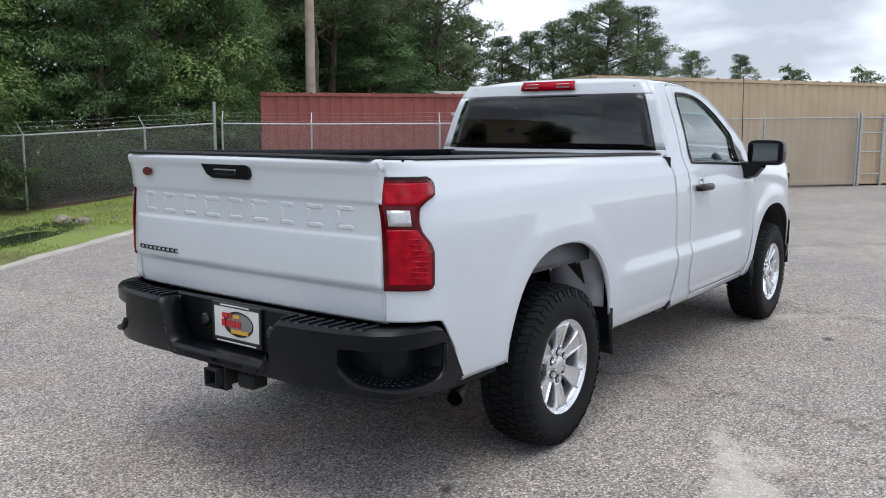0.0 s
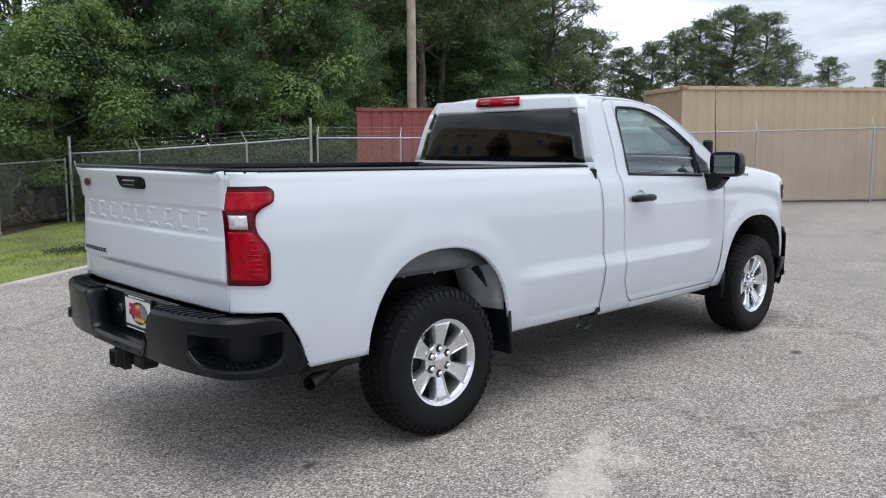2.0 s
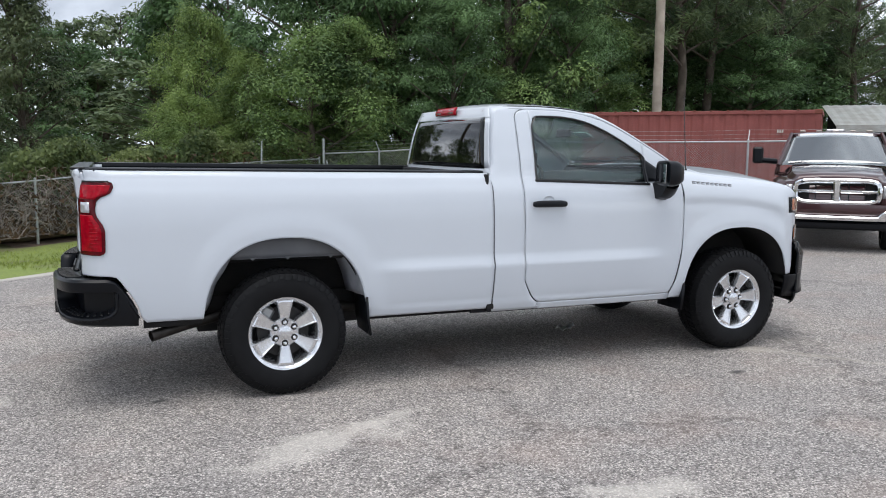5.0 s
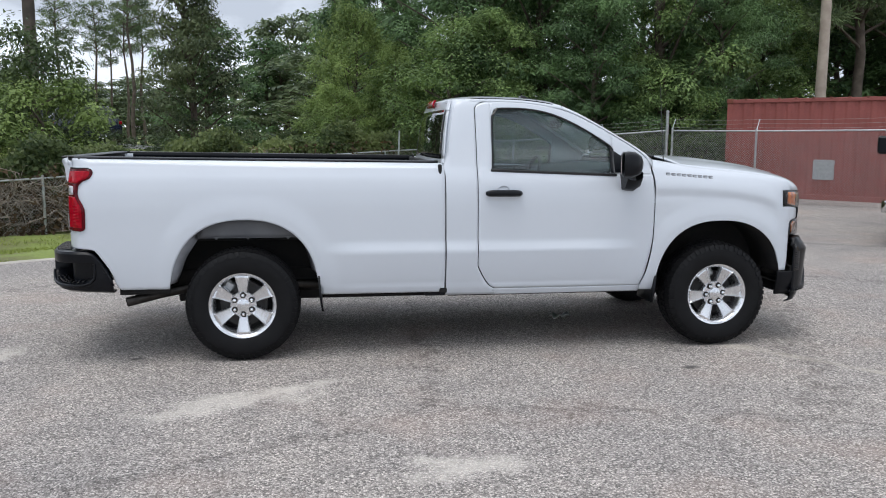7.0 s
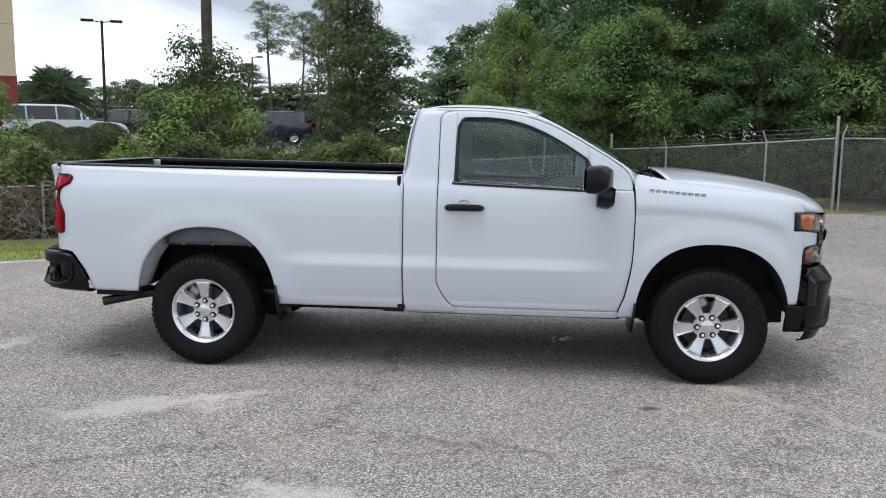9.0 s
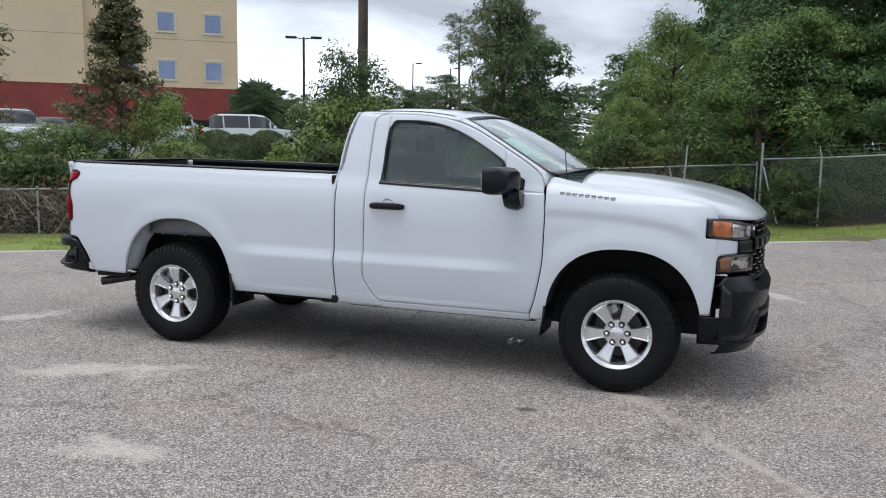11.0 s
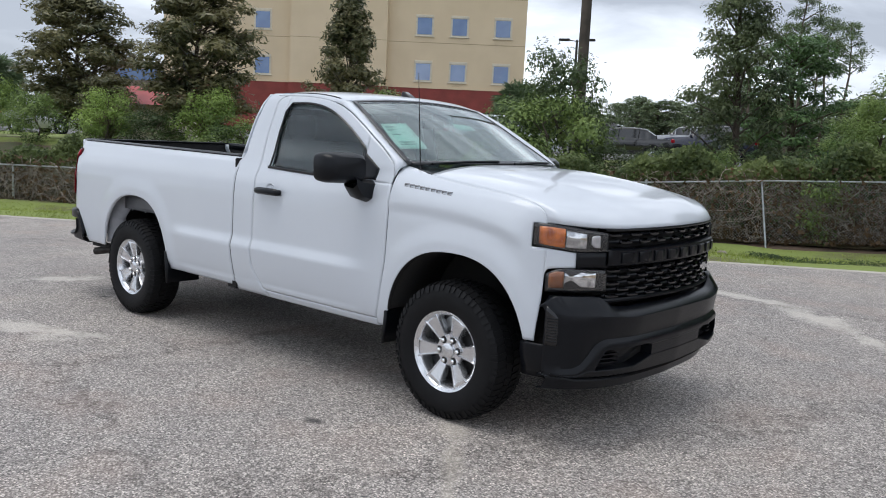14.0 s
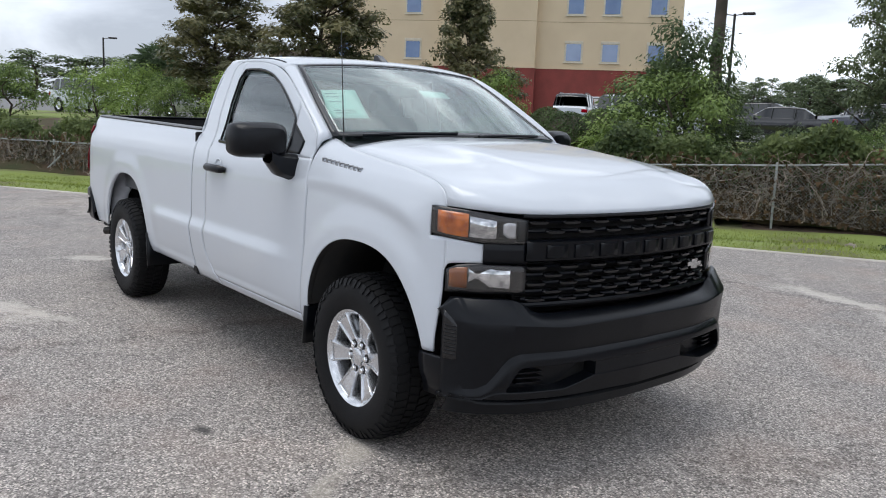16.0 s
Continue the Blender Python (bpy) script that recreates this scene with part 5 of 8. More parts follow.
# wheels
def wheel(name_at, turn, sgn):
    """A wheel about y at the origin, its face towards -y."""
    w = place_empty("wheel", None)
    w.parent = truck
    w["label"] = "silver six-spoke alloy wheel with all-terrain tyre"
    R, half = 0.402, 0.130
    prof = [(-0.105, 0.218), (-0.118, 0.232), (-0.128, 0.262), (-0.134, 0.300), (-0.132, 0.335), (-0.124, 0.362), (-0.112, 0.382), (-0.092, 0.392), (0.0, 0.394), (0.092, 0.392), (0.112, 0.382), (0.124, 0.362), (0.134, 0.30), (0.118, 0.232), (0.105, 0.218)]
    t = Shell().lathe(prof, 72, "y")
    tb = Shell()
    n = 58
    for k in range(n):
        for j, (y0, y1, ph) in enumerate(((-0.115, -0.062, 0.0), (-0.056, -0.006, 0.5), (0.004, 0.056, 0.0), (0.062, 0.115, 0.5))):
            a = 2 * math.pi * (k + ph) / n
            da = 2 * math.pi / n * 0.36
            r1 = 0.402 if 0 < j < 3 else 0.400
            skew = 0.012 * (1 if j % 2 else -1)
            vs = []
            for r in (0.388, r1):
                for aa, yy in ((a - da + skew, y0), (a + da + skew, y0), (a + da - skew, y1), (a - da - skew, y1)):
                    rr = r - (0.010 if abs(yy) > 0.1 and r > 0.39 else 0)
                    vs.append((rr * math.cos(aa), yy, rr * math.sin(aa)))
            tb.add(vs, [(4, 5, 6, 7), (0, 1, 5, 4), (1, 2, 6, 5), (2, 3, 7, 6), (3, 0, 4, 7)])
        for s0 in (-1, 1):
            a = 2 * math.pi * (k + (0.0 if s0 < 0 else 0.5)) / n
            da = 2 * math.pi / n * (0.34 if k % 2 else 0.22)
            dep = 0.345 if k % 2 else 0.356
            vs = []
            for r, y in ((dep, s0 * 0.1315), (dep, s0 * 0.1365), (0.384, s0 * 0.1185), (0.384, s0 * 0.108)):
                vs += [(r * math.cos(a - da), y, r * math.sin(a - da)), (r * math.cos(a + da), y, r * math.sin(a + da))]
            tb.add(vs, [(0, 1, 3, 2), (2, 3, 5, 4), (4, 5, 7, 6), (0, 2, 4, 6), (1, 7, 5, 3)])
    part("tyre", t, RUBBER, w, "black all-terrain tyre", smooth=28)
    tagged(part("tread", tb, RUBBER, w, smooth=28), "black rubber tread blocks", kind="stuff")
    rim = Shell().lathe([(0.09, 0.19), (-0.02, 0.20), (-0.085, 0.205), (-0.105, 0.212), (-0.116, 0.226), (-0.121, 0.234), (-0.114, 0.236), (-0.100, 0.222)], 64, "y")
    rim_ob = part("rim", rim, ALLOY, w, "silver alloy rim")
    sp = []
    for k in range(6):
        a = 2 * math.pi * k / 6
        d = Shell()
        rows = []
        for r, wd, y in ((0.058, 0.026, -0.074), (0.10, 0.031, -0.084), (0.15, 0.040, -0.095), (0.19, 0.049, -0.104), (0.218, 0.058, -0.110)):
            e = 0.0045 if r < 0.2 else 0.002
            rows.append([(r, y + 0.045, -wd * 1.12), (r, y + 0.003, -wd), (r, y - e, -wd * 0.92), (r, y - e, -wd * 0.84), (r, y + 0.004, -wd * 0.74), (r, y + 0.005, 0), (r, y + 0.004, wd * 0.74), (r, y - e, wd * 0.84), (r, y - e, wd * 0.92), (r, y + 0.003, wd), (r, y + 0.045, wd * 1.12)])
        d.grid(rows, flip=True)
        part("spoke", d.moved(Matrix.Rotation(a, 4, "Y")), ALLOY, rim_ob, smooth=30, thick=0.003)
    hub = Shell().lathe([(-0.040, 0.095), (-0.070, 0.092), (-0.078, 0.085), (-0.080, 0.05), (-0.080, 0.045)], 40, "y")
    part("hub", hub, ALLOY, rim_ob)
    part("centre_cap", Shell().lathe([(-0.078, 0.046), (-0.092, 0.043), (-0.096, 0.036), (-0.098, 0.0)], 32, "y"), ALLOY, rim_ob, "round centre cap")
    for k in range(6):
        a = 2 * math.pi * k / 6
        # flat black disc drawn for the shaded hole round each nut
        part("lug_shade_disc", Shell().lathe([(-0.0805, 0.021), (-0.0815, 0.020), (-0.0815, 0.0)], 16, "y", (0.068 * math.cos(a), 0, 0.068 * math.sin(a))), DARK, rim_ob)
        part("lug_nut", Shell().lathe([(-0.072, 0.0155), (-0.094, 0.0135), (-0.099, 0.009), (-0.101, 0.0)], 6, "y", (0.068 * math.cos(a), 0, 0.068 * math.sin(a))), CHROME, rim_ob, smooth=20)
    part("brake_disc", Shell().lathe([(-0.018, 0.05), (-0.02, 0.165), (0.005, 0.168), (0.006, 0.05)], 40, "y"), material("brake_steel", (0.06, 0.06, 0.062), 0.5, 0.6, (0.04, 0.038, 0.036), 20), w)
    part("brake_caliper", Shell().box((-0.19, -0.04, -0.03), (-0.11, 0.03, 0.10), 0.015), STEEL, w)
    # dark disc added behind the spokes in place of shade inside the wheel
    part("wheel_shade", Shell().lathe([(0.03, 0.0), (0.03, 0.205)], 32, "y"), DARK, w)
    w.matrix_basis = pose(*name_at, 0, 0, 0 if sgn < 0 else 180) @ pose(0, 0, 0, 0, turn, 0)
    return w


wheel_a = wheel((HUB_R, -0.842, HUB_Z), 30, -1)
for at, turn, sgn in (((HUB_F, -0.842, HUB_Z), 55, -1), ((HUB_R, 0.842, HUB_Z), 40, 1), ((HUB_F, 0.842, HUB_Z), 77, 1)):
    copy_thing(wheel_a, pose(*at, 0, 0, 0 if sgn < 0 else 180) @ pose(0, 0, 0, 0, turn, 0))

# ---- the lot, the ditch, the ground beyond ----
EDGE_P, EDGE_D = Vector((-9.7, -0.2)), Vector((0.837, 0.547))
EDGE_N = Vector((-0.547, 0.837))


def beyond(x, y):
    """How far a place lies beyond the edge of the asphalt."""
    return (Vector((x, y)) - EDGE_P).dot(EDGE_N)


def along(s, d):
    p = EDGE_P + EDGE_D * s + EDGE_N * d
    return p.x, p.y


def ground_z(x, y):
    d, s = beyond(x, y), (Vector((x, y)) - EDGE_P).dot(EDGE_D)
    if d <= 0:
        return -0.03
    z = -0.03 - 0.44 * sstep(d, 0.5, 5.2)
    rise = (1 - sstep(s, 17, 24))
    z += 1.45 * sstep(d, 7.3, 11.0) * rise
    z -= 0.26 * math.exp(-((s - 16.6) / 1.5) ** 4 - ((d - 2.1 - 0.22 * (s - 16.6)) / 0.62) ** 4)
    z += 0.45 * sstep(s, 18, 26) * sstep(d, 0.2, 3.0)
    return z


STAINS = ((-0.02, -1.90, 0.62, 0.20, 20), (0.40, -1.66, 0.30, 0.12, 30), (1.20, -3.00, 0.36, 0.20, 10), (3.1, 4.70, 0.95, 0.22, -8), (4.05, 4.10, 0.75, 0.26, -42), (4.75, 3.45, 0.45, 0.15, -50), (-0.45, 6.0, 1.8, 0.30, 33), (-1.85, -0.70, 0.50, 0.18, 62))
TRACK = ((3.70, -1.00, 0.24, 0.12, -42), (4.0, -1.36, 0.36, 0.075, -51), (4.38, -1.85, 0.44, 0.06, -52), (4.78, -2.37, 0.46, 0.055, -53))


def asphalt_material():
    m = bpy.data.materials.new("worn_asphalt")
    m.use_nodes = True
    n, l = m.node_tree.nodes, m.node_tree.links
    b = n["Principled BSDF"]
    b.inputs["Roughness"].default_value = 0.88
    tc = n.new("ShaderNodeTexCoord")
    pos = tc.outputs["Object"]

    def tex(kind, scale, **kw):
        t = n.new(kind)
        t.inputs["Scale"].default_value = scale
        for k, v in kw.items():
            t.inputs[k].default_value = v
        l.new(pos, t.inputs["Vector"])
        return t

    def mix(mode, fac, a, c):
        x = n.new("ShaderNodeMixRGB")
        x.blend_type = mode
        for sock, v in ((x.inputs["Fac"], fac), (x.inputs["Color1"], a), (x.inputs["Color2"], c)):
            if isinstance(v, bpy.types.NodeSocket):
                l.new(v, sock)
            else:
                sock.default_value = v
        return x.outputs["Color"]

    def ramp(src, *stops):
        r = n.new("ShaderNodeValToRGB")
        e = r.color_ramp.elements
        e[0].position, e[0].color = stops[0][0], (*stops[0][1], 1)
        e[1].position, e[1].color = stops[-1][0], (*stops[-1][1], 1)
        for p, c in stops[1:-1]:
            q = e.new(p)
            q.color = (*c, 1)
        l.new(src, r.inputs["Fac"])
        return r.outputs["Color"]

    stones = tex("ShaderNodeTexVoronoi", 105.0)
    sep = n.new("ShaderNodeSeparateColor")
    l.new(stones.outputs["Color"], sep.inputs["Color"])
    grain = ramp(sep.outputs["Red"], (0.0, (0.148, 0.139, 0.131)), (0.35, (0.340, 0.317, 0.296)), (0.7, (0.472, 0.442, 0.412)), (1.0, (0.80, 0.75, 0.70)))
    gaps = ramp(stones.outputs["Distance"], (0.25, (1, 1, 1)), (0.75, (0.42, 0.415, 0.41)))
    col = mix("MULTIPLY", 0.8, grain, gaps)
    wide = tex("ShaderNodeTexNoise", 0.35, Detail=5.0)
    col = mix("MULTIPLY", 1.0, col, ramp(wide.outputs["Fac"], (0.3, (0.80, 0.80, 0.82)), (0.7, (1.10, 1.07, 1.05))))
    patch = tex("ShaderNodeTexNoise", 2.6, Detail=6.0, Roughness=0.62)
    col = mix("MULTIPLY", 1.0, col, ramp(patch.outputs["Fac"], (0.3, (0.86, 0.86, 0.87)), (0.65, (1.07, 1.06, 1.05))))
    rust = tex("ShaderNodeTexNoise", 1.1, Detail=3.0)
    col = mix("MIX", ramp(rust.outputs["Fac"], (0.52, (0, 0, 0)), (0.72, (0.26, 0.26, 0.26))), col, (0.36, 0.25, 0.20, 1))
    wob = tex("ShaderNodeTexNoise", 3.2, Detail=6.0, Roughness=0.7)
    sw = n.new("ShaderNodeVectorMath")
    sw.operation = "SUBTRACT"
    sw.inputs[1].default_value = (0.5, 0.5, 0.5)
    l.new(wob.outputs["Color"], sw.inputs[0])
    sc = n.new("ShaderNodeVectorMath")
    sc.operation = "SCALE"
    sc.inputs["Scale"].default_value = 0.80
    l.new(sw.outputs["Vector"], sc.inputs[0])
    bent = n.new("ShaderNodeVectorMath")
    l.new(pos, bent.inputs[0])
    l.new(sc.outputs["Vector"], bent.inputs[1])

    def blob(x, y, rx, ry, turn, gain, tint, warp=True):
        mp = n.new("ShaderNodeMapping")
        mp.vector_type = "TEXTURE"
        mp.inputs["Location"].default_value, mp.inputs["Rotation"].default_value, mp.inputs["Scale"].default_value = (x, y, 0), (0, 0, radians(turn)), (rx, ry, 1)
        l.new(bent.outputs["Vector"] if warp else pos, mp.inputs["Vector"])
        flat = n.new("ShaderNodeVectorMath")
        flat.operation, flat.inputs[1].default_value = "MULTIPLY", (1, 1, 0)
        l.new(mp.outputs["Vector"], flat.inputs[0])
        ln = n.new("ShaderNodeVectorMath")
        ln.operation = "LENGTH"
        l.new(flat.outputs["Vector"], ln.inputs[0])
        return mix("MIX", ramp(ln.outputs["Value"], (0.35, (gain, gain, gain)), (1.15, (0, 0, 0))), col, tint)

    for x, y, rx, ry, turn in STAINS:
        col = blob(x, y, rx, ry, turn, 0.55, (0.62, 0.575, 0.52, 1))
    for x, y, rx, ry, turn in TRACK:
        col = blob(x, y, rx, ry, turn, 0.55, (0.50, 0.45, 0.385, 1), False)
    for x, y, r in ((-0.766, -0.79, 0.07), (3.1, -1.5, 0.09)):
        col = blob(x, y, r, r * 0.55, 20, 0.85, (0.04, 0.038, 0.038, 1), False)
    for x, y, r, turn in ((-1.75, 2.02, 1.1, 22), (0.30, 2.86, 1.1, 23)):
        col = blob(x, y, r, 0.018, turn, 0.55, (0.10, 0.095, 0.09, 1), False)
    crack = tex("ShaderNodeTexVoronoi", 0.16)
    crack.feature = "DISTANCE_TO_EDGE"
    l.new(bent.outputs["Vector"], crack.inputs["Vector"])
    col = mix("MULTIPLY", 1.0, col, ramp(crack.outputs["Distance"], (0.0, (0.62, 0.61, 0.61)), (0.006, (1, 1, 1))))
    l.new(col, b.inputs["Base Color"])
    bp = n.new("ShaderNodeBump")
    bp.inputs["Strength"].default_value, bp.inputs["Distance"].default_value, bp.invert = 0.8, 0.004, True
    l.new(stones.outputs["Distance"], bp.inputs["Height"])
    l.new(bp.outputs["Normal"], b.inputs["Normal"])
    return m


SOIL = material("grassy_soil", (0.185, 0.235, 0.055), 0.95, 0, (0.12, 0.12, 0.05), 0.5, 0.5, 25, lo=0.38, hi=0.52, speck=0.5)
rows = []
ss = [-3000, -600, -150, -60] + span(-30, 45, 76) + [70, 150, 600, 3000]
for s0 in ss:
    row = []
    for d in [-3000, -500, -100, -40, -1.0, -0.05, 0.0] + span(0.2, 14, 60) + [18, 30, 60, 150, 600, 3000]:
        x, y = along(s0, d)
        row.append((x, y, ground_z(x, y) + (0.05 * noise.noise(Vector((x * 0.6, y * 0.6, 0))) if 0.8 < d < 40 else 0)))
    rows.append(row)
tagged(part("ground", Shell().grid(rows), SOIL, None), "grass and bare soil sloping to a ditch", "ground", kind="structure")
lot = Shell()
outline = [along(-60, 0), along(19.2, 0), (7.6, 12.6), (9.6, 13.5), (11.2, 13.2), (14, 15.5), (30, 16), (60, 30), (120, 0), (120, -120), (-110, -120)]
lot.prism(outline, -0.12, 0.0, "z")
tagged(part("pavement", lot, asphalt_material(), None, smooth=0), "worn grey asphalt lot with pale stains", "asphalt", kind="structure")
CONCRETE = material("pale_concrete", (0.50, 0.47, 0.42), 0.9, 0, (0.38, 0.35, 0.31), 1.5, 0.3, 60, speck=0.3)
verge = Shell()
rows = []
for i in range(121):
    s0 = -28 + i * 0.39
    w = 0.20 + 0.22 * noise.noise(Vector((s0 * 0.45, 3, 0))) + 0.08 * noise.noise(Vector((s0 * 2, 8, 0)))
    a, b = along(s0, -0.10), along(s0, max(w, 0.05))
    m = along(s0, 0.02)
    rows.append([(*a, 0.004), (*m, 0.010), (*b, -0.02)])
tagged(part("kerb_strip", verge.grid(rows), CONCRETE, None, thick=0.03), "pale sandy concrete strip along the grass", "kerb", kind="structure")


# fast meshes of many small leaves
def leaf_mesh(name, centres, normals, sizes, aspect, rng, axes=None):
    """Three-cornered leaves: normals give their tilt, axes the way they point."""
    n = len(centres)
    nrm = normals / np.linalg.norm(normals, axis=1)[:, None]
    t = rng.normal(size=(n, 3)) if axes is None else axes + 0.0
    t -= nrm * (t * nrm).sum(1)[:, None]
    t /= np.linalg.norm(t, axis=1)[:, None] + 1e-9
    bt = np.cross(nrm, t)
    L, W = sizes[:, None] * 0.5, sizes[:, None] * 0.5 * aspect
    co = np.stack([centres - t * L + bt * W, centres + t * L - nrm * (sizes[:, None] * 0.10), centres - t * L * 0.6 - bt * W], 1).reshape(-1, 3)
    me = bpy.data.meshes.new(name)
    me.vertices.add(3 * n)
    me.vertices.foreach_set("co", co.ravel())
    me.loops.add(3 * n)
    me.loops.foreach_set("vertex_index", np.arange(3 * n, dtype=np.int32))
    me.polygons.add(n)
    me.polygons.foreach_set("loop_start", np.arange(0, 3 * n, 3, dtype=np.int32))
    me.polygons.foreach_set("loop_total", np.full(n, 3, dtype=np.int32))
    me.update()
    me.validate()
    return me


def clump_leaves(rng, clumps, per, size, flat=0.72, needles=False, droop=0.7):
    """Leaves over the domes of clumps (x, y, z, r), thick above and thin below; needles stand out all round."""
    c, nn, sz, ax = [], [], [], []
    for x, y, z, r in clumps:
        k = max(10, int(per * r * r))
        a = rng.random(k) * 6.283
        h = -1 + 2 * rng.random(k) if needles else -0.45 + 1.45 * rng.random(k) ** 0.85
        q = np.sqrt(1 - h * h)
        d = np.stack([q * np.cos(a), q * np.sin(a), h], 1)
        lump = 1 + 0.22 * np.sin(3 * a + 9 * x) + 0.15 * np.sin(5 * a + 7 * y)
        rad = r * lump * (0.35 + 0.75 * rng.random(k) ** 0.5)
        c.append(np.array((x, y, z)) + d * rad[:, None] * np.array((1, 1, flat)))
        if needles:
            nn.append(np.cross(d, rng.normal(size=(k, 3))) + np.array((0, 0, 0.25)))
        else:
            nn.append(d * 0.8 + rng.normal(size=(k, 3)) * 0.38 + np.array((0, 0, 0.55)))
        ax.append(d + rng.normal(size=(k, 3)) * 0.35 - np.array((0, 0, 0.0 if needles else droop)))
        sz.append(size * (0.6 + 0.8 * rng.random(k)))
    return np.concatenate(c), np.concatenate(nn), np.concatenate(sz), np.concatenate(ax)


LEAF_DARK = leaf_material("broad_leaves_dark", (0.03, 0.066, 0.029), (0.18, 0.3, 0.115))
LEAF_MID = leaf_material("broad_leaves", (0.042, 0.086, 0.031), (0.27, 0.39, 0.125))
# distance haze is mixed into this lighter, greyer green
LEAF_FAR_HAZED = leaf_material("hazed_far_foliage", (0.05, 0.076, 0.044), (0.215, 0.275, 0.135))
LEAF_LIGHT = leaf_material("pale_green_leaves", (0.080, 0.138, 0.038), (0.29, 0.39, 0.115))
# colour darkened to imitate shade below the tree crowns; weeds share it
LEAF_SHADY = leaf_material("shade_darkened_leaves", (0.026, 0.048, 0.020), (0.12, 0.172, 0.06))
LEAF_SPIRE = leaf_material("dull_dark_leaves", (0.036, 0.058, 0.028), (0.19, 0.23, 0.105))
LEAF_PINE = leaf_material("pine_needles", (0.038, 0.066, 0.038), (0.19, 0.255, 0.11))
LEAF_MAG = leaf_material("glossy_magnolia_leaves", (0.045, 0.064, 0.028), (0.25, 0.225, 0.11), 0.35)
LEAF_PALM = leaf_material("palm_fronds", (0.06, 0.095, 0.05), (0.19, 0.26, 0.14))
LEAF_SHRUB = leaf_material("shrub_leaves", (0.042, 0.082, 0.024), (0.27, 0.365, 0.105))
LEAF_SHRUB_PALE = leaf_material("pale_shrub_leaves", (0.08, 0.14, 0.034), (0.34, 0.46, 0.12))
LEAF_VINE = leaf_material("vine_foliage", (0.038, 0.066, 0.021), (0.2, 0.245, 0.085))
BARK = material("grey_brown_bark", (0.13, 0.105, 0.085), 0.95, 0, (0.06, 0.045, 0.035), 3, 0.6, 18)
WOOD_POLE = material("weathered_pole_wood", (0.48, 0.42, 0.35), 0.9, 0, (0.32, 0.27, 0.22), 2, 0.4, 30)


def crown_limbs(rng, kind, n):
    """Limbs as (foot height, tip) and clumps of foliage (x, y, z, r) along their outer halves."""
    limbs, out = [], []
    for i in range(n):
        h = (i + 0.5) / n
        a = 2.4 * i + rng.normal() * 0.35
        if kind == "tall":
            z, R, r0, r1, m = 1.3 + 8.6 * h, 2.9 * (1 - 0.62 * h ** 2.4) * (0.62 + 0.5 * rng.random()), 0.42, 0.50, 4
        elif kind == "over":
            z, R, r0, r1, m = 2.2 + 7.0 * h, 2.8 * math.sin(math.pi * (0.28 + 0.66 * h)) * (0.55 + 0.55 * rng.random()) + 0.2, 0.42, 0.45, 3
        elif kind == "spire":
            z, R, r0, r1, m = 0.9 + 8.6 * h, 1.9 * (1 - h) ** 0.75 * (0.55 + 0.6 * rng.random()) + 0.2, 0.30, 0.34, 4
        elif kind == "pine":
            z, R, r0, r1, m = 5.0 + 7.6 * h, (0.6 + 2.5 * math.sin(math.pi * (0.22 + 0.74 * h))) * (0.45 + 0.65 * rng.random()), 0.30, 0.32, 4
        elif kind == "pine_thin":
            z, R, r0, r1, m = 8.6 + 4.2 * h, (0.4 + 1.7 * math.sin(math.pi * (0.2 + 0.74 * h))) * (0.5 + 0.6 * rng.random()), 0.30, 0.34, 3
        elif kind == "magnolia":
            z, R, r0, r1, m = 0.6 + 4.3 * h, 1.95 * (1 - h) ** 0.85 * (0.55 + 0.55 * rng.random()) + 0.14, 0.18, 0.20, 4
        elif kind == "round_magnolia":
            z, R, r0, r1, m = 0.8 + 4.1 * h, 1.55 * math.sin(math.pi * (0.20 + 0.71 * h)) * (0.6 + 0.5 * rng.random()) + 0.10, 0.20, 0.24, 4
        else:
            z, R, r0, r1, m = 0.25 + 1.75 * h, 1.25 * math.sqrt(max(0.06, 1 - (h - 0.25) ** 2 * 1.5)) * (0.6 + 0.5 * rng.random()), 0.24, 0.26, 2
        lift = 0.10 * R if kind[:4] == "pine" else 0.28 * R
        tip = (R * math.cos(a), R * math.sin(a), z + lift * (0.4 + 0.8 * rng.random()))
        limbs.append((z - 0.35 * R, tip))
        for j in range(m):
            q = (0.30 if m > 3 else 0.5) + (0.70 if m > 3 else 0.5) * (j + rng.random()) / m
            sw = 0.16 * R * rng.normal()
            out.append((tip[0] * q - sw * math.sin(a), tip[1] * q + sw * math.cos(a), z + (tip[2] - z) * q + 0.12 * rng.normal(), r0 + r1 * rng.random()))
    return limbs, out


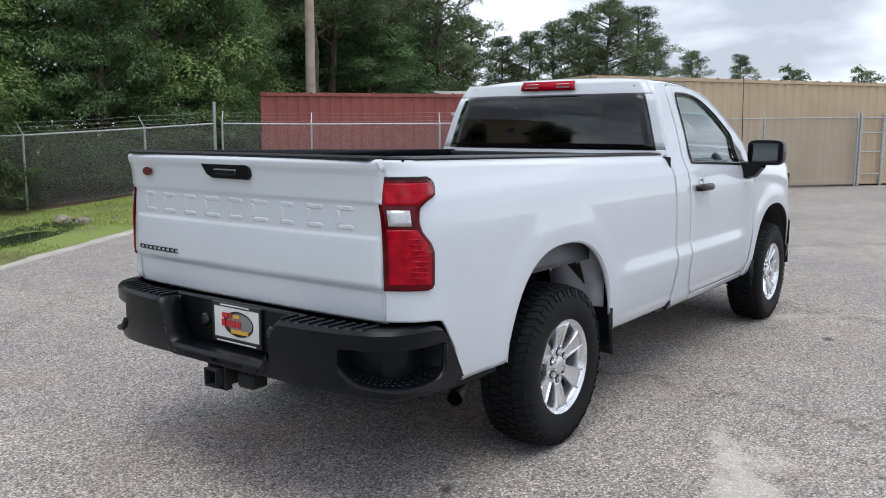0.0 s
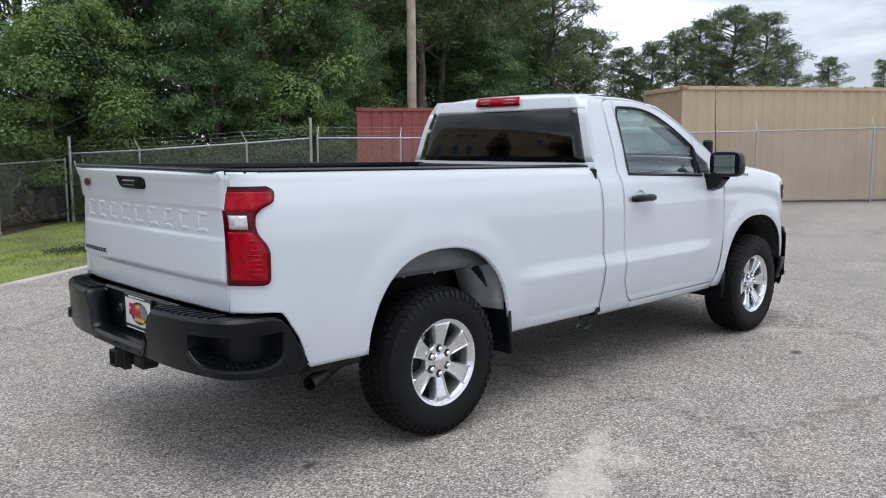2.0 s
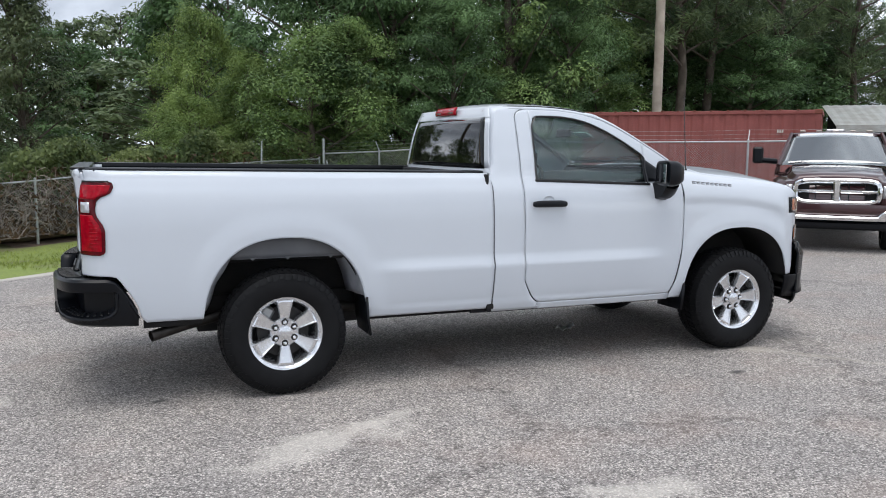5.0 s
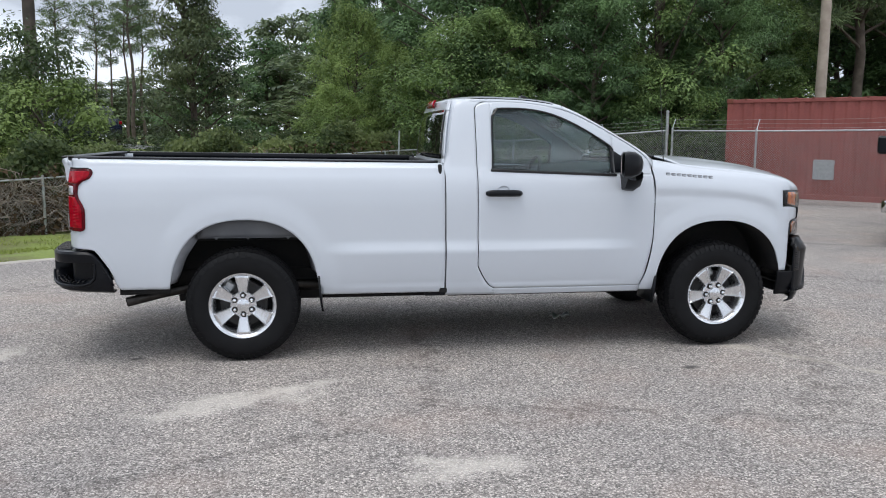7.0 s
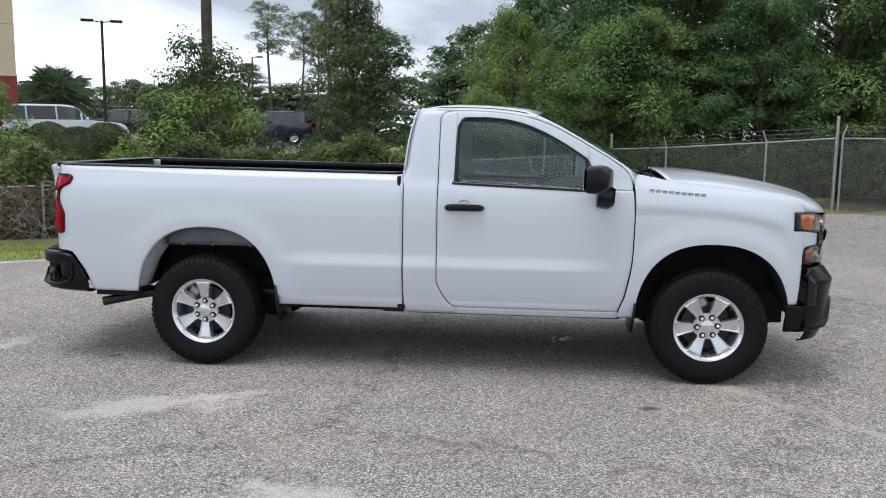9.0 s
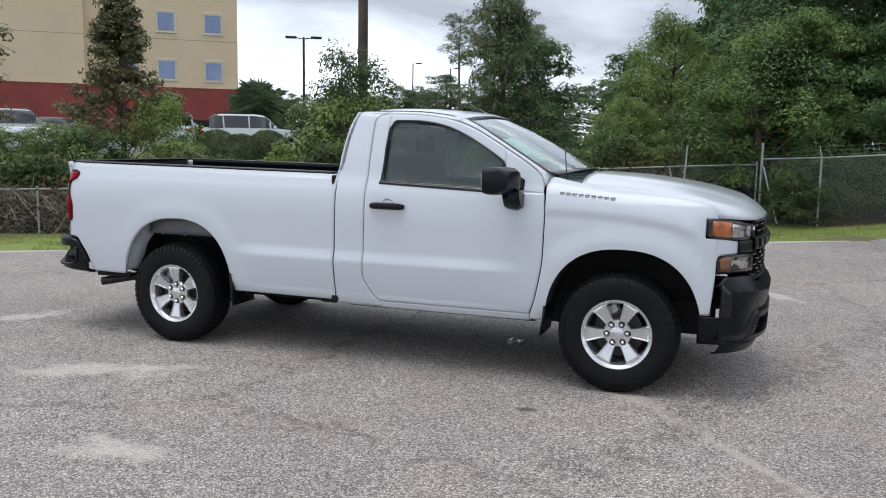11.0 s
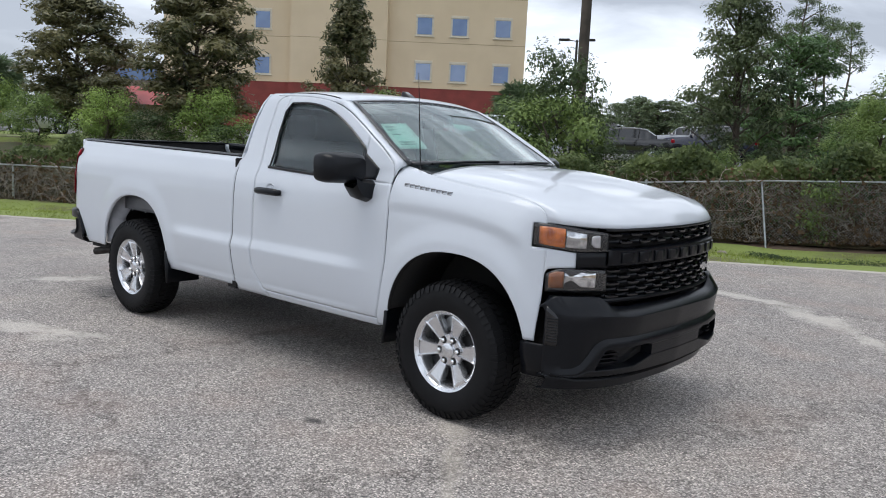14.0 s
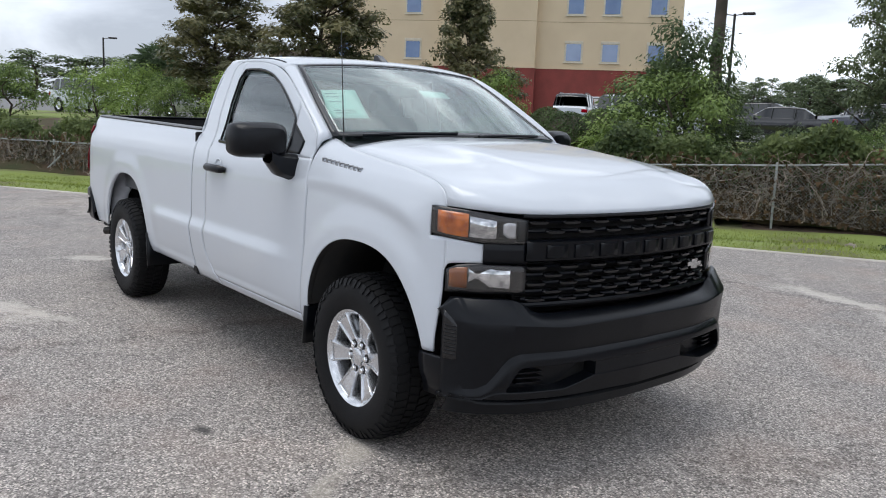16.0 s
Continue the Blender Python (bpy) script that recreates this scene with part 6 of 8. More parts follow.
def tree_parts(kind, seed, n, per, size, mat, aspect=0.5, flat=0.72):
    """Trunk and crown meshes of one tree kind; limbs run out to the foliage."""
    rng = np.random.default_rng(seed)
    limbs, cl = crown_limbs(rng, kind, n)
    c, nn, sz, ax = clump_leaves(rng, cl, per, size, flat, kind[:4] == "pine", -0.5 if kind[-8:] == "magnolia" else 0.45)
    me = leaf_mesh("crown", c, nn, sz, aspect, rng, ax)
    me.materials.append(mat)
    top = max(c[2] for c in cl)
    tr = Shell()
    r0 = {"tall": 0.20, "over": 0.17, "spire": 0.14, "pine_thin": 0.16, "bush": 0.05, "magnolia": 0.09, "round_magnolia": 0.09, "pine": 0.19}[kind]
    bends = [(0.12 * math.sin(k * 1.3 + seed), 0.12 * math.cos(k * 1.7 + seed), top * k / 6) for k in range(7)]
    bends[0] = (0, 0, -0.5)
    tr.tube(bends, [r0 * (1 - 0.14 * k) for k in range(7)], 9)
    for zb, tip in limbs[:: 1 if kind != "bush" else 3]:
        zb = min(max(0.3, zb), top * 0.97)
        k = min(int(6 * zb / top), 5)
        b0 = Vector(bends[k]).lerp(Vector(bends[k + 1]), 6 * zb / top - k)
        e = Vector(tip)
        tr.tube([b0, b0.lerp(e, 0.55) + Vector((0, 0, 0.10)), e], [r0 * 0.30, r0 * 0.18, r0 * 0.06], 5, caps=False)
    tm = tr.mesh("trunk", 60)
    tm.materials.append(BARK)
    return tm, me


TREES = {
    "tall_a": tree_parts("tall", 11, 34, 980, 0.108, LEAF_DARK),
    "tall_b": tree_parts("tall", 12, 32, 980, 0.108, LEAF_MID),
    "tall_c": tree_parts("tall", 13, 36, 980, 0.106, LEAF_DARK),
    "back": tree_parts("tall", 18, 30, 190, 0.25, LEAF_DARK),
    "light": tree_parts("over", 14, 28, 900, 0.13, LEAF_LIGHT, 0.5, 1.15),
    "over": tree_parts("over", 15, 26, 760, 0.13, LEAF_MID, 0.5, 1.1),
    "spire": tree_parts("spire", 19, 46, 620, 0.13, LEAF_SPIRE),
    "far_a": tree_parts("tall", 16, 26, 90, 0.34, LEAF_FAR_HAZED),
    "far_b": tree_parts("tall", 17, 24, 90, 0.34, LEAF_FAR_HAZED),
    "pine_thin": tree_parts("pine_thin", 43, 16, 420, 0.26, LEAF_PINE, 0.16, 0.62),
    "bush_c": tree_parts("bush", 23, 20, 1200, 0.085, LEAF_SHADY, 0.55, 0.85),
    "bush_a": tree_parts("bush", 21, 20, 1200, 0.085, LEAF_SHRUB_PALE, 0.55, 0.85),
    "bush_b": tree_parts("bush", 22, 20, 1200, 0.085, LEAF_SHRUB, 0.55, 0.85),
    "mag_a": tree_parts("magnolia", 31, 44, 950, 0.15, LEAF_MAG, 0.45),
    "mag_b": tree_parts("round_magnolia", 32, 48, 950, 0.15, LEAF_MAG, 0.45),
    "pine_a": tree_parts("pine", 41, 40, 560, 0.24, LEAF_PINE, 0.16, 0.60),
    "pine_b": tree_parts("pine", 42, 34, 560, 0.24, LEAF_PINE, 0.16, 0.60),
}


def tree(kind, x, y, z, sx, sz, turn, label, category, group, name="tree"):
    t = thing(name, label, category, group, at=pose(x, y, z, 0, 0, turn) @ Matrix.Diagonal((sx, sx, sz, 1)))
    for nm, me in zip(("trunk", "crown"), TREES[kind]):
        ob = new(nm, me)
        ob.parent = t
    return t


trng = random.Random(5)
WALL_LABEL = "tall broadleaf tree with dense dark green crown behind the fence"
for k, (x, y, h) in enumerate(((5.9, 20.6, 1.05), (7.8, 20.2, 1.10), (11.2, 18.8, 1.12), (13.6, 21.0, 1.2), (19.0, 20.2, 1.1), (21.5, 21.5, 1.15), (26.5, 23, 1.15), (32, 24, 1.1),
                               (16.6, 22.0, 0.66), (20.6, 23.6, 0.72), (23.4, 21.2, 0.62), (26.2, 26.0, 0.74), (29.4, 25.0, 0.66), (33.5, 28.5, 0.74), (17.2, 24.8, 0.80), (22.0, 26.5, 0.84), (28.0, 31.0, 0.80), (37.5, 35.0, 0.8), (3.4, 24.5, 0.60), (6.0, 24.5, 1.25), (9.8, 25.2, 1.3), (13.5, 26, 1.3), (18.5, 26, 1.3), (24, 28, 1.25), (30, 30, 1.2), (37, 31, 1.1), (5.6, 18.3, 0.56), (8.6, 17.2, 0.62), (12.6, 17.4, 0.62), (41, 37, 1.1), (47, 40, 1.05), (35, 39, 1.25), (2.4, 45, 1.15), (3.0, 47, 1.3), (5.6, 45, 1.3), (-2.2, 39, 0.66), (-3.6, 25.0, 0.50))):
    kind = ("pine_a", "pine_b")[k % 2] if x > 16 and h > 0.9 else "back" if y > 22 else ("tall_a", "tall_c", "tall_b")[k % 3]
    tree(kind, x, y, ground_z(x, y) - 0.3, 0.95 + 0.25 * trng.random() if h > 0.8 or x > 16 else 0.7, h, trng.random() * 360, WALL_LABEL, "tree", "trees behind the fence")
for x, y, s, h, k in ((1.75, 21.5, 0.58, 0.63, "light"), (2.9, 19.8, 0.46, 0.50, "light"), (1.0, 17.8, 0.45, 0.34, "light"), (4.4, 17.8, 0.8, 0.58, "over"), (10.5, 16.6, 0.6, 0.42, "over")):
    tree(k, x, y, ground_z(x, y) - 0.5, s, h, trng.random() * 360, "leafy pale green tree hanging over the fence", "tree", "trees behind the fence")
for x, y, s, h, k in ((-12.4, 12.6, 0.92, 0.98, "mag_a"), (-16.7, 10.3, 1.28, 1.06, "mag_b"), (-22.6, 9.3, 1.36, 1.02, "mag_b"), (-19.2, 8.6, 0.6, 0.45, "mag_b")):
    tree(k, x, y, ground_z(x, y) - 0.2, s, h, trng.random() * 360, "magnolia tree with glossy leaves, bronze beneath", "magnolia", "magnolias by the parking row", "magnolia_tree")
# bush_c shrubs carry the canopy's shade in their leaf colour
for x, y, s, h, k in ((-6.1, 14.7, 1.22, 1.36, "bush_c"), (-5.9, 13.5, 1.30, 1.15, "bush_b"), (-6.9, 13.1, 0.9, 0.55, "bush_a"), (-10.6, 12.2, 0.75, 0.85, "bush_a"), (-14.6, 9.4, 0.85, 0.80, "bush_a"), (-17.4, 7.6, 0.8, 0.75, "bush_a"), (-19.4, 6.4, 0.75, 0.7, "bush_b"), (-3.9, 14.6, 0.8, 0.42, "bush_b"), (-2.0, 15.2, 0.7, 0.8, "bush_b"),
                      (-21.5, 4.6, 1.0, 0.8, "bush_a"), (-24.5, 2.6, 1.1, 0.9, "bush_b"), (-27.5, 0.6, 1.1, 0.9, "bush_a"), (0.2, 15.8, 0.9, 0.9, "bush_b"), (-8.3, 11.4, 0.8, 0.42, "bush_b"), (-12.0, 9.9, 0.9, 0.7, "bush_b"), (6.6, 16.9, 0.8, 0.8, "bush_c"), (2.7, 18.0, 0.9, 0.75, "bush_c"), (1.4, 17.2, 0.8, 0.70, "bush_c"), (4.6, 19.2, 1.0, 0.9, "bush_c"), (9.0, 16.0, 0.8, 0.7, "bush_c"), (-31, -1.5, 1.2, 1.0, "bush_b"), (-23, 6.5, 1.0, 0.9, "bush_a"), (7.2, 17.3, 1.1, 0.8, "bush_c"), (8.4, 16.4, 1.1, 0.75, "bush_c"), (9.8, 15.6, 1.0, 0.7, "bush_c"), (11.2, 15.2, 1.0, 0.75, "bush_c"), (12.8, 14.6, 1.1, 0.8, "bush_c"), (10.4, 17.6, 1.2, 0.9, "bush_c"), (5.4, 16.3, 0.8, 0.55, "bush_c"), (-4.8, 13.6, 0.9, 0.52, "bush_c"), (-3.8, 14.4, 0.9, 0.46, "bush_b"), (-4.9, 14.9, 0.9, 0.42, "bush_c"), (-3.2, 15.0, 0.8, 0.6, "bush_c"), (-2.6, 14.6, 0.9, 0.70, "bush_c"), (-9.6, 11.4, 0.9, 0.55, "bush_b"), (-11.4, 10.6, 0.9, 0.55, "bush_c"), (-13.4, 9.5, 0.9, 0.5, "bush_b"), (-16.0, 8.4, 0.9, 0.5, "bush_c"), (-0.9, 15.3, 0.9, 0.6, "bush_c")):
    tree(k, x, y, ground_z(x, y) - 0.15, s, h, trng.random() * 360, "leafy green shrub along the fence", "shrub", "shrubs along the fence", "shrub")


def view_place(eye, yaw, depth):
    """A place at a distance from a point of the walk, by compass."""
    return eye[0] - depth * math.sin(radians(yaw)), eye[1] + depth * math.cos(radians(yaw))


tree("pine_thin", -10.4, 45.2, 0.8, 0.85, 0.78, 70, "tall pine with bare trunk and high crown", "pine", "far pines", "pine_tree")
tree("spire", -3.3, 19.4, 0.4, 0.82, 0.86, 40, "tall dark evergreen tree rising behind the hedge", "tree", "trees behind the fence")


# far pines beyond the containers, and beyond the hotel's parking
MODEL_H = {"tall_a": 10.7, "tall_b": 10.7, "tall_c": 10.7, "pine_a": 13.4, "pine_b": 13.4}
FAR_ROW = ((-42.0, 40, 13.0, "tall_c"), (-45.0, 44, 12.5, "tall_a"), (-48.5, 46, 12.0, "pine_a"), (-51.5, 48, 10.6, "tall_c"), (-53.2, 62, 10.0, "pine_b"), (-55.0, 62, 10.5, "pine_a"), (-57.2, 58, 8.6, "tall_a"), (-59.0, 60, 9.2, "pine_b"), (-60.6, 58, 9.6, "tall_c"), (-62.2, 56, 10.0, "pine_a"), (-64.2, 54, 10.4, "tall_a"), (-66.0, 56, 10.2, "pine_b"), (-67.2, 60, 8.6, "tall_c"), (-69.6, 66, 8.2, "tall_a"), (-72.6, 68, 8.0, "tall_c"), (-75.6, 80, 7.7, "tall_b"), (-79.6, 88, 8.0, "pine_a"), (-83, 90, 7.6, "tall_a"), (-87, 90, 8.0, "tall_c"), (-58, 66, 7.5, "tall_b"), (-63.4, 66, 8.2, "tall_b"), (-54, 56, 8.0, "tall_b"))
for yaw, depth, h, k in FAR_ROW:
    x, y = view_place((-3.5, -2.8), yaw, depth)
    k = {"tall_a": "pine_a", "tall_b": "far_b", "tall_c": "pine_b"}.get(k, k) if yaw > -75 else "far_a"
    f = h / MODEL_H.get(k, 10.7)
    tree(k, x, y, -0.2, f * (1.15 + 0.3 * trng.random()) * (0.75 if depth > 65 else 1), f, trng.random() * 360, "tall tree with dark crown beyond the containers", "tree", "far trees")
for yaw, depth, h, s in ((17.6, 66, 0.90, 1.05), (15.4, 70, 0.90, 0.95), (13.6, 72, 0.93, 0.9), (12.6, 76, 0.96, 1.0), (14.4, 78, 0.84, 0.9), (19, 90, 0.7, 1.4), (26.2, 130, 0.72, 0.8), (25, 135, 0.70, 0.8), (23, 130, 0.66, 0.8), (24, 132, 0.62, 0.7), (27.2, 140, 0.74, 0.8), (28.1, 138, 0.66, 0.7), (29, 140, 0.72, 0.9), (29.8, 145, 0.75, 0.8), (30.7, 140, 0.68, 0.8), (31.5, 146, 0.76, 0.9), (32.4, 142, 0.70, 0.8), (33.4, 146, 0.76, 0.9), (22, 128, 0.6, 0.7), (34.4, 150, 0.7, 0.9)):
    x, y = view_place((2.3, -6.6), yaw, depth)
    tree("pine_b" if 85 < depth < 100 else "pine_thin", x, y, 0.0, s, h, trng.random() * 360, "tall pine with bare trunk and high crown", "pine", "far pines", "pine_tree")
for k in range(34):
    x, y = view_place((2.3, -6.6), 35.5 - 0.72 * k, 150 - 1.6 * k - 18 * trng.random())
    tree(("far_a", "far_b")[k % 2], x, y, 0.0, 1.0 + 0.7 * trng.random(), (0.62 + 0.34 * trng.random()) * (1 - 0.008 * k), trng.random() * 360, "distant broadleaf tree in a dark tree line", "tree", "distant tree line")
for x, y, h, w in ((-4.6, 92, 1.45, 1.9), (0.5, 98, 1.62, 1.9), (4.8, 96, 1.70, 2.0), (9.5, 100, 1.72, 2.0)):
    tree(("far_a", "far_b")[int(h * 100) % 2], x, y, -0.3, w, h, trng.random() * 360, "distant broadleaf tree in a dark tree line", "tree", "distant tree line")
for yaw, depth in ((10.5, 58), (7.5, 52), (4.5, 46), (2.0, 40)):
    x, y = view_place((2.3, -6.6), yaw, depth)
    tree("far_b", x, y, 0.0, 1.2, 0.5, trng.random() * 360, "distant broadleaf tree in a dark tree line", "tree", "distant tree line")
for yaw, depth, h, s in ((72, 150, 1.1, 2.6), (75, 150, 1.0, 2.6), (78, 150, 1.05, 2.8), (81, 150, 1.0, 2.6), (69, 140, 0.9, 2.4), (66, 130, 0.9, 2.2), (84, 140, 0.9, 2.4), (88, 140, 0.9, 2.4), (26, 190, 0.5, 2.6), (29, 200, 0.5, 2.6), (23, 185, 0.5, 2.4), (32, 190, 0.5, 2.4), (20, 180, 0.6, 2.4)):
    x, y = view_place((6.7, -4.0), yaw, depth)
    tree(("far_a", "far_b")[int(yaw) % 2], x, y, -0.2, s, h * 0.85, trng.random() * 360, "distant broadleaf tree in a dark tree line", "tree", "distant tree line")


# palms
def palm(x, y, z, h, s):
    t = thing("palm_tree", "cabbage palm with grey trunk and round fan crown", "palm", "palms by the hotel", at=pose(x, y, z, 0, 0, x * 40) @ Matrix.Scale(s, 4))
    part("trunk", Shell().tube([(0, 0, -0.3), (0.05, 0, h * 0.5), (0, 0.05, h)], [0.22, 0.17, 0.18], 10), BARK, t)
    rng = np.random.default_rng(7)
    s0 = Shell()
    for k in range(230):
        a, e = rng.random() * 6.283, -1.1 + 2.5 * rng.random()
        d = Vector((math.cos(a) * math.cos(e), math.sin(a) * math.cos(e), math.sin(e)))
        base = Vector((0, 0, h)) + d * (0.55 + 0.4 * rng.random())
        side = d.cross(Vector((0, 0, 1))).normalized()
        for j in range(9):
            w = -1.0 + 2.0 * j / 8
            tip = base + (d * math.cos(w) + side * math.sin(w)) * (0.85 - 0.15 * abs(w)) + Vector((0, 0, -0.25 - 0.2 * rng.random()))
            nrm = (side * math.cos(w) - d * math.sin(w)) * 0.022
            s0.add([base - nrm * 0.3, base + nrm * 0.3, (base + tip) / 2 + nrm + Vector((0, 0, 0.08)), tip, (base + tip) / 2 - nrm + Vector((0, 0, 0.08))], [(0, 1, 2, 3, 4)])
        s0.tube([(0, 0, h - 0.1), Vector((0, 0, h)) + d * 0.5, base], 0.015, 4, caps=False)
    part("crown", s0, LEAF_PALM, t, smooth=0)


palm(-40.0, 12.9, 0.9, 3.0, 0.95)
palm(-21.6, 33.9, 0.9, 2.2, 1.2)


# clipped round shrubs before the white car
def clipped_shrub(x, y, z, r, h, seed):
    """A low shrub cut to a smooth mound."""
    rng = np.random.default_rng(seed)
    t = thing("clipped_shrub", "dark green shrub clipped to a round mound", "shrub", "clipped shrubs", at=pose(x, y, z))
    k = 5200
    a, u = rng.random(k) * 6.283, -0.2 + 1.2 * rng.random(k)
    q = np.sqrt(1 - u * u)
    d = np.stack([q * np.cos(a), q * np.sin(a), u], 1)
    c = d * np.array((r, r, h)) * (0.93 + 0.09 * rng.random(k))[:, None] + np.array((0, 0, 0.25 * h))
    me = leaf_mesh("crown", c, d + 0.5 * rng.normal(size=(k, 3)), 0.04 + 0.04 * rng.random(k), 0.7, rng)
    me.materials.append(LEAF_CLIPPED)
    ob = new("crown", me)
    ob.parent = t
    part("branches", Shell().lathe([(0.0, r * 0.5), (0.25 * h, r * 0.86), (0.7 * h, r * 0.78), (1.08 * h, r * 0.35), (1.15 * h, 0.02)], 18, "z"), BARK, t)


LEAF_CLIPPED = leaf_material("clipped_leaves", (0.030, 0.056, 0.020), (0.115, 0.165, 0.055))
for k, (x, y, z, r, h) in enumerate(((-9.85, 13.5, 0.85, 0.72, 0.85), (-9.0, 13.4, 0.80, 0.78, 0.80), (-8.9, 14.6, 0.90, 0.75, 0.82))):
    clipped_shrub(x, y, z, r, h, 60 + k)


# ---- fences ----
WIRE = material("dull_zinc_wire", (0.40, 0.41, 0.41), 0.5, 0.4, (0.30, 0.31, 0.31), 20)


def chain_fence(points, rail, posts_top, label, name="chain_link_fence", wire=True, arms=False, pitch=0.06, thick=0.0026):
    """A chain-link fence over points (x, y, base z): posts, top rail, mesh, barbed wires on arms."""
    f = thing(name, label, "fence")
    mesh_s = Shell()
    for i, (p, top) in enumerate(zip(points, posts_top)):
        if top is None:
            continue
        r = 0.040 if top > rail[i] + 0.25 else 0.027
        part("post", Shell().tube([(p[0], p[1], p[2] - 0.2), (p[0], p[1], top)], r, 10).lathe([(0.0, r * 1.15), (0.02, r * 1.1), (0.035, r * 0.5), (0.04, 0.0)], 10, "z", (p[0], p[1], top)), STEEL, f)
        if arms and top <= rail[i] + 0.25:
            dx, dy = arms
            part("barb_arm", Shell().tube([(p[0], p[1], top), (p[0] + dx * 0.17, p[1] + dy * 0.17, top + 0.26)], 0.011, 6), STEEL, f)
    for i in range(len(points) - 1):
        a, b = Vector(points[i]), Vector(points[i + 1])
        ra, rb = rail[i], rail[i + 1]
        part("top_rail", Shell().tube([(a.x, a.y, ra), (b.x, b.y, rb)], 0.020, 8), STEEL, f)
        L = (b - a).to_2d().length
        H = ((ra - a.z) + (rb - b.z)) / 2
        side = Vector((-(b - a).y, (b - a).x)).normalized() * 0.012
        def at(u, v):
            p = a.lerp(b, u)
            z0, z1 = p.z + 0.03, ra + (rb - ra) * u
            return Vector((p.x + side.x, p.y + side.y, z0 + (z1 - z0) * v))
        m = int((L + H) / pitch)
        for k in range(m):
            for sg in (1, -1):
                s0 = k * pitch - H
                u0, u1 = s0, s0 + H
                v0, v1 = 0.0, 1.0
                if u0 < 0:
                    v0, u0 = -u0 / H, 0
                if u1 > L:
                    v1, u1 = 1 - (u1 - L) / H, L
                if v1 <= v0:
                    continue
                if sg < 0:
                    u0, u1 = L - u0, L - u1
                mesh_s.tube([at(u0 / L, v0), at(u1 / L, v1)], thick, 3, caps=False)
        if wire:
            for q in range(3):
                h = 0.08 + 0.10 * q
                o = 0.07 * (q + 1) if arms else 0
                dx, dy = arms if arms else (0, 0)
                n = 12
                barb = Shell().tube([(a.x + (b.x - a.x) * j / n + dx * o, a.y + (b.y - a.y) * j / n + dy * o, ra + (rb - ra) * j / n + h - 0.02 * math.sin(math.pi * j / n)) for j in range(n + 1)], 0.0024, 4, caps=False)
                part("barbed_wire", barb, WIRE, f, "strand of barbed wire", smooth=0)
    tagged(part("wire_mesh", mesh_s, WIRE, f, "galvanised diamond mesh", smooth=0), kind="stuff")
    return f


gz = lambda x, y: ground_z(x, y)
FA = [(9.45, 13.80), (8.10, 14.68), (5.92, 16.08), (4.56, 16.95)]
chain_fence([(x, y, gz(x, y)) for x, y in FA], (1.72, 1.60, 1.43, 1.36), (2.20, 1.62, 1.45, 1.75), "galvanised chain-link fence with barbed wire in front of trees", arms=(-0.3, 0.9))
FB = [(9.5, 13.58), (10.95, 12.02), (13.1, 9.72), (15.1, 7.6), (17.02, 5.54), (20.0, 3.84), (23.1, 2.09)]
chain_fence([(x, y, 0.0) for x, y in FB], (1.72, 1.71, 1.74, 1.79, 1.84, 1.92, 1.98), (1.76, 1.73, 1.76, 1.81, 1.86, 1.94, 2.02), "galvanised chain-link fence with barbed wire in front of containers", arms=(0.75, 0.66))
FC = [(4.45, 17.00), (2.62, 16.28), (-0.3, 14.35), (-2.45, 12.75), (-5.0, 10.95), (-7.5, 9.30), (-10.3, 7.55), (-13.1, 5.82), (-15.8, 4.27), (-18.6, 2.7), (-21.5, 1.1), (-25, -0.9), (-29, -3.2)]
FC_R = [1.21, 1.14, 1.00, 0.83, 0.68, 0.58, 0.50, 0.45, 0.42, 0.40, 0.38, 0.38, 0.38]
FC_B = [r - 1.42 if r > 0.9 else r - 1.12 for r in FC_R]
vine_fence = chain_fence([(x, y, b) for (x, y), b in zip(FC, FC_B)], FC_R, [None if k in (1, 2) else r + 0.03 for k, r in enumerate(FC_R)], "old chain-link fence overgrown with dry vines", wire=False, pitch=0.07, thick=0.0017)
for x, y, x1, y1, z0, z1 in ((2.66, 16.08, 2.30, 16.02, -0.46, 1.13), (2.64, 16.12, 2.72, 16.20, -0.46, 1.69), (5.05, 16.45, 4.60, 16.82, -0.44, 1.18), (-0.12, 14.10, -0.42, 14.28, -0.48, 0.98), (-13.1, 5.68, -12.6, 6.06, -0.62, 0.47), (-19.1, 2.30, -17.9, 3.08, -0.70, 0.40)):
    part("brace", Shell().tube([(x, y, z0), (x1, y1, z1)], 0.024, 8), STEEL, vine_fence, "leaning pale steel brace")
# swing gate beyond the corner of the lot
gate_f = thing("swing_gate", "galvanised pipe gate with cross rails", "gate", at=Matrix.Identity(4))
ga, gb = Vector((23.2, 2.03)), Vector((24.0, 1.57))
for p in (ga, gb):
    part("gate_post", Shell().tube([(p.x, p.y, -0.1), (p.x, p.y, 2.1)], 0.045, 10), STEEL, gate_f)
for z in (0.35, 1.0, 1.55, 1.98):
    part("gate_rail", Shell().tube([(ga.x, ga.y, z), (gb.x, gb.y, z)], 0.024, 8), STEEL, gate_f)

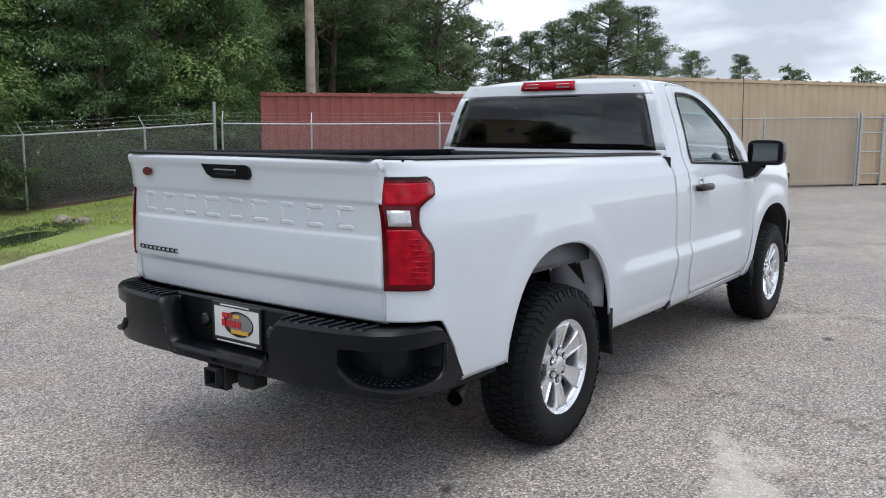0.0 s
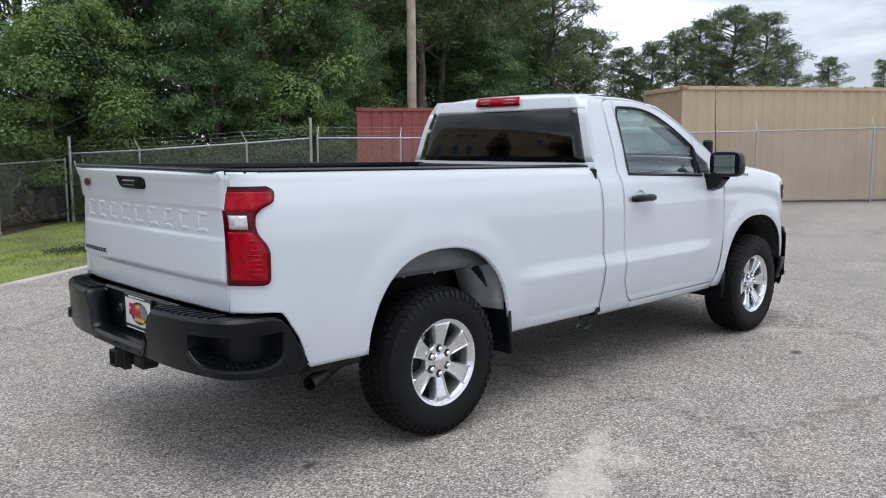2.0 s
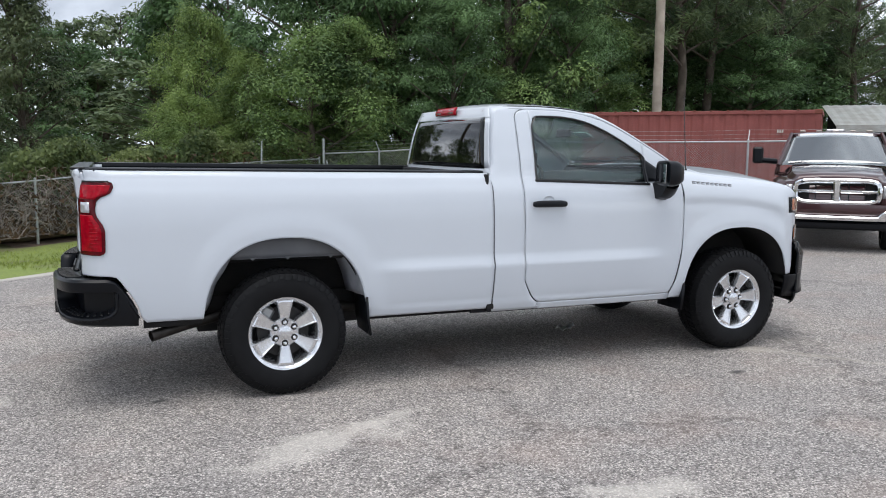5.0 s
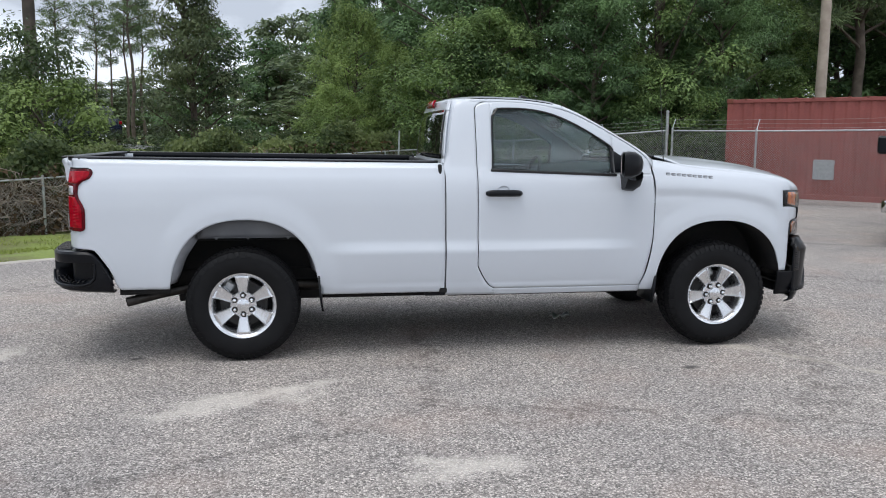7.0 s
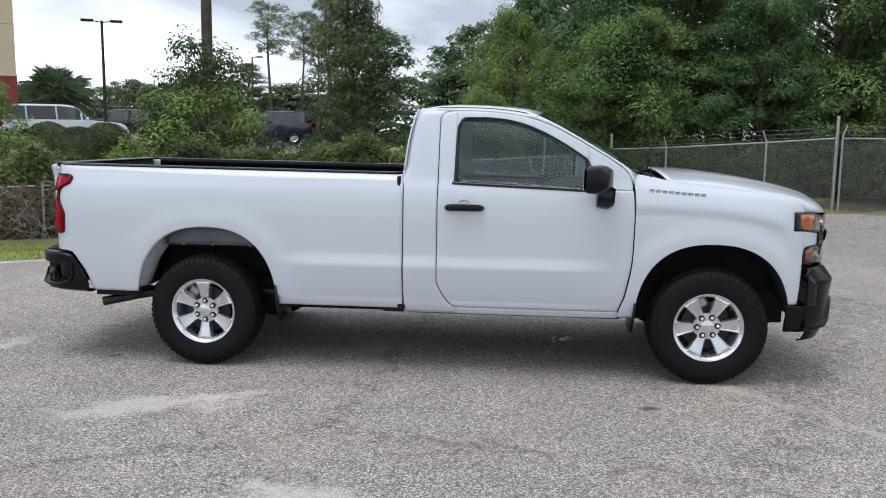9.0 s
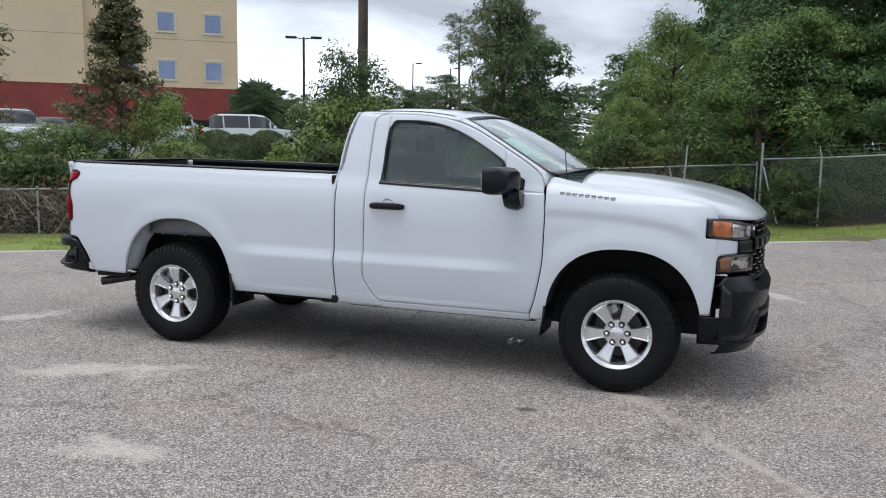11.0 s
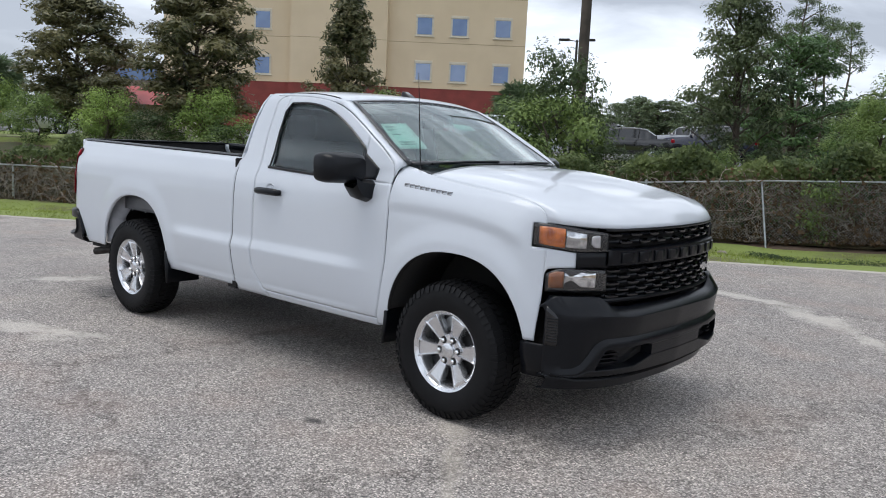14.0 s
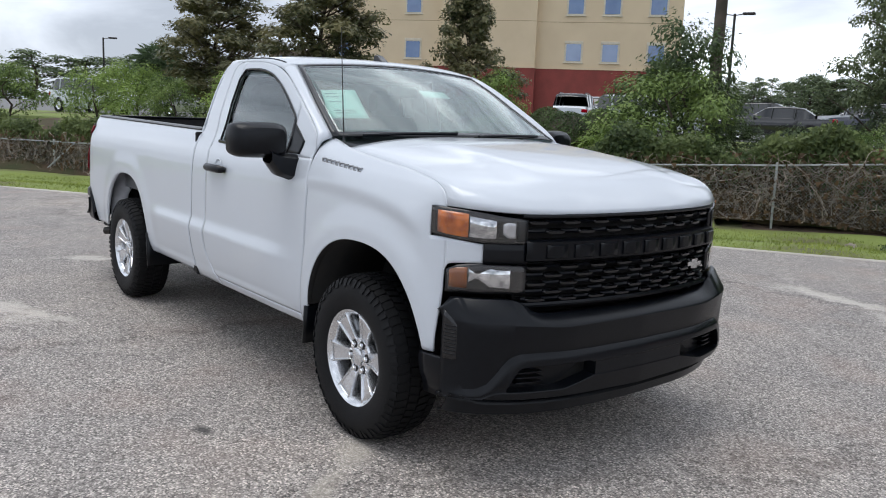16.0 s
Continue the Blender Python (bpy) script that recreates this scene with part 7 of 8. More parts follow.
# dry vines and leaves on the old fence
DRY = material("dry_vine_stems", (0.45, 0.39, 0.335), 0.95, 0, (0.21, 0.165, 0.13), 6)
LITTER = leaf_material("dry_leaves", (0.05, 0.035, 0.022), (0.20, 0.13, 0.075), 0.9)
vr = random.Random(9)
stems = Shell()
leaf_c, leaf_n, leaf_s, dry_c, dry_n, dry_s = [], [], [], [], [], []
nrng = np.random.default_rng(3)
for i in range(len(FC) - 1):
    (x0, y0), (x1, y1) = FC[i], FC[i + 1]
    L = math.hypot(x1 - x0, y1 - y0)
    ux, uy = (x1 - x0) / L, (y1 - y0) / L
    nx, ny = -uy, ux
    if nx * EDGE_N.x + ny * EDGE_N.y < 0:
        nx, ny = -nx, -ny
    full = 0.12 if i == 0 else 1.0
    bare = sstep(-(x0 + x1) / 2, 8.0, 13.0)
    for k in range(int(L * (105 + 25 * bare) * full)):
        t = vr.random()
        base, rail = FC_B[i] + (FC_B[i + 1] - FC_B[i]) * t, FC_R[i] + (FC_R[i + 1] - FC_R[i]) * t
        px, py = x0 + ux * L * t, y0 + uy * L * t
        o = (-0.10 if i > 1 else 0.08) + 0.5 * vr.random()
        z = base + (rail - base) * vr.random() * 1.05
        ang, ln, drop, curl = vr.uniform(-2.2, 2.2), vr.uniform(0.3, 1.3), vr.uniform(-0.6, 0.8), vr.uniform(0.03, 0.12)
        pts = []
        for q in range(7):
            w = q / 6 - 0.5
            along_w = ln * w * math.cos(ang) + curl * math.sin(7 * w + k)
            off = o + 0.10 * math.sin(4 * w + k)
            pts.append((px + nx * off + ux * along_w, py + ny * off + uy * along_w, max(base + 0.02, min(rail + 0.28, z + ln * w * math.sin(ang) * 0.8 - drop * w * w + curl * math.cos(6 * w + 2 * k)))))
        stems.tube(pts, vr.choice((0.003, 0.004, 0.005, 0.008)), 4, caps=False)
    m = int(L * 2000 * full)
    tt = nrng.random(m)
    zz = nrng.random(m)
    rail = FC_R[i] + (FC_R[i + 1] - FC_R[i]) * tt
    run = i * 3.1 + tt * L
    hump = 0.22 * np.sin(run * 1.7) + 0.16 * np.sin(run * 4.1 + 1)
    drape = np.clip(0.9 * np.sin(run * 0.83 + 1.9) + 0.5 * np.sin(run * 2.3), 0, 1) * (1 - bare) * (0.55 if i > 2 else 0)
    z = rail + 0.03 - 0.62 * drape * nrng.random(m) + (0.45 + hump) * zz ** 0.8 + 0.05 * nrng.normal(size=m)
    o = 0.03 - 0.20 * drape + 0.75 * nrng.random(m) * (1 - 0.3 * zz)
    leaf_c.append(np.stack([x0 + ux * L * tt + nx * o, y0 + uy * L * tt + ny * o, z], 1))
    leaf_n.append(nrng.normal(size=(m, 3)) * 0.6 + np.array((-nx, -ny, 0.6)))
    leaf_s.append(0.045 + 0.06 * nrng.random(m))
    m2 = int(L * 650 * full)
    tt = nrng.random(m2)
    base = FC_B[i] + (FC_B[i + 1] - FC_B[i]) * tt
    rail = FC_R[i] + (FC_R[i + 1] - FC_R[i]) * tt
    z = base + 0.02 + (rail - base) * 1.2 * nrng.random(m2) ** 1.7
    o = -0.12 + 0.75 * nrng.random(m2)
    dry_c.append(np.stack([x0 + ux * L * tt + nx * o, y0 + uy * L * tt + ny * o, z], 1))
    dry_n.append(nrng.normal(size=(m2, 3)))
    dry_s.append(0.05 + 0.07 * nrng.random(m2))
tagged(part("dry_vines", stems, DRY, None, smooth=60), "tangle of dry brown vine stems on the fence", "vines", kind="stuff")
for nm, c, nn, sz, mt, lb in (("vine_leaves", leaf_c, leaf_n, leaf_s, LEAF_VINE, "green climbing vine leaves along the fence top"), ("leaf_litter", dry_c, dry_n, dry_s, LITTER, "dry brown leaves caught in the fence")):
    me = leaf_mesh(nm, np.concatenate(c), np.concatenate(nn), np.concatenate(sz) * 1.25, 0.8, nrng)
    me.materials.append(mt)
    tagged(new(nm, me), lb, "leaves", kind="stuff")
# dark bank behind the fence, closing the view under the shrubs
bank = Shell()
rows = []
for s0 in span(-35, 24, 60):
    rows.append([(*along(s0, d), z + 0.12 * noise.noise(Vector((s0 * 0.7, d, 1)))) for d, z in ((6.9, -0.66), (7.6, -0.1), (8.4, 0.45), (9.4, 0.75), (11.0, 0.88), (12.0, 0.84))] if s0 < 10 else [(*along(s0, d), z * (1 - sstep(s0, 10, 16)) - 0.42 * sstep(s0, 10, 16) + 0.12 * noise.noise(Vector((s0 * 0.7, d, 1)))) for d, z in ((7.2, -0.42), (7.6, 0.0), (8.4, 0.45), (9.4, 0.75), (11.0, 0.90), (12.0, 0.90))])
tagged(part("bank", bank.grid(rows), material("leaf_mulch", (0.085, 0.055, 0.035), 0.95, 0, (0.045, 0.055, 0.02), 1.2, 0.6, 30, speck=0.5), None, thick=0.05), "mulched bank up to the raised parking row", "bank", kind="structure")
def lot_z(x, y):
    return 0.86 + 0.10 * float(np.clip((beyond(x, y) - 11.6) / 14, 0, 1)) + 0.5 * sstep(beyond(x, y), 20, 50)


UPPER = material("upper_asphalt", (0.20, 0.20, 0.20), 0.9, 0, (0.15, 0.15, 0.15), 1.0, 0.3, 60)
up = Shell().grid([[(*along(s0, d), lot_z(*along(s0, d))) for d in (11.6, 14, 18, 22, 25.6, 30, 34, 38, 42, 46, 50, 120)] for s0 in (-90, -30, 0, 12, 20)])
tagged(part("parking_lot", up, UPPER, None, thick=0.1), "raised grey parking lot by the hotel", "parking lot", kind="structure")

# bare mulch under the trees behind the fence
def mulch_front(s0):
    """How far beyond the edge of the asphalt the leaf litter begins."""
    return max(0.3, min(6.3, 6.3 - 2.2 * (s0 - 21.3)))


mulch = Shell().grid([[(*along(s0, d), ground_z(*along(s0, d)) + (0.02 if d > mulch_front(s0) + 0.6 else -0.06) + 0.02 * noise.noise(Vector((s0, d, 3)))) for d in [mulch_front(s0) + 0.5 * noise.noise(Vector((s0 * 0.8, 0, 2)))] + span(mulch_front(s0) + 0.7, 14, 16)] for s0 in span(12.6, 40, 60)])
tagged(part("mulch", mulch, material("brown_leaf_litter", (0.115, 0.075, 0.05), 0.95, 0, (0.05, 0.035, 0.024), 2.5, 0.7, 40, speck=0.6), None), "brown leaf litter under the trees", "leaf litter", kind="structure")

# grass blades on the strip
GRASS = leaf_material("grass_blades", (0.14, 0.185, 0.036), (0.36, 0.42, 0.10), 0.7)
m = 68000
sg = nrng.uniform(-24, 23, m)
dg = 0.12 + 6.2 * nrng.random(m) ** 1.15
xg = EDGE_P.x + EDGE_D.x * sg + EDGE_N.x * dg
yg = EDGE_P.y + EDGE_D.y * sg + EDGE_N.y * dg
keep = np.array([noise.noise(Vector((x * 0.5, y * 0.5, 5))) > -0.28 and not (ground_z(x, y) < -0.27 and beyond(x, y) < 3.2) for x, y in zip(xg, yg)]) & (dg < np.clip(6.3 - 2.2 * (sg - 21.3), 0.2, 6.4))
xg, yg = xg[keep], yg[keep]
zg = np.array([ground_z(x, y) + 0.05 * noise.noise(Vector((x * 0.6, y * 0.6, 0))) * (1 if beyond(x, y) > 0.8 else 0) for x, y in zip(xg, yg)])
hg = 0.02 + 0.04 * nrng.random(len(xg))
aa = nrng.random(len(xg)) * 6.283
lx, ly = 0.04 * nrng.normal(size=len(xg)), 0.04 * nrng.normal(size=len(xg))
wv = 0.006 + 0.005 * nrng.random(len(xg))
co = np.stack([np.stack([xg - wv * np.cos(aa), yg - wv * np.sin(aa), zg - 0.01], 1), np.stack([xg + wv * np.cos(aa), yg + wv * np.sin(aa), zg - 0.01], 1), np.stack([xg + lx, yg + ly, zg + hg], 1)], 1).reshape(-1, 3)
me = bpy.data.meshes.new("grass")
n3 = len(xg)
me.vertices.add(3 * n3)
me.vertices.foreach_set("co", co.ravel())
me.loops.add(3 * n3)
me.loops.foreach_set("vertex_index", np.arange(3 * n3, dtype=np.int32))
me.polygons.add(n3)
me.polygons.foreach_set("loop_start", np.arange(0, 3 * n3, 3, dtype=np.int32))
me.polygons.foreach_set("loop_total", np.full(n3, 3, dtype=np.int32))
me.update()
me.materials.append(GRASS)
tagged(new("grass", me), "short bright green grass on the verge", "grass", kind="stuff")


# ---- shipping containers ----
def container(name, a, direction, length, width, height, base, mat, dark, label, ridge=0.28, flat_end=0.0):
    """A box container: its long front face starts at a and runs along direction; it lies behind that face."""
    ang = math.degrees(math.atan2(direction[1], direction[0]))
    t = thing(name, label, "container", at=pose(a[0], a[1], base, 0, 0, ang))
    # corrugated walls
    def wall(L, put, z0, z1):
        rows, x, k = [], 0.16, 0
        xs = [(0.0, 0.0), (0.15, 0.0)]
        while x < L - 0.3:
            xs += [(x, 0.0), (x + ridge * 0.36, 0.0), (x + ridge * 0.56, 0.026), (x + ridge * 0.80, 0.026)]
            x += ridge
        xs += [(L - 0.15, 0.0), (L, 0.0)]
        return Shell().grid([[put(x, d, z) for x, d in xs] for z in (z0, z1)])
    part("side_wall", wall(length, lambda x, d, z: (x, d + 0.012, z), 0.16, height - 0.10), mat, t, "corrugated steel side", smooth=0, thick=0.004)
    part("side_wall", wall(length, lambda x, d, z: (x, width - d - 0.012, z), 0.16, height - 0.10), mat, t, smooth=0, thick=0.004)
    part("end_wall", wall(width, lambda x, d, z: (d + 0.012, x, z), 0.16, height - 0.10), mat, t, smooth=0, thick=0.004)
    part("end_wall", wall(width, lambda x, d, z: (length - d - 0.012, x, z), 0.16, height - 0.10), mat, t, smooth=0, thick=0.004)
    for y in (0, width):
        part("bottom_rail", Shell().box((0.1, y - 0.02, 0.03), (length - 0.1, y + 0.05 if y == 0 else y + 0.02, 0.17), 0.008), mat, t)
        part("top_rail", Shell().box((0.1, y - 0.02, height - 0.11), (length - 0.1, y + 0.05 if y == 0 else y + 0.02, height - 0.02), 0.008), mat, t)
    for x in (0, length):
        part("end_rail", Shell().box((x - 0.03, 0.1, height - 0.12), (x + 0.03, width - 0.1, height - 0.01), 0.008), mat, t)
        part("end_rail", Shell().box((x - 0.03, 0.1, 0.03), (x + 0.03, width - 0.1, 0.17), 0.008), mat, t)
        for y in (0, width):
            sx, sy = (1 if x == 0 else -1), (1 if y == 0 else -1)
            part("corner_post", Shell().box((x - 0.005 * sx, y - 0.005 * sy, 0.1), (x + 0.13 * sx, y + 0.13 * sy, height - 0.1), 0.01), mat, t)
            for z in (0, height - 0.118):
                part("corner_casting", Shell().box((x - 0.02 * sx, y - 0.025 * sy, z), (x + 0.16 * sx, y + 0.14 * sy, z + 0.118), 0.012), dark, t)
    part("roof", Shell().grid([[(x, y, height - 0.02 + (0.012 if int(x / 0.3) % 2 else 0)) for y in (0.0, width)] for x in span(0, length, 42)]), mat, t, smooth=0, thick=0.01)
    k = 0.45
    while k < length - 0.3:
        part("roof_bow_end", Shell().box((k, -0.03, height - 0.04), (k + 0.06, 0.04, height + 0.004), 0.005), dark, t)
        k += 0.42
    return t


RED_PAINT = material("faded_red_container_paint", (0.285, 0.078, 0.066), 0.6, 0, (0.225, 0.060, 0.050), 1.6, 0.1, 40, speck=0.25)
RED_RUST = material("rusty_red_steel", (0.22, 0.06, 0.04), 0.8, 0, (0.12, 0.05, 0.03), 8, 0.2, 60)
BEIGE = material("beige_container_paint", (0.50, 0.39, 0.265), 0.6, 0, (0.45, 0.345, 0.23), 1.1, 0.08, 40, speck=0.15)
BEIGE_DARK = material("worn_beige_steel", (0.36, 0.27, 0.17), 0.75, 0, (0.24, 0.17, 0.10), 8, 0.2, 60)
red_c = container("shipping_container", (11.33, 14.28), (0.683, -0.73), 6.06, 2.44, 2.60, -0.04, RED_PAINT, RED_RUST, "faded red steel shipping container behind the fence")
for p in range(3):
    part("number_bar", Shell().box((5.05 + 0.055 * p, -0.006, 2.02), (5.09 + 0.055 * p, 0.012, 2.10), 0), material("container_white", (0.6, 0.55, 0.5), 0.7), red_c)
for p in range(4):
    part("number_bar", Shell().box((5.62, -0.006, 1.95 - 0.12 * p), (5.68, 0.012, 2.03 - 0.12 * p), 0), PAPER, red_c)
part("data_plate", Shell().box((2.25, -0.008, 0.55), (2.75, 0.014, 1.05), 0.004), STEEL, red_c, "pale metal plate")
container("shipping_container", (16.1, 7.1), (0.825, -0.566), 12.19, 2.44, 2.98, 0.02, BEIGE, BEIGE_DARK, "long beige steel shipping container behind the fence", 0.30)
container("shipping_container", (26.3, 0.05), (0.86, -0.51), 12.19, 2.44, 2.92, 0.02, BEIGE, BEIGE_DARK, "long beige steel shipping container behind the fence", 0.30)
# low shed between the containers
shed = thing("shed", "low open shed with a pale ribbed metal roof", "shed", at=pose(22.5, 15.5, 0, 0, 0, -40))
SHED_ROOF = material("pale_metal_roof", (0.45, 0.46, 0.44), 0.5, 0.3, (0.36, 0.35, 0.32), 2.0, speck=0.3)
part("roof", Shell().grid([[(x, y, z + (0.02 if k % 2 else 0)) for y, z in ((-0.4, 2.35), (4.2, 3.25))] for k, x in enumerate(span(-0.4, 9.4, 60))]), SHED_ROOF, shed, smooth=0, thick=0.02)
part("fascia", Shell().box((-0.4, -0.45, 2.15), (9.4, -0.40, 2.40), 0.01), SHED_ROOF, shed)
for x in (0, 3, 6, 9):
    part("shed_post", Shell().box((x - 0.06, -0.06, -0.05), (x + 0.06, 0.06, 2.35), 0.01), WOOD_POLE, shed)
part("back_wall", Shell().box((-0.2, 3.9, -0.05), (9.2, 4.0, 3.1), 0.01), DARK, shed)

# ---- poles and lamps ----
p = thing("utility_pole", "weathered round wooden utility pole", "pole", "utility poles", at=pose(15.53, 16.73, -0.3))
part("pole_shaft", Shell().tube([(0, 0, -0.1), (0.02, 0, 5), (0, 0, 12.5)], [0.17, 0.15, 0.12], 14), WOOD_POLE, p)
p = thing("utility_pole", "dark wooden utility pole among shrubs", "pole", "utility poles", at=pose(-6.95, 16.83, 0.3))
part("pole_shaft", Shell().tube([(0, 0, -0.4), (0.02, 0, 5), (0, 0, 12)], [0.17, 0.15, 0.12], 14), material("dark_pole_wood", (0.10, 0.08, 0.065), 0.9, 0, (0.06, 0.05, 0.04), 3, 0.4, 30), p)
LAMP_METAL = material("dark_bronze_metal", (0.035, 0.032, 0.030), 0.5, 0.4)


def lot_lamp(x, y, z, h, arms, turn, mat, label):
    t = thing("street_lamp", label, "street lamp", "parking lot lamps", at=pose(x, y, z, 0, 0, turn))
    part("pole", Shell().tube([(0, 0, -0.1), (0, 0, h)], [0.11, 0.07], 10), mat, t)
    for sg in arms:
        part("arm", Shell().tube([(0, 0, h - 0.1), (sg * 0.5, 0, h - 0.03)], 0.03, 6), mat, t)
        part("lamp_head", Shell().box((sg * 0.45, -0.16, h - 0.08), (sg * 1.15, 0.16, h + 0.06), 0.03), mat, t)
    return t


lot_lamp(-23.05, 41.4, 0.9, 7.3, (1, -1), 25, LAMP_METAL, "dark twin-headed parking lot lamp")
lot_lamp(-36, 91, 0.9, 10.5, (1,), 0, LAMP_METAL, "dark single-headed parking lot lamp")
lot_lamp(-27, 80, 0.9, 8.8, (1,), 0, LAMP_METAL, "dark single-headed parking lot lamp")
lot_lamp(-70.3, 18.5, 0.9, 6.2, (1,), 60, LAMP_METAL, "dark single-headed parking lot lamp")
lot_lamp(43.0, 35.0, -0.2, 6.8, (1,), 60, STEEL, "grey steel street lamp before the trees")

# ---- hotel ----
STUCCO = material("tan_stucco", (0.66, 0.535, 0.365), 0.85, 0, (0.61, 0.49, 0.33), 0.4, 0.1, 8)
BRICK = material("dark_red_brick", (0.26, 0.055, 0.045), 0.85, 0, (0.20, 0.045, 0.036), 0.8, 0.15, 10, speck=0.2)
TRIM = material("pale_window_trim", (0.66, 0.60, 0.48), 0.7)
PANE = material("blue_reflecting_pane", (0.09, 0.16, 0.32), 0.06, 0.0, (0.13, 0.22, 0.40), 0.6, spec=1.0)
hdir = Vector((0.78, 0.626)).normalized()
hotel = thing("hotel", "tan stucco hotel with dark red brick ground floor", "building", at=pose(-39.4, 58.2, 0.9, 0, 0, math.degrees(math.atan2(hdir.y, hdir.x))))
# local x runs along the front to the corner at 0; the front faces -y
SECTIONS = ((-12.6, 0.0, 0.0), (-21.5, -12.6, -0.7), (-33.5, -21.5, 0.0))
FLOOR_Z = (5.90, 10.0, 14.1)
for x0, x1, y0 in SECTIONS:
    part("wall", Shell().box((x0, y0, 5.2), (x1, 18, 19.0)), STUCCO, hotel, "tan stucco wall")
    part("base_wall", Shell().box((x0 - (0.04 if y0 < 0 else 0), y0 - 0.10, -0.5), (x1 + 0.04, 17.9, 5.2)), BRICK, hotel, "dark red brick base")
    part("ledge", Shell().box((x0, y0 - 0.14, 5.2), (x1 + 0.08, y0 + 0.1, 5.34)), STUCCO, hotel)
    for z in (9.3, 13.4, 17.4):
        part("joint", Shell().box((x0, y0 - 0.012, z), (x1, y0 + 0.02, z + 0.05)), material("stucco_joint", (0.40, 0.31, 0.19), 0.9), hotel)
    part("cornice", Shell().box((x0 - 0.1, y0 - 0.4, 18.6), (x1 + 0.4, 18.2, 19.4), 0.1), STUCCO, hotel)
for xc in (-2.1, -6.05, -9.25, -24.2, -31.0):
    for z in FLOOR_Z:
        w = part("window", Shell().box((xc - 0.82, -0.05, z - 0.10), (xc + 0.82, 0.06, z + 1.78), 0.02), TRIM, hotel, "window with pale trim")
        part("pane", Shell().box((xc - 0.66, -0.075, z + 0.05), (xc + 0.66, -0.03, z + 1.52)), PANE, w)
        part("sill", Shell().box((xc - 0.9, -0.12, z - 0.16), (xc + 0.9, 0.02, z - 0.06), 0.02), TRIM, w)
        part("lintel", Shell().box((xc - 0.82, -0.09, z + 1.55), (xc + 0.82, -0.02, z + 1.80), 0.02), TRIM, w)
for z in FLOOR_Z:
    for yc in (4, 9, 14):
        w = part("window", Shell().box((-0.05, yc - 0.8, z - 0.1), (0.05, yc + 0.8, z + 1.7), 0.02), TRIM, hotel)
        part("pane", Shell().box((0.02, yc - 0.66, z + 0.05), (0.075, yc + 0.66, z + 1.5)), PANE, w)
part("door", Shell().box((-4.2, -0.16, -0.1), (-2.0, -0.06, 2.4), 0.02), DARK, hotel, "dark service door")
# red-roofed hut and far office block
hut = thing("hut", "small pale hut with a red metal hip roof", "hut", at=pose(-23.8, 12.5, lot_z(-23.8, 12.5), 0, 0, 45))
part("wall", Shell().box((-2, -1.5, -0.1), (2, 1.5, 1.45), 0.02), material("pale_render", (0.62, 0.57, 0.50), 0.85, 0, (0.54, 0.48, 0.42), 1.5), hut)
HUT_RED = material("red_metal_roof", (0.42, 0.06, 0.055), 0.45, 0.2, (0.34, 0.05, 0.045), 1.5)
part("roof", Shell().add([(-2.4, -1.9, 1.42), (2.4, -1.9, 1.42), (2.4, 1.9, 1.42), (-2.4, 1.9, 1.42), (-1.0, 0, 2.15), (1.0, 0, 2.15)], [(0, 1, 5, 4), (1, 2, 5), (2, 3, 4, 5), (3, 0, 4), (0, 3, 2, 1)]), HUT_RED, hut, "red hip roof", smooth=0)
part("door", Shell().box((-0.9, -1.54, -0.05), (0.7, -1.49, 1.2), 0.01), TRIM, hut)
office = thing("office_block", "distant brown and grey office block", "building", at=pose(-98, 56, 0.5, 0, 0, 40))
part("wall", Shell().box((-6, -5, -1), (3, 5, 9.0)), material("brown_cladding", (0.25, 0.20, 0.16), 0.8, 0, (0.2, 0.16, 0.13), 0.5), office)
part("wing", Shell().box((3, -4, -1), (8, 5, 7.0)), material("grey_cladding", (0.40, 0.40, 0.40), 0.8, 0, (0.33, 0.33, 0.33), 0.5), office)
for z in (1.5, 4.2, 6.8):
    part("window", Shell().box((-4.5, -5.08, z), (2.0, -4.95, z + 1.4)), PANE, office)


# ---- parked cars ----
def car_wheel(parent, x, y, r, w, side):
    wh = part("wheel", Shell().lathe([(-w / 2, r * 0.62), (-w / 2, r * 0.92), (-w * 0.35, r), (w * 0.35, r), (w / 2, r * 0.92), (w / 2, r * 0.62)], 28, "y", (x, y, r)), RUBBER, parent, "black tyre")
    rim = Shell().lathe([(side * (w / 2 - 0.01), r * 0.64), (side * (w / 2 - 0.02), r * 0.58), (side * (w / 2 - 0.05), r * 0.50), (side * (w / 2 - 0.03), 0.05), (side * (w / 2 - 0.03), 0.0)], 24, "y", (x, y, r))
    part("rim", rim, ALLOY, wh)


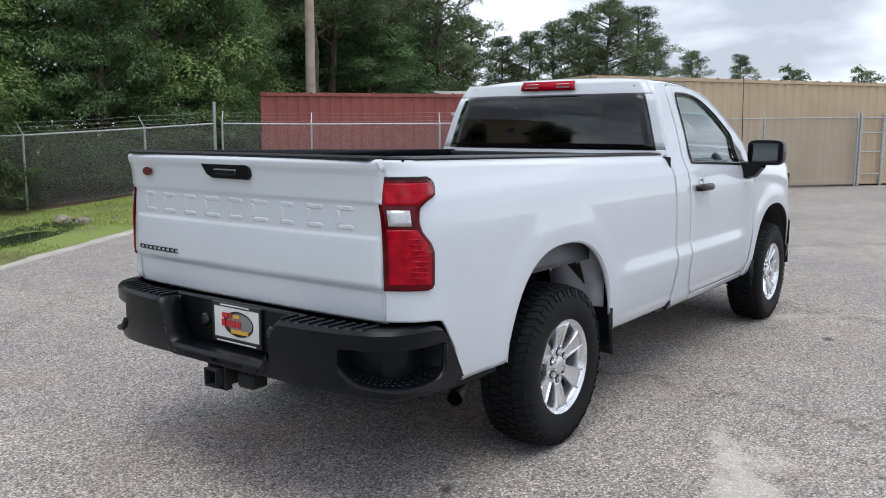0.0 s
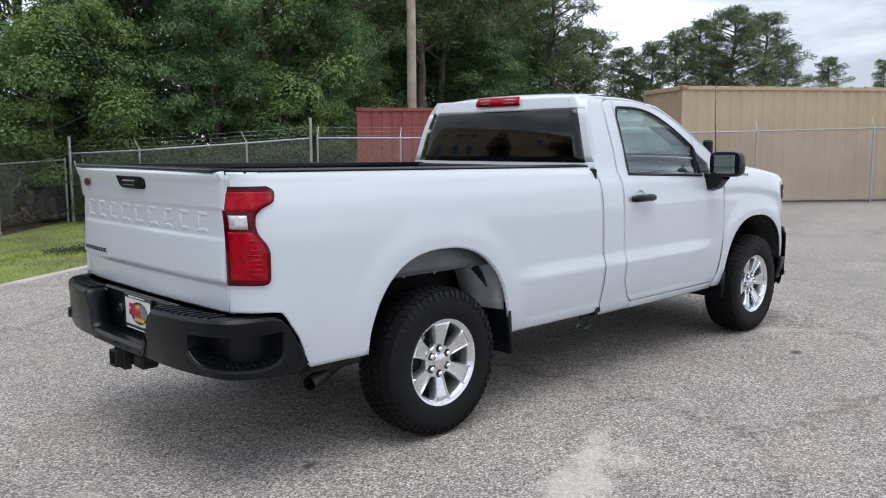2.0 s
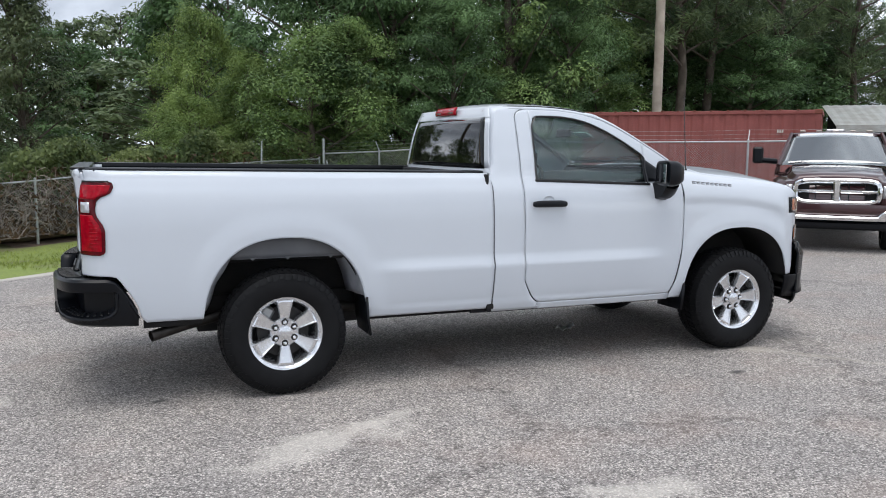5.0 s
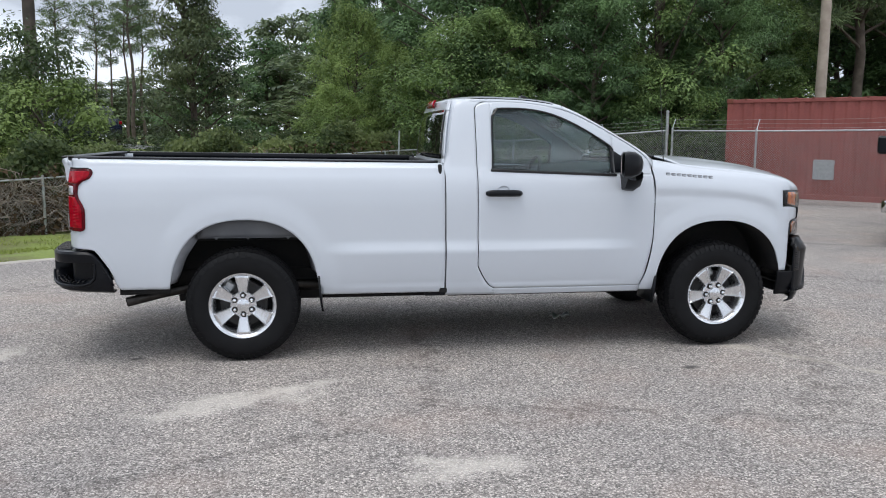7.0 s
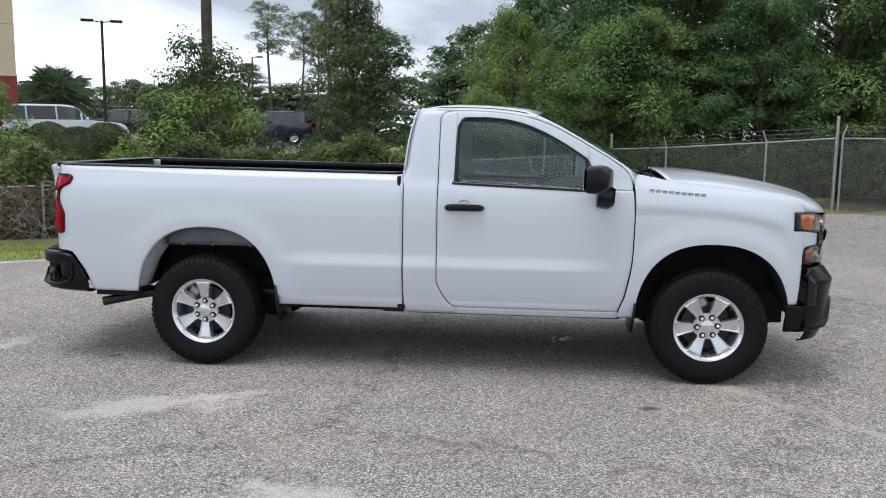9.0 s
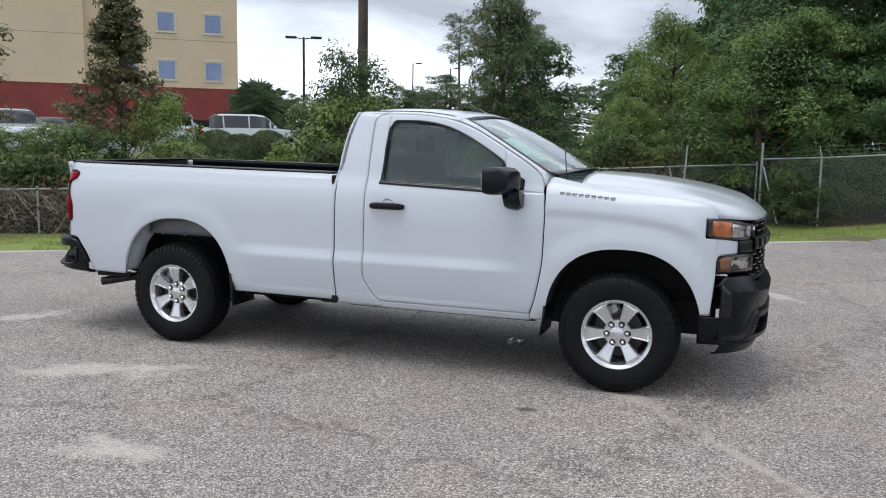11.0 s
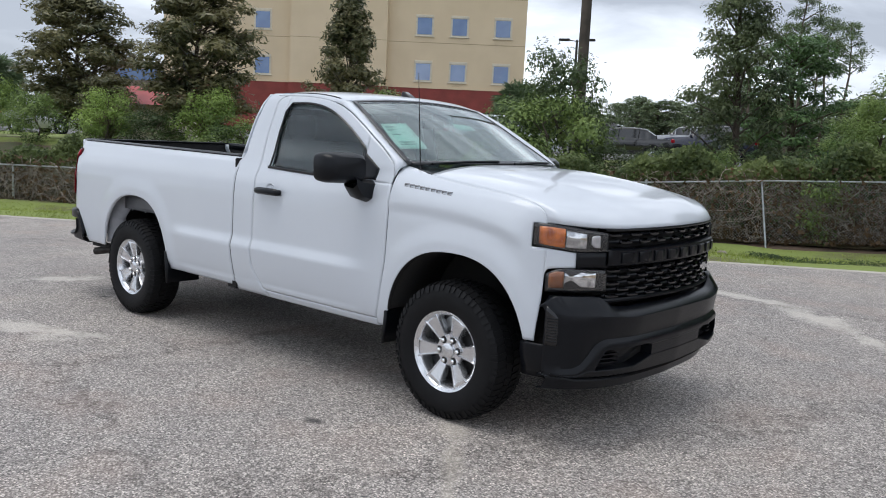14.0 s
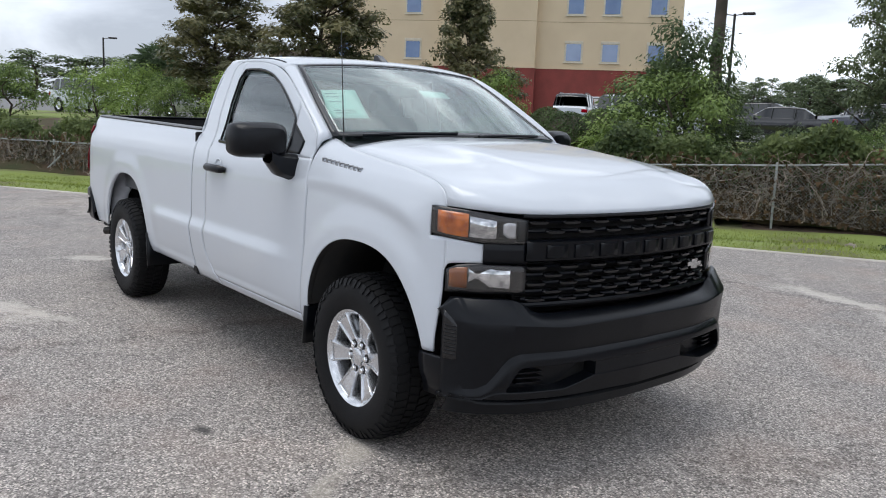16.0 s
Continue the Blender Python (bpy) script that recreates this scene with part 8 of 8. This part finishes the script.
def parked_car(at, paint, kind, label, length=4.7, width=1.86, height=1.75):
    """A passenger car lofted from side lines: nose towards +x, wheels on z = 0."""
    t = thing("parked_car", label, "car", "cars in the raised parking lot", at=at)
    if kind == "suv":
        top = ((-2.35, 0.75), (-2.32, 1.05), (-2.20, 1.15), (-1.95, 1.66), (-1.75, 1.74), (-0.2, 1.75), (0.35, 1.68), (0.95, 1.14), (2.05, 1.02), (2.28, 0.85), (2.35, 0.6))
        glass0, glass1 = -2.0, 0.92
    else:
        top = ((-2.35, 0.70), (-2.30, 0.98), (-1.75, 1.05), (-1.05, 1.40), (-0.4, 1.46), (0.25, 1.42), (1.05, 1.00), (2.0, 0.86), (2.28, 0.72), (2.35, 0.55))
        glass0, glass1 = -1.55, 1.0
    k, hw = length / 4.7, width / 2
    xs, zs = [q[0] for q in top], [q[1] for q in top]
    beltz = 1.12 if kind == "suv" else 0.96
    body = Shell()
    rows = []
    for x in sorted(set(span(-2.35, 2.35, 48)) | set(xs)):
        zt = min(curve(x, xs, zs), beltz + 0.02)
        e = 1 - 0.10 * (abs(x) / 2.35) ** 4
        half = [(hw * e * 0.90, 0.24), (hw * e * 0.98, 0.40), (hw * e, 0.65), (hw * e * 0.985, min(0.90, zt - 0.02)), (hw * e * 0.93, zt), (hw * 0.4, zt + 0.015), (0, zt + 0.02)]
        rows.append([(x * k, -y, z) for y, z in half] + [(x * k, y, z) for y, z in half[::-1][1:]])
    body.grid(rows)
    n = len(rows[0])
    body.f.append(tuple(range(n)))
    body.f.append(tuple(range(len(body.v) - n, len(body.v))))
    part("body", body, paint, t, "painted body", thick=0.0)
    cab = Shell()
    rows = []
    for x in span(glass0, glass1, 26):
        zt = max(curve(x, xs, zs), beltz)
        rows.append([(x * k, s * y, z) for s, y, z in ((-1, hw * 0.925, beltz), (-1, hw * 0.80, beltz + (zt - beltz) * 0.90), (-1, hw * 0.68, zt), (1, 0.0, zt + 0.015), (1, hw * 0.68, zt), (1, hw * 0.80, beltz + (zt - beltz) * 0.90), (1, hw * 0.925, beltz))])
    cab.grid(rows)
    part("greenhouse", cab, PANE_CAR, t, "dark glazing")
    rf = Shell()
    rows = []
    for x in span(glass0 + 0.35, glass1 - 0.58, 18):
        zt = curve(x, xs, zs)
        rows.append([(x * k, s * y, z + 0.008) for s, y, z in ((-1, hw * 0.815, beltz + (zt - beltz) * 0.88), (-1, hw * 0.69, zt), (1, 0.0, zt + 0.018), (1, hw * 0.69, zt), (1, hw * 0.815, beltz + (zt - beltz) * 0.88))])
    part("roof", rf.grid(rows), paint, t, thick=0.012)
    for x in ((-1.35, -0.28, 0.62) if kind == "suv" else (-0.75, 0.15, 0.72)):
        for s in (-1, 1):
            zt = curve(x, xs, zs)
            part("pillar", Shell().tube([((x - 0.02) * k, s * (hw * 0.93), beltz - 0.02), ((x - 0.06) * k, s * hw * 0.815, beltz + (zt - beltz) * 0.92)], 0.035, 6), paint, t)
    for x in (-1.42, 1.42):
        for s in (-1, 1):
            car_wheel(t, x * k, s * (hw - 0.10), 0.345 if kind == "suv" else 0.32, 0.22, s)
            part("wheel_arch", Shell().lathe([(s * (hw * 0.985), 0.30), (s * (hw * 0.992), 0.41)], 28, "y", (x * k, 0, 0.345)), DARK, t, thick=0.01)
    for s in (-1, 1):
        part("headlight", Shell().box((2.15 * k, s * hw * 0.55, 0.70), (2.31 * k, s * hw * 0.92, 0.82), 0.03), CLEAR_LENS, t)
        part("tail_light", Shell().box((-2.36 * k, s * hw * 0.62, 0.85), (-2.22 * k, s * hw * 0.93, 1.02), 0.03), RED_LENS, t)
        part("mirror", Shell().box((0.72 * k, s * hw * 1.0, beltz), (0.85 * k, s * hw * 1.14, beltz + 0.14), 0.03), paint, t)
    if kind == "suv":
        for s in (-1, 1):
            part("roof_rail", Shell().tube([(-1.7 * k, s * hw * 0.66, 1.78), (-0.9 * k, s * hw * 0.68, 1.81), (0.1 * k, s * hw * 0.66, 1.78)], 0.02, 6), BLACK_PLASTIC, t)
    return t


PANE_CAR = material("dark_car_glass", (0.015, 0.017, 0.02), 0.06, spec=0.8)
NAVY = material("dark_blue_car_paint", (0.010, 0.014, 0.04), 0.25, coat=1.0)
CARRED = material("dark_red_car_paint", (0.13, 0.014, 0.016), 0.25, coat=1.0)
CARBLACK = material("black_car_paint", (0.012, 0.012, 0.014), 0.22, coat=1.0)
CARSILVER = material("silver_car_paint", (0.42, 0.43, 0.45), 0.3, 0.5, coat=1.0)
for x, y, turn, paint, kind, label, size in (
    (-17.0, 26.6, 31, WHITE, "suv", "white sport utility vehicle with roof rails", (4.85, 1.9)),
    (-11.8, 37.0, 200, NAVY, "suv", "dark blue sport utility vehicle", (4.8, 1.95)),
    (-19.5, 50.3, 207, CARSILVER, "suv", "large silver sport utility vehicle in the far row", (5.2, 2.0)),
    (-25.4, 47.6, 200, CARBLACK, "suv", "black sport utility vehicle in the far row", (4.7, 1.86)),
    (-23.6, 19.1, -28, WHITE, "suv", "white sport utility vehicle by the hotel", (4.7, 1.86)),
    (-29.4, 22.8, -40, CARRED, "suv", "dark red sport utility vehicle by the hotel", (4.7, 1.86)),
    (-24.8, 22.6, -30, CARBLACK, "sedan", "black sedan by the hotel", (4.7, 1.86)),
    (-22.7, 28.1, 125, WHITE, "suv", "white sport utility vehicle by the hotel", (4.7, 1.86)),
    (-13.0, 30.2, 205, CARBLACK, "sedan", "black sedan parked behind the hedge", (4.7, 1.86)),
    (-30.3, 38.0, -50, WHITE, "suv", "white sport utility vehicle by the hotel", (4.7, 1.86)),
    (-33.5, 13.0, 20, CARSILVER, "sedan", "grey sedan beside the palms", (4.7, 1.86)),
    (-38.5, 9.0, 20, WHITE, "suv", "white sport utility vehicle beside the palms", (4.7, 1.86)),
):
    parked_car(pose(x, y, lot_z(x, y), 0, 0, turn), paint, kind, label, *size)

# ---- the maroon pickup facing the camera's way ----
MAROON = material("dark_maroon_car_paint", (0.050, 0.012, 0.014), 0.28, 0.2, (0.040, 0.010, 0.012), 3, coat=1.0)
ram = thing("pickup_truck", "dark maroon pickup truck with chrome grille and tow mirrors", "truck", at=pose(9.35, 3.54, 0, 0, 0, math.degrees(math.atan2(-0.705, -0.707))) @ Matrix.Scale(0.97, 4))
rows = []
for x, hw, zt, zs in ((0.0, 0.62, 1.16, 1.05), (-0.05, 0.80, 1.21, 1.10), (-0.2, 0.93, 1.25, 1.13), (-0.6, 0.97, 1.29, 1.16), (-1.2, 0.985, 1.34, 1.19), (-1.45, 0.99, 1.36, 1.21)):
    half = [(hw, 0.55), (hw + 0.015, 0.80), (hw, zs - 0.06), (hw * 0.93, zs), (hw * 0.78, zs + 0.02), (hw * 0.70, zt - 0.02), (hw * 0.35, zt + 0.01), (0, zt + 0.015)]
    rows.append([(x, -y, z) for y, z in half] + [(x, y, z) for y, z in half[::-1][1:]])
part("hood", Shell().grid(rows), MAROON, ram, "dark maroon hood and fenders", thick=0.01)
part("nose", Shell().grid([[(0.02 - 0.10 * (y / 0.9) ** 2, y, z) for z in (0.62, 0.80, 1.05)] for y in span(-0.92, 0.92, 16)]), MAROON, ram, thick=0.02)
cabs = Shell()
rows = []
for x, hw, zt in ((-1.45, 0.985, 1.36), (-2.25, 0.985, 1.38), (-3.4, 0.985, 1.38)):
    half = [(hw - 0.02, 0.50), (hw, 0.9), (hw - 0.01, 1.25), (hw - 0.05, zt)]
    rows.append([(x, -y, z) for y, z in half] + [(x, y, z) for y, z in half[::-1]])
part("cab", cabs.grid(rows), MAROON, ram, thick=0.02)
def ram_top(u, k):
    hw = 0.90 - 0.17 * k
    return (-1.42 - 0.78 * k + 0.09 * (1 - u * u), hw * u, 1.34 + 0.55 * k + 0.03 * (1 - u * u))
part("windscreen", Shell().grid([[ram_top(u, k) for u in span(-1, 1, 15)] for k in span(0, 1, 8)]), glass_material("ram_glazing", (0.40, 0.46, 0.46), 0.22), ram, "windscreen reflecting the sky", thick=0.005)
part("roof", Shell().grid([[(x, u * hw, z + 0.03 * (1 - u * u)) for u in span(-1, 1, 11)] for x, hw, z in ((-2.17, 0.73, 1.89), (-2.3, 0.74, 1.915), (-2.8, 0.74, 1.925), (-3.3, 0.73, 1.90), (-3.45, 0.80, 1.60), (-3.45, 0.93, 1.36))]), MAROON, ram, thick=0.015)
for s in (-1, 1):
    part("pillar", Shell().tube([(-1.42, s * 0.92, 1.33), (-1.8, s * 0.84, 1.60), (-2.2, s * 0.74, 1.90)], 0.035, 6), MAROON, ram)
    part("side_window", Shell().grid([[(x, s * y, z) for x, y, z in row] for row in (((-1.60, 0.93, 1.36), (-2.25, 0.75, 1.86)), ((-3.35, 0.93, 1.36), (-3.35, 0.75, 1.86)))]), PANE_CAR, ram, thick=0.01)
    hl = part("headlight", Shell().grid([[(0.0 - 0.35 * max(0, abs(y) - 0.66) * 1.4, s * abs(y), z) for z in span(0.86, 1.06, 4)] for y in span(0.66, 0.95, 6)]), CLEAR_LENS, ram, "clear headlight", thick=0.03)
    part("reflector", Shell().lathe([(0.0, 0.0), (0.012, 0.06), (-0.01, 0.075)], 16, "x", (-0.03, s * 0.77, 0.97)), CHROME, hl)
    arm = part("tow_mirror", Shell().box((-1.62, s * 1.18, 1.36), (-1.50, s * 1.36, 1.66), 0.035), BLACK_PLASTIC, ram, "large black tow mirror")
    part("mirror_arm", Shell().tube([(-1.62, s * 0.95, 1.40), (-1.56, s * 1.20, 1.42)], 0.05, 8), BLACK_PLASTIC, arm)
    part("fog_lamp", Shell().lathe([(0.0, 0.0), (0.012, 0.065), (0.0, 0.085), (-0.04, 0.09)], 18, "x", (0.05, s * 0.78, 0.60)), CLEAR_LENS, ram)
    part("bed_side", Shell().box((-5.7, s * 0.94, 0.55), (-3.5, s * 0.99, 1.36), 0.02), MAROON, ram)
for x, s in ((-0.75, -1), (-0.75, 1), (-4.5, -1), (-4.5, 1)):
    car_wheel(ram, x, s * 0.84, 0.39, 0.26, s)
grille_frame = Shell().tube([(0.05 + 0.02 * math.cos(3 * a), 0.60 * np.sign(math.cos(a)) * abs(math.cos(a)) ** 0.35, 0.955 + 0.175 * np.sign(math.sin(a)) * abs(math.sin(a)) ** 0.45) for a in span(0, 2 * math.pi, 49)], 0.042, 8, caps=False)
gr = part("grille", grille_frame, CHROME, ram, "chrome cross-bar grille")
part("grille_back", Shell().box((-0.04, -0.58, 0.80), (0.0, 0.58, 1.12), 0.02), DARK, gr)
part("grille_upright", Shell().box((0.02, -0.055, 0.79), (0.085, 0.055, 1.13), 0.02), CHROME, gr)
part("grille_crossbar", Shell().box((0.02, -0.58, 0.935), (0.07, 0.58, 0.985), 0.015), CHROME, gr)
for i in range(5):
    for z in (0.86, 1.055):
        part("grille_slot", Shell().box((0.0, -0.55 + 0.24 * i - 0.008, z - 0.06), (0.03, -0.55 + 0.24 * i + 0.008, z + 0.06)), BLACK_PLASTIC, gr)
rows = []
for y in span(-1.0, 1.0, 30):
    x = 0.16 - 0.20 * (abs(y)) ** 3
    up = 0.585 + 0.11 * sstep(abs(y), 0.60, 0.70)
    rows.append([(x + dx, y, z) for dx, z in ((-0.12, up), (-0.01, up - 0.004), (0.012, up - 0.025), (0.012, 0.545), (0.0, 0.515), (-0.06, 0.50), (-0.14, 0.50))])
part("bumper", Shell().grid(rows), CHROME, ram, "chrome front bumper", thick=0.012)
part("bumper_pad", Shell().grid([[(0.13 - 0.20 * abs(y) ** 3 + dx, y, z) for dx, z in ((-0.06, 0.770), (0.0, 0.765), (0.006, 0.68), (0.0, 0.575))] for y in span(-0.90, 0.90, 20)]), MAROON, ram, "dark maroon bumper top", thick=0.012)
part("roof_light", Shell().box((-2.62, -0.16, 1.945), (-2.46, 0.16, 1.985), 0.015), CLEAR_LENS, ram, "low pale roof light bar")
part("lower_valance", Shell().box((-0.15, -0.85, 0.36), (0.06, 0.85, 0.50), 0.04), BLACK_PLASTIC, ram)
part("underside", Shell().box((-5.5, -0.8, 0.40), (-0.1, 0.8, 0.58), 0.05), DARK, ram)
for y in (-0.55, -0.28, 0, 0.28, 0.55):
    part("marker_lamp", Shell().box((-2.42, y - 0.05, 1.935), (-2.30, y + 0.05, 1.965), 0.012), material("pale_marker_lens", (0.55, 0.48, 0.42), 0.3), ram)
for y0, y1 in ((-0.75, -0.10), (0.0, 0.62)):
    part("wiper", Shell().tube([(-1.40, y0, 1.365), (-1.44, (y0 + y1) / 2, 1.41), (-1.47, y1, 1.40)], 0.012, 5), BLACK_PLASTIC, ram)
part("dashboard", Shell().box((-2.1, -0.8, 1.0), (-1.45, 0.8, 1.30), 0.05), CABIN, ram)

# ---- small things ----
def tyre_stack(x, y, z):
    for k, (dx, dy, dz, rx, ry, r) in enumerate(((0, 0, 0.50, 78, 12, 0.50), (-0.30, 0.42, 0.58, 74, 24, 0.56), (0.62, 0.40, 0.44, 72, -18, 0.44), (-0.2, 1.2, 0.14, 4, 3, 0.50), (0.6, 1.1, 0.14, 3, 8, 0.45))):
        t = Shell().lathe([(-0.11, r * 0.58), (-0.14, r * 0.75), (-0.125, r * 0.93), (-0.09, r), (0.09, r), (0.125, r * 0.93), (0.14, r * 0.75), (0.11, r * 0.58)], 36, "z")
        me = t.mesh("old_tyre", 40)
        me.materials.append(RUBBER)
        ob = new("old_tyre", me)
        ob.matrix_world = pose(x + dx, y + dy, z + dz, 0, 0, ry) @ pose(0, 0, 0, rx)
        mod = ob.modifiers.new("thickness", "SOLIDIFY")
        mod.thickness = 0.02
        tagged(ob, "old black tyre discarded behind the fence", "tyre", "old tyres")


tyre_stack(4.25, 17.35, -0.46)
ROCK = material("pale_limestone", (0.34, 0.30, 0.25), 0.95, 0, (0.16, 0.14, 0.11), 5, 0.5, 40)
rr = random.Random(4)
for k in range(16):
    s0, d = ((18.75, 2.5), (18.3, 1.9), (16.2, 1.45), (14.1, 2.5))[k] if k < 4 else (rr.uniform(15.5, 19.3), rr.uniform(1.5, 2.6))
    x, y = along(s0, d)
    r = (0.20, 0.15, 0.09, 0.11)[k] if k < 4 else rr.uniform(0.02, 0.06)
    sh = Shell().lathe([(-r * 0.6, 0.0), (-r * 0.5, r * 0.6), (-r * 0.1, r), (r * 0.35, r * 0.75), (r * 0.55, 0.0)], 9, "z")
    sh.v = [(a * (1 + 0.3 * noise.noise(Vector((a * 9, b * 9, k)))), b * (1 + 0.3 * noise.noise(Vector((b * 9, c * 9, k + 5)))), c) for a, b, c in sh.v]
    me = sh.mesh("stone", 25)
    me.materials.append(ROCK)
    ob = new("stone", me)
    ob.matrix_world = pose(x, y, ground_z(x, y) + r * 0.3, rr.uniform(-20, 20), rr.uniform(-20, 20), rr.uniform(0, 360))
    tagged(ob, "rough pale stone lying in the grass", "stone", "stones in the grass")
# pool in the dip of the verge, with weeds round it
pool = [(16.6 + 1.75 * math.cos(a), 2.1 + 0.22 * 1.75 * math.cos(a) + 0.72 * math.sin(a) * (1 + 0.12 * math.cos(3 * a))) for a in span(0, 2 * math.pi, 41)[:-1]]
tagged(part("pool", Shell().prism([along(*q) for q in pool], -0.40, -0.285, "z"), material("ditch_water", (0.010, 0.012, 0.008), 0.05, 0, (0.022, 0.027, 0.014), 4, spec=0.6), None, smooth=0), "dark still water standing in the ditch", "water", kind="structure")
m = 3200
aa, q = nrng.random(m) * 6.283, 0.92 + 0.30 * nrng.random(m) ** 2
sw, dw = 16.6 + 1.9 * q * np.cos(aa), 2.1 + 0.22 * 1.9 * q * np.cos(aa) + 0.70 * q * np.sin(aa)
xw, yw = EDGE_P.x + EDGE_D.x * sw + EDGE_N.x * dw, EDGE_P.y + EDGE_D.y * sw + EDGE_N.y * dw
zw = np.array([max(ground_z(x, y), -0.285) for x, y in zip(xw, yw)]) + 0.01 + 0.09 * nrng.random(m)
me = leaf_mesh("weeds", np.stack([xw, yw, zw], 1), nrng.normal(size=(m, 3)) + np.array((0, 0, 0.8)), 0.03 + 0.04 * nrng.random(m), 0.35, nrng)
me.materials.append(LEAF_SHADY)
tagged(new("weeds", me), "dark green weeds round the ditch water", "weeds", kind="stuff")
FOIL = material("crumpled_foil", (0.93, 0.93, 0.93), 0.28, 0.75, (0.75, 0.76, 0.76), 30, 0.3, 80)
lit = Shell().grid([[(0.036 * i + 0.015 * noise.noise(Vector((i, j, 2))), 0.034 * j + 0.015 * noise.noise(Vector((j, i, 7))), 0.012 + 0.05 * abs(noise.noise(Vector((i * 0.9, j * 0.9, 0))))) for j in range(5)] for i in range(7)])
me_l = part("litter", lit, FOIL, None, thick=0.002)
me_l.matrix_world = pose(2.54, 0.0, 0, 0, 0, 15) @ Matrix.Diagonal((0.8, 0.7, 1.7, 1))
tagged(me_l, "crumpled shiny wrapper lying on the asphalt", "litter")
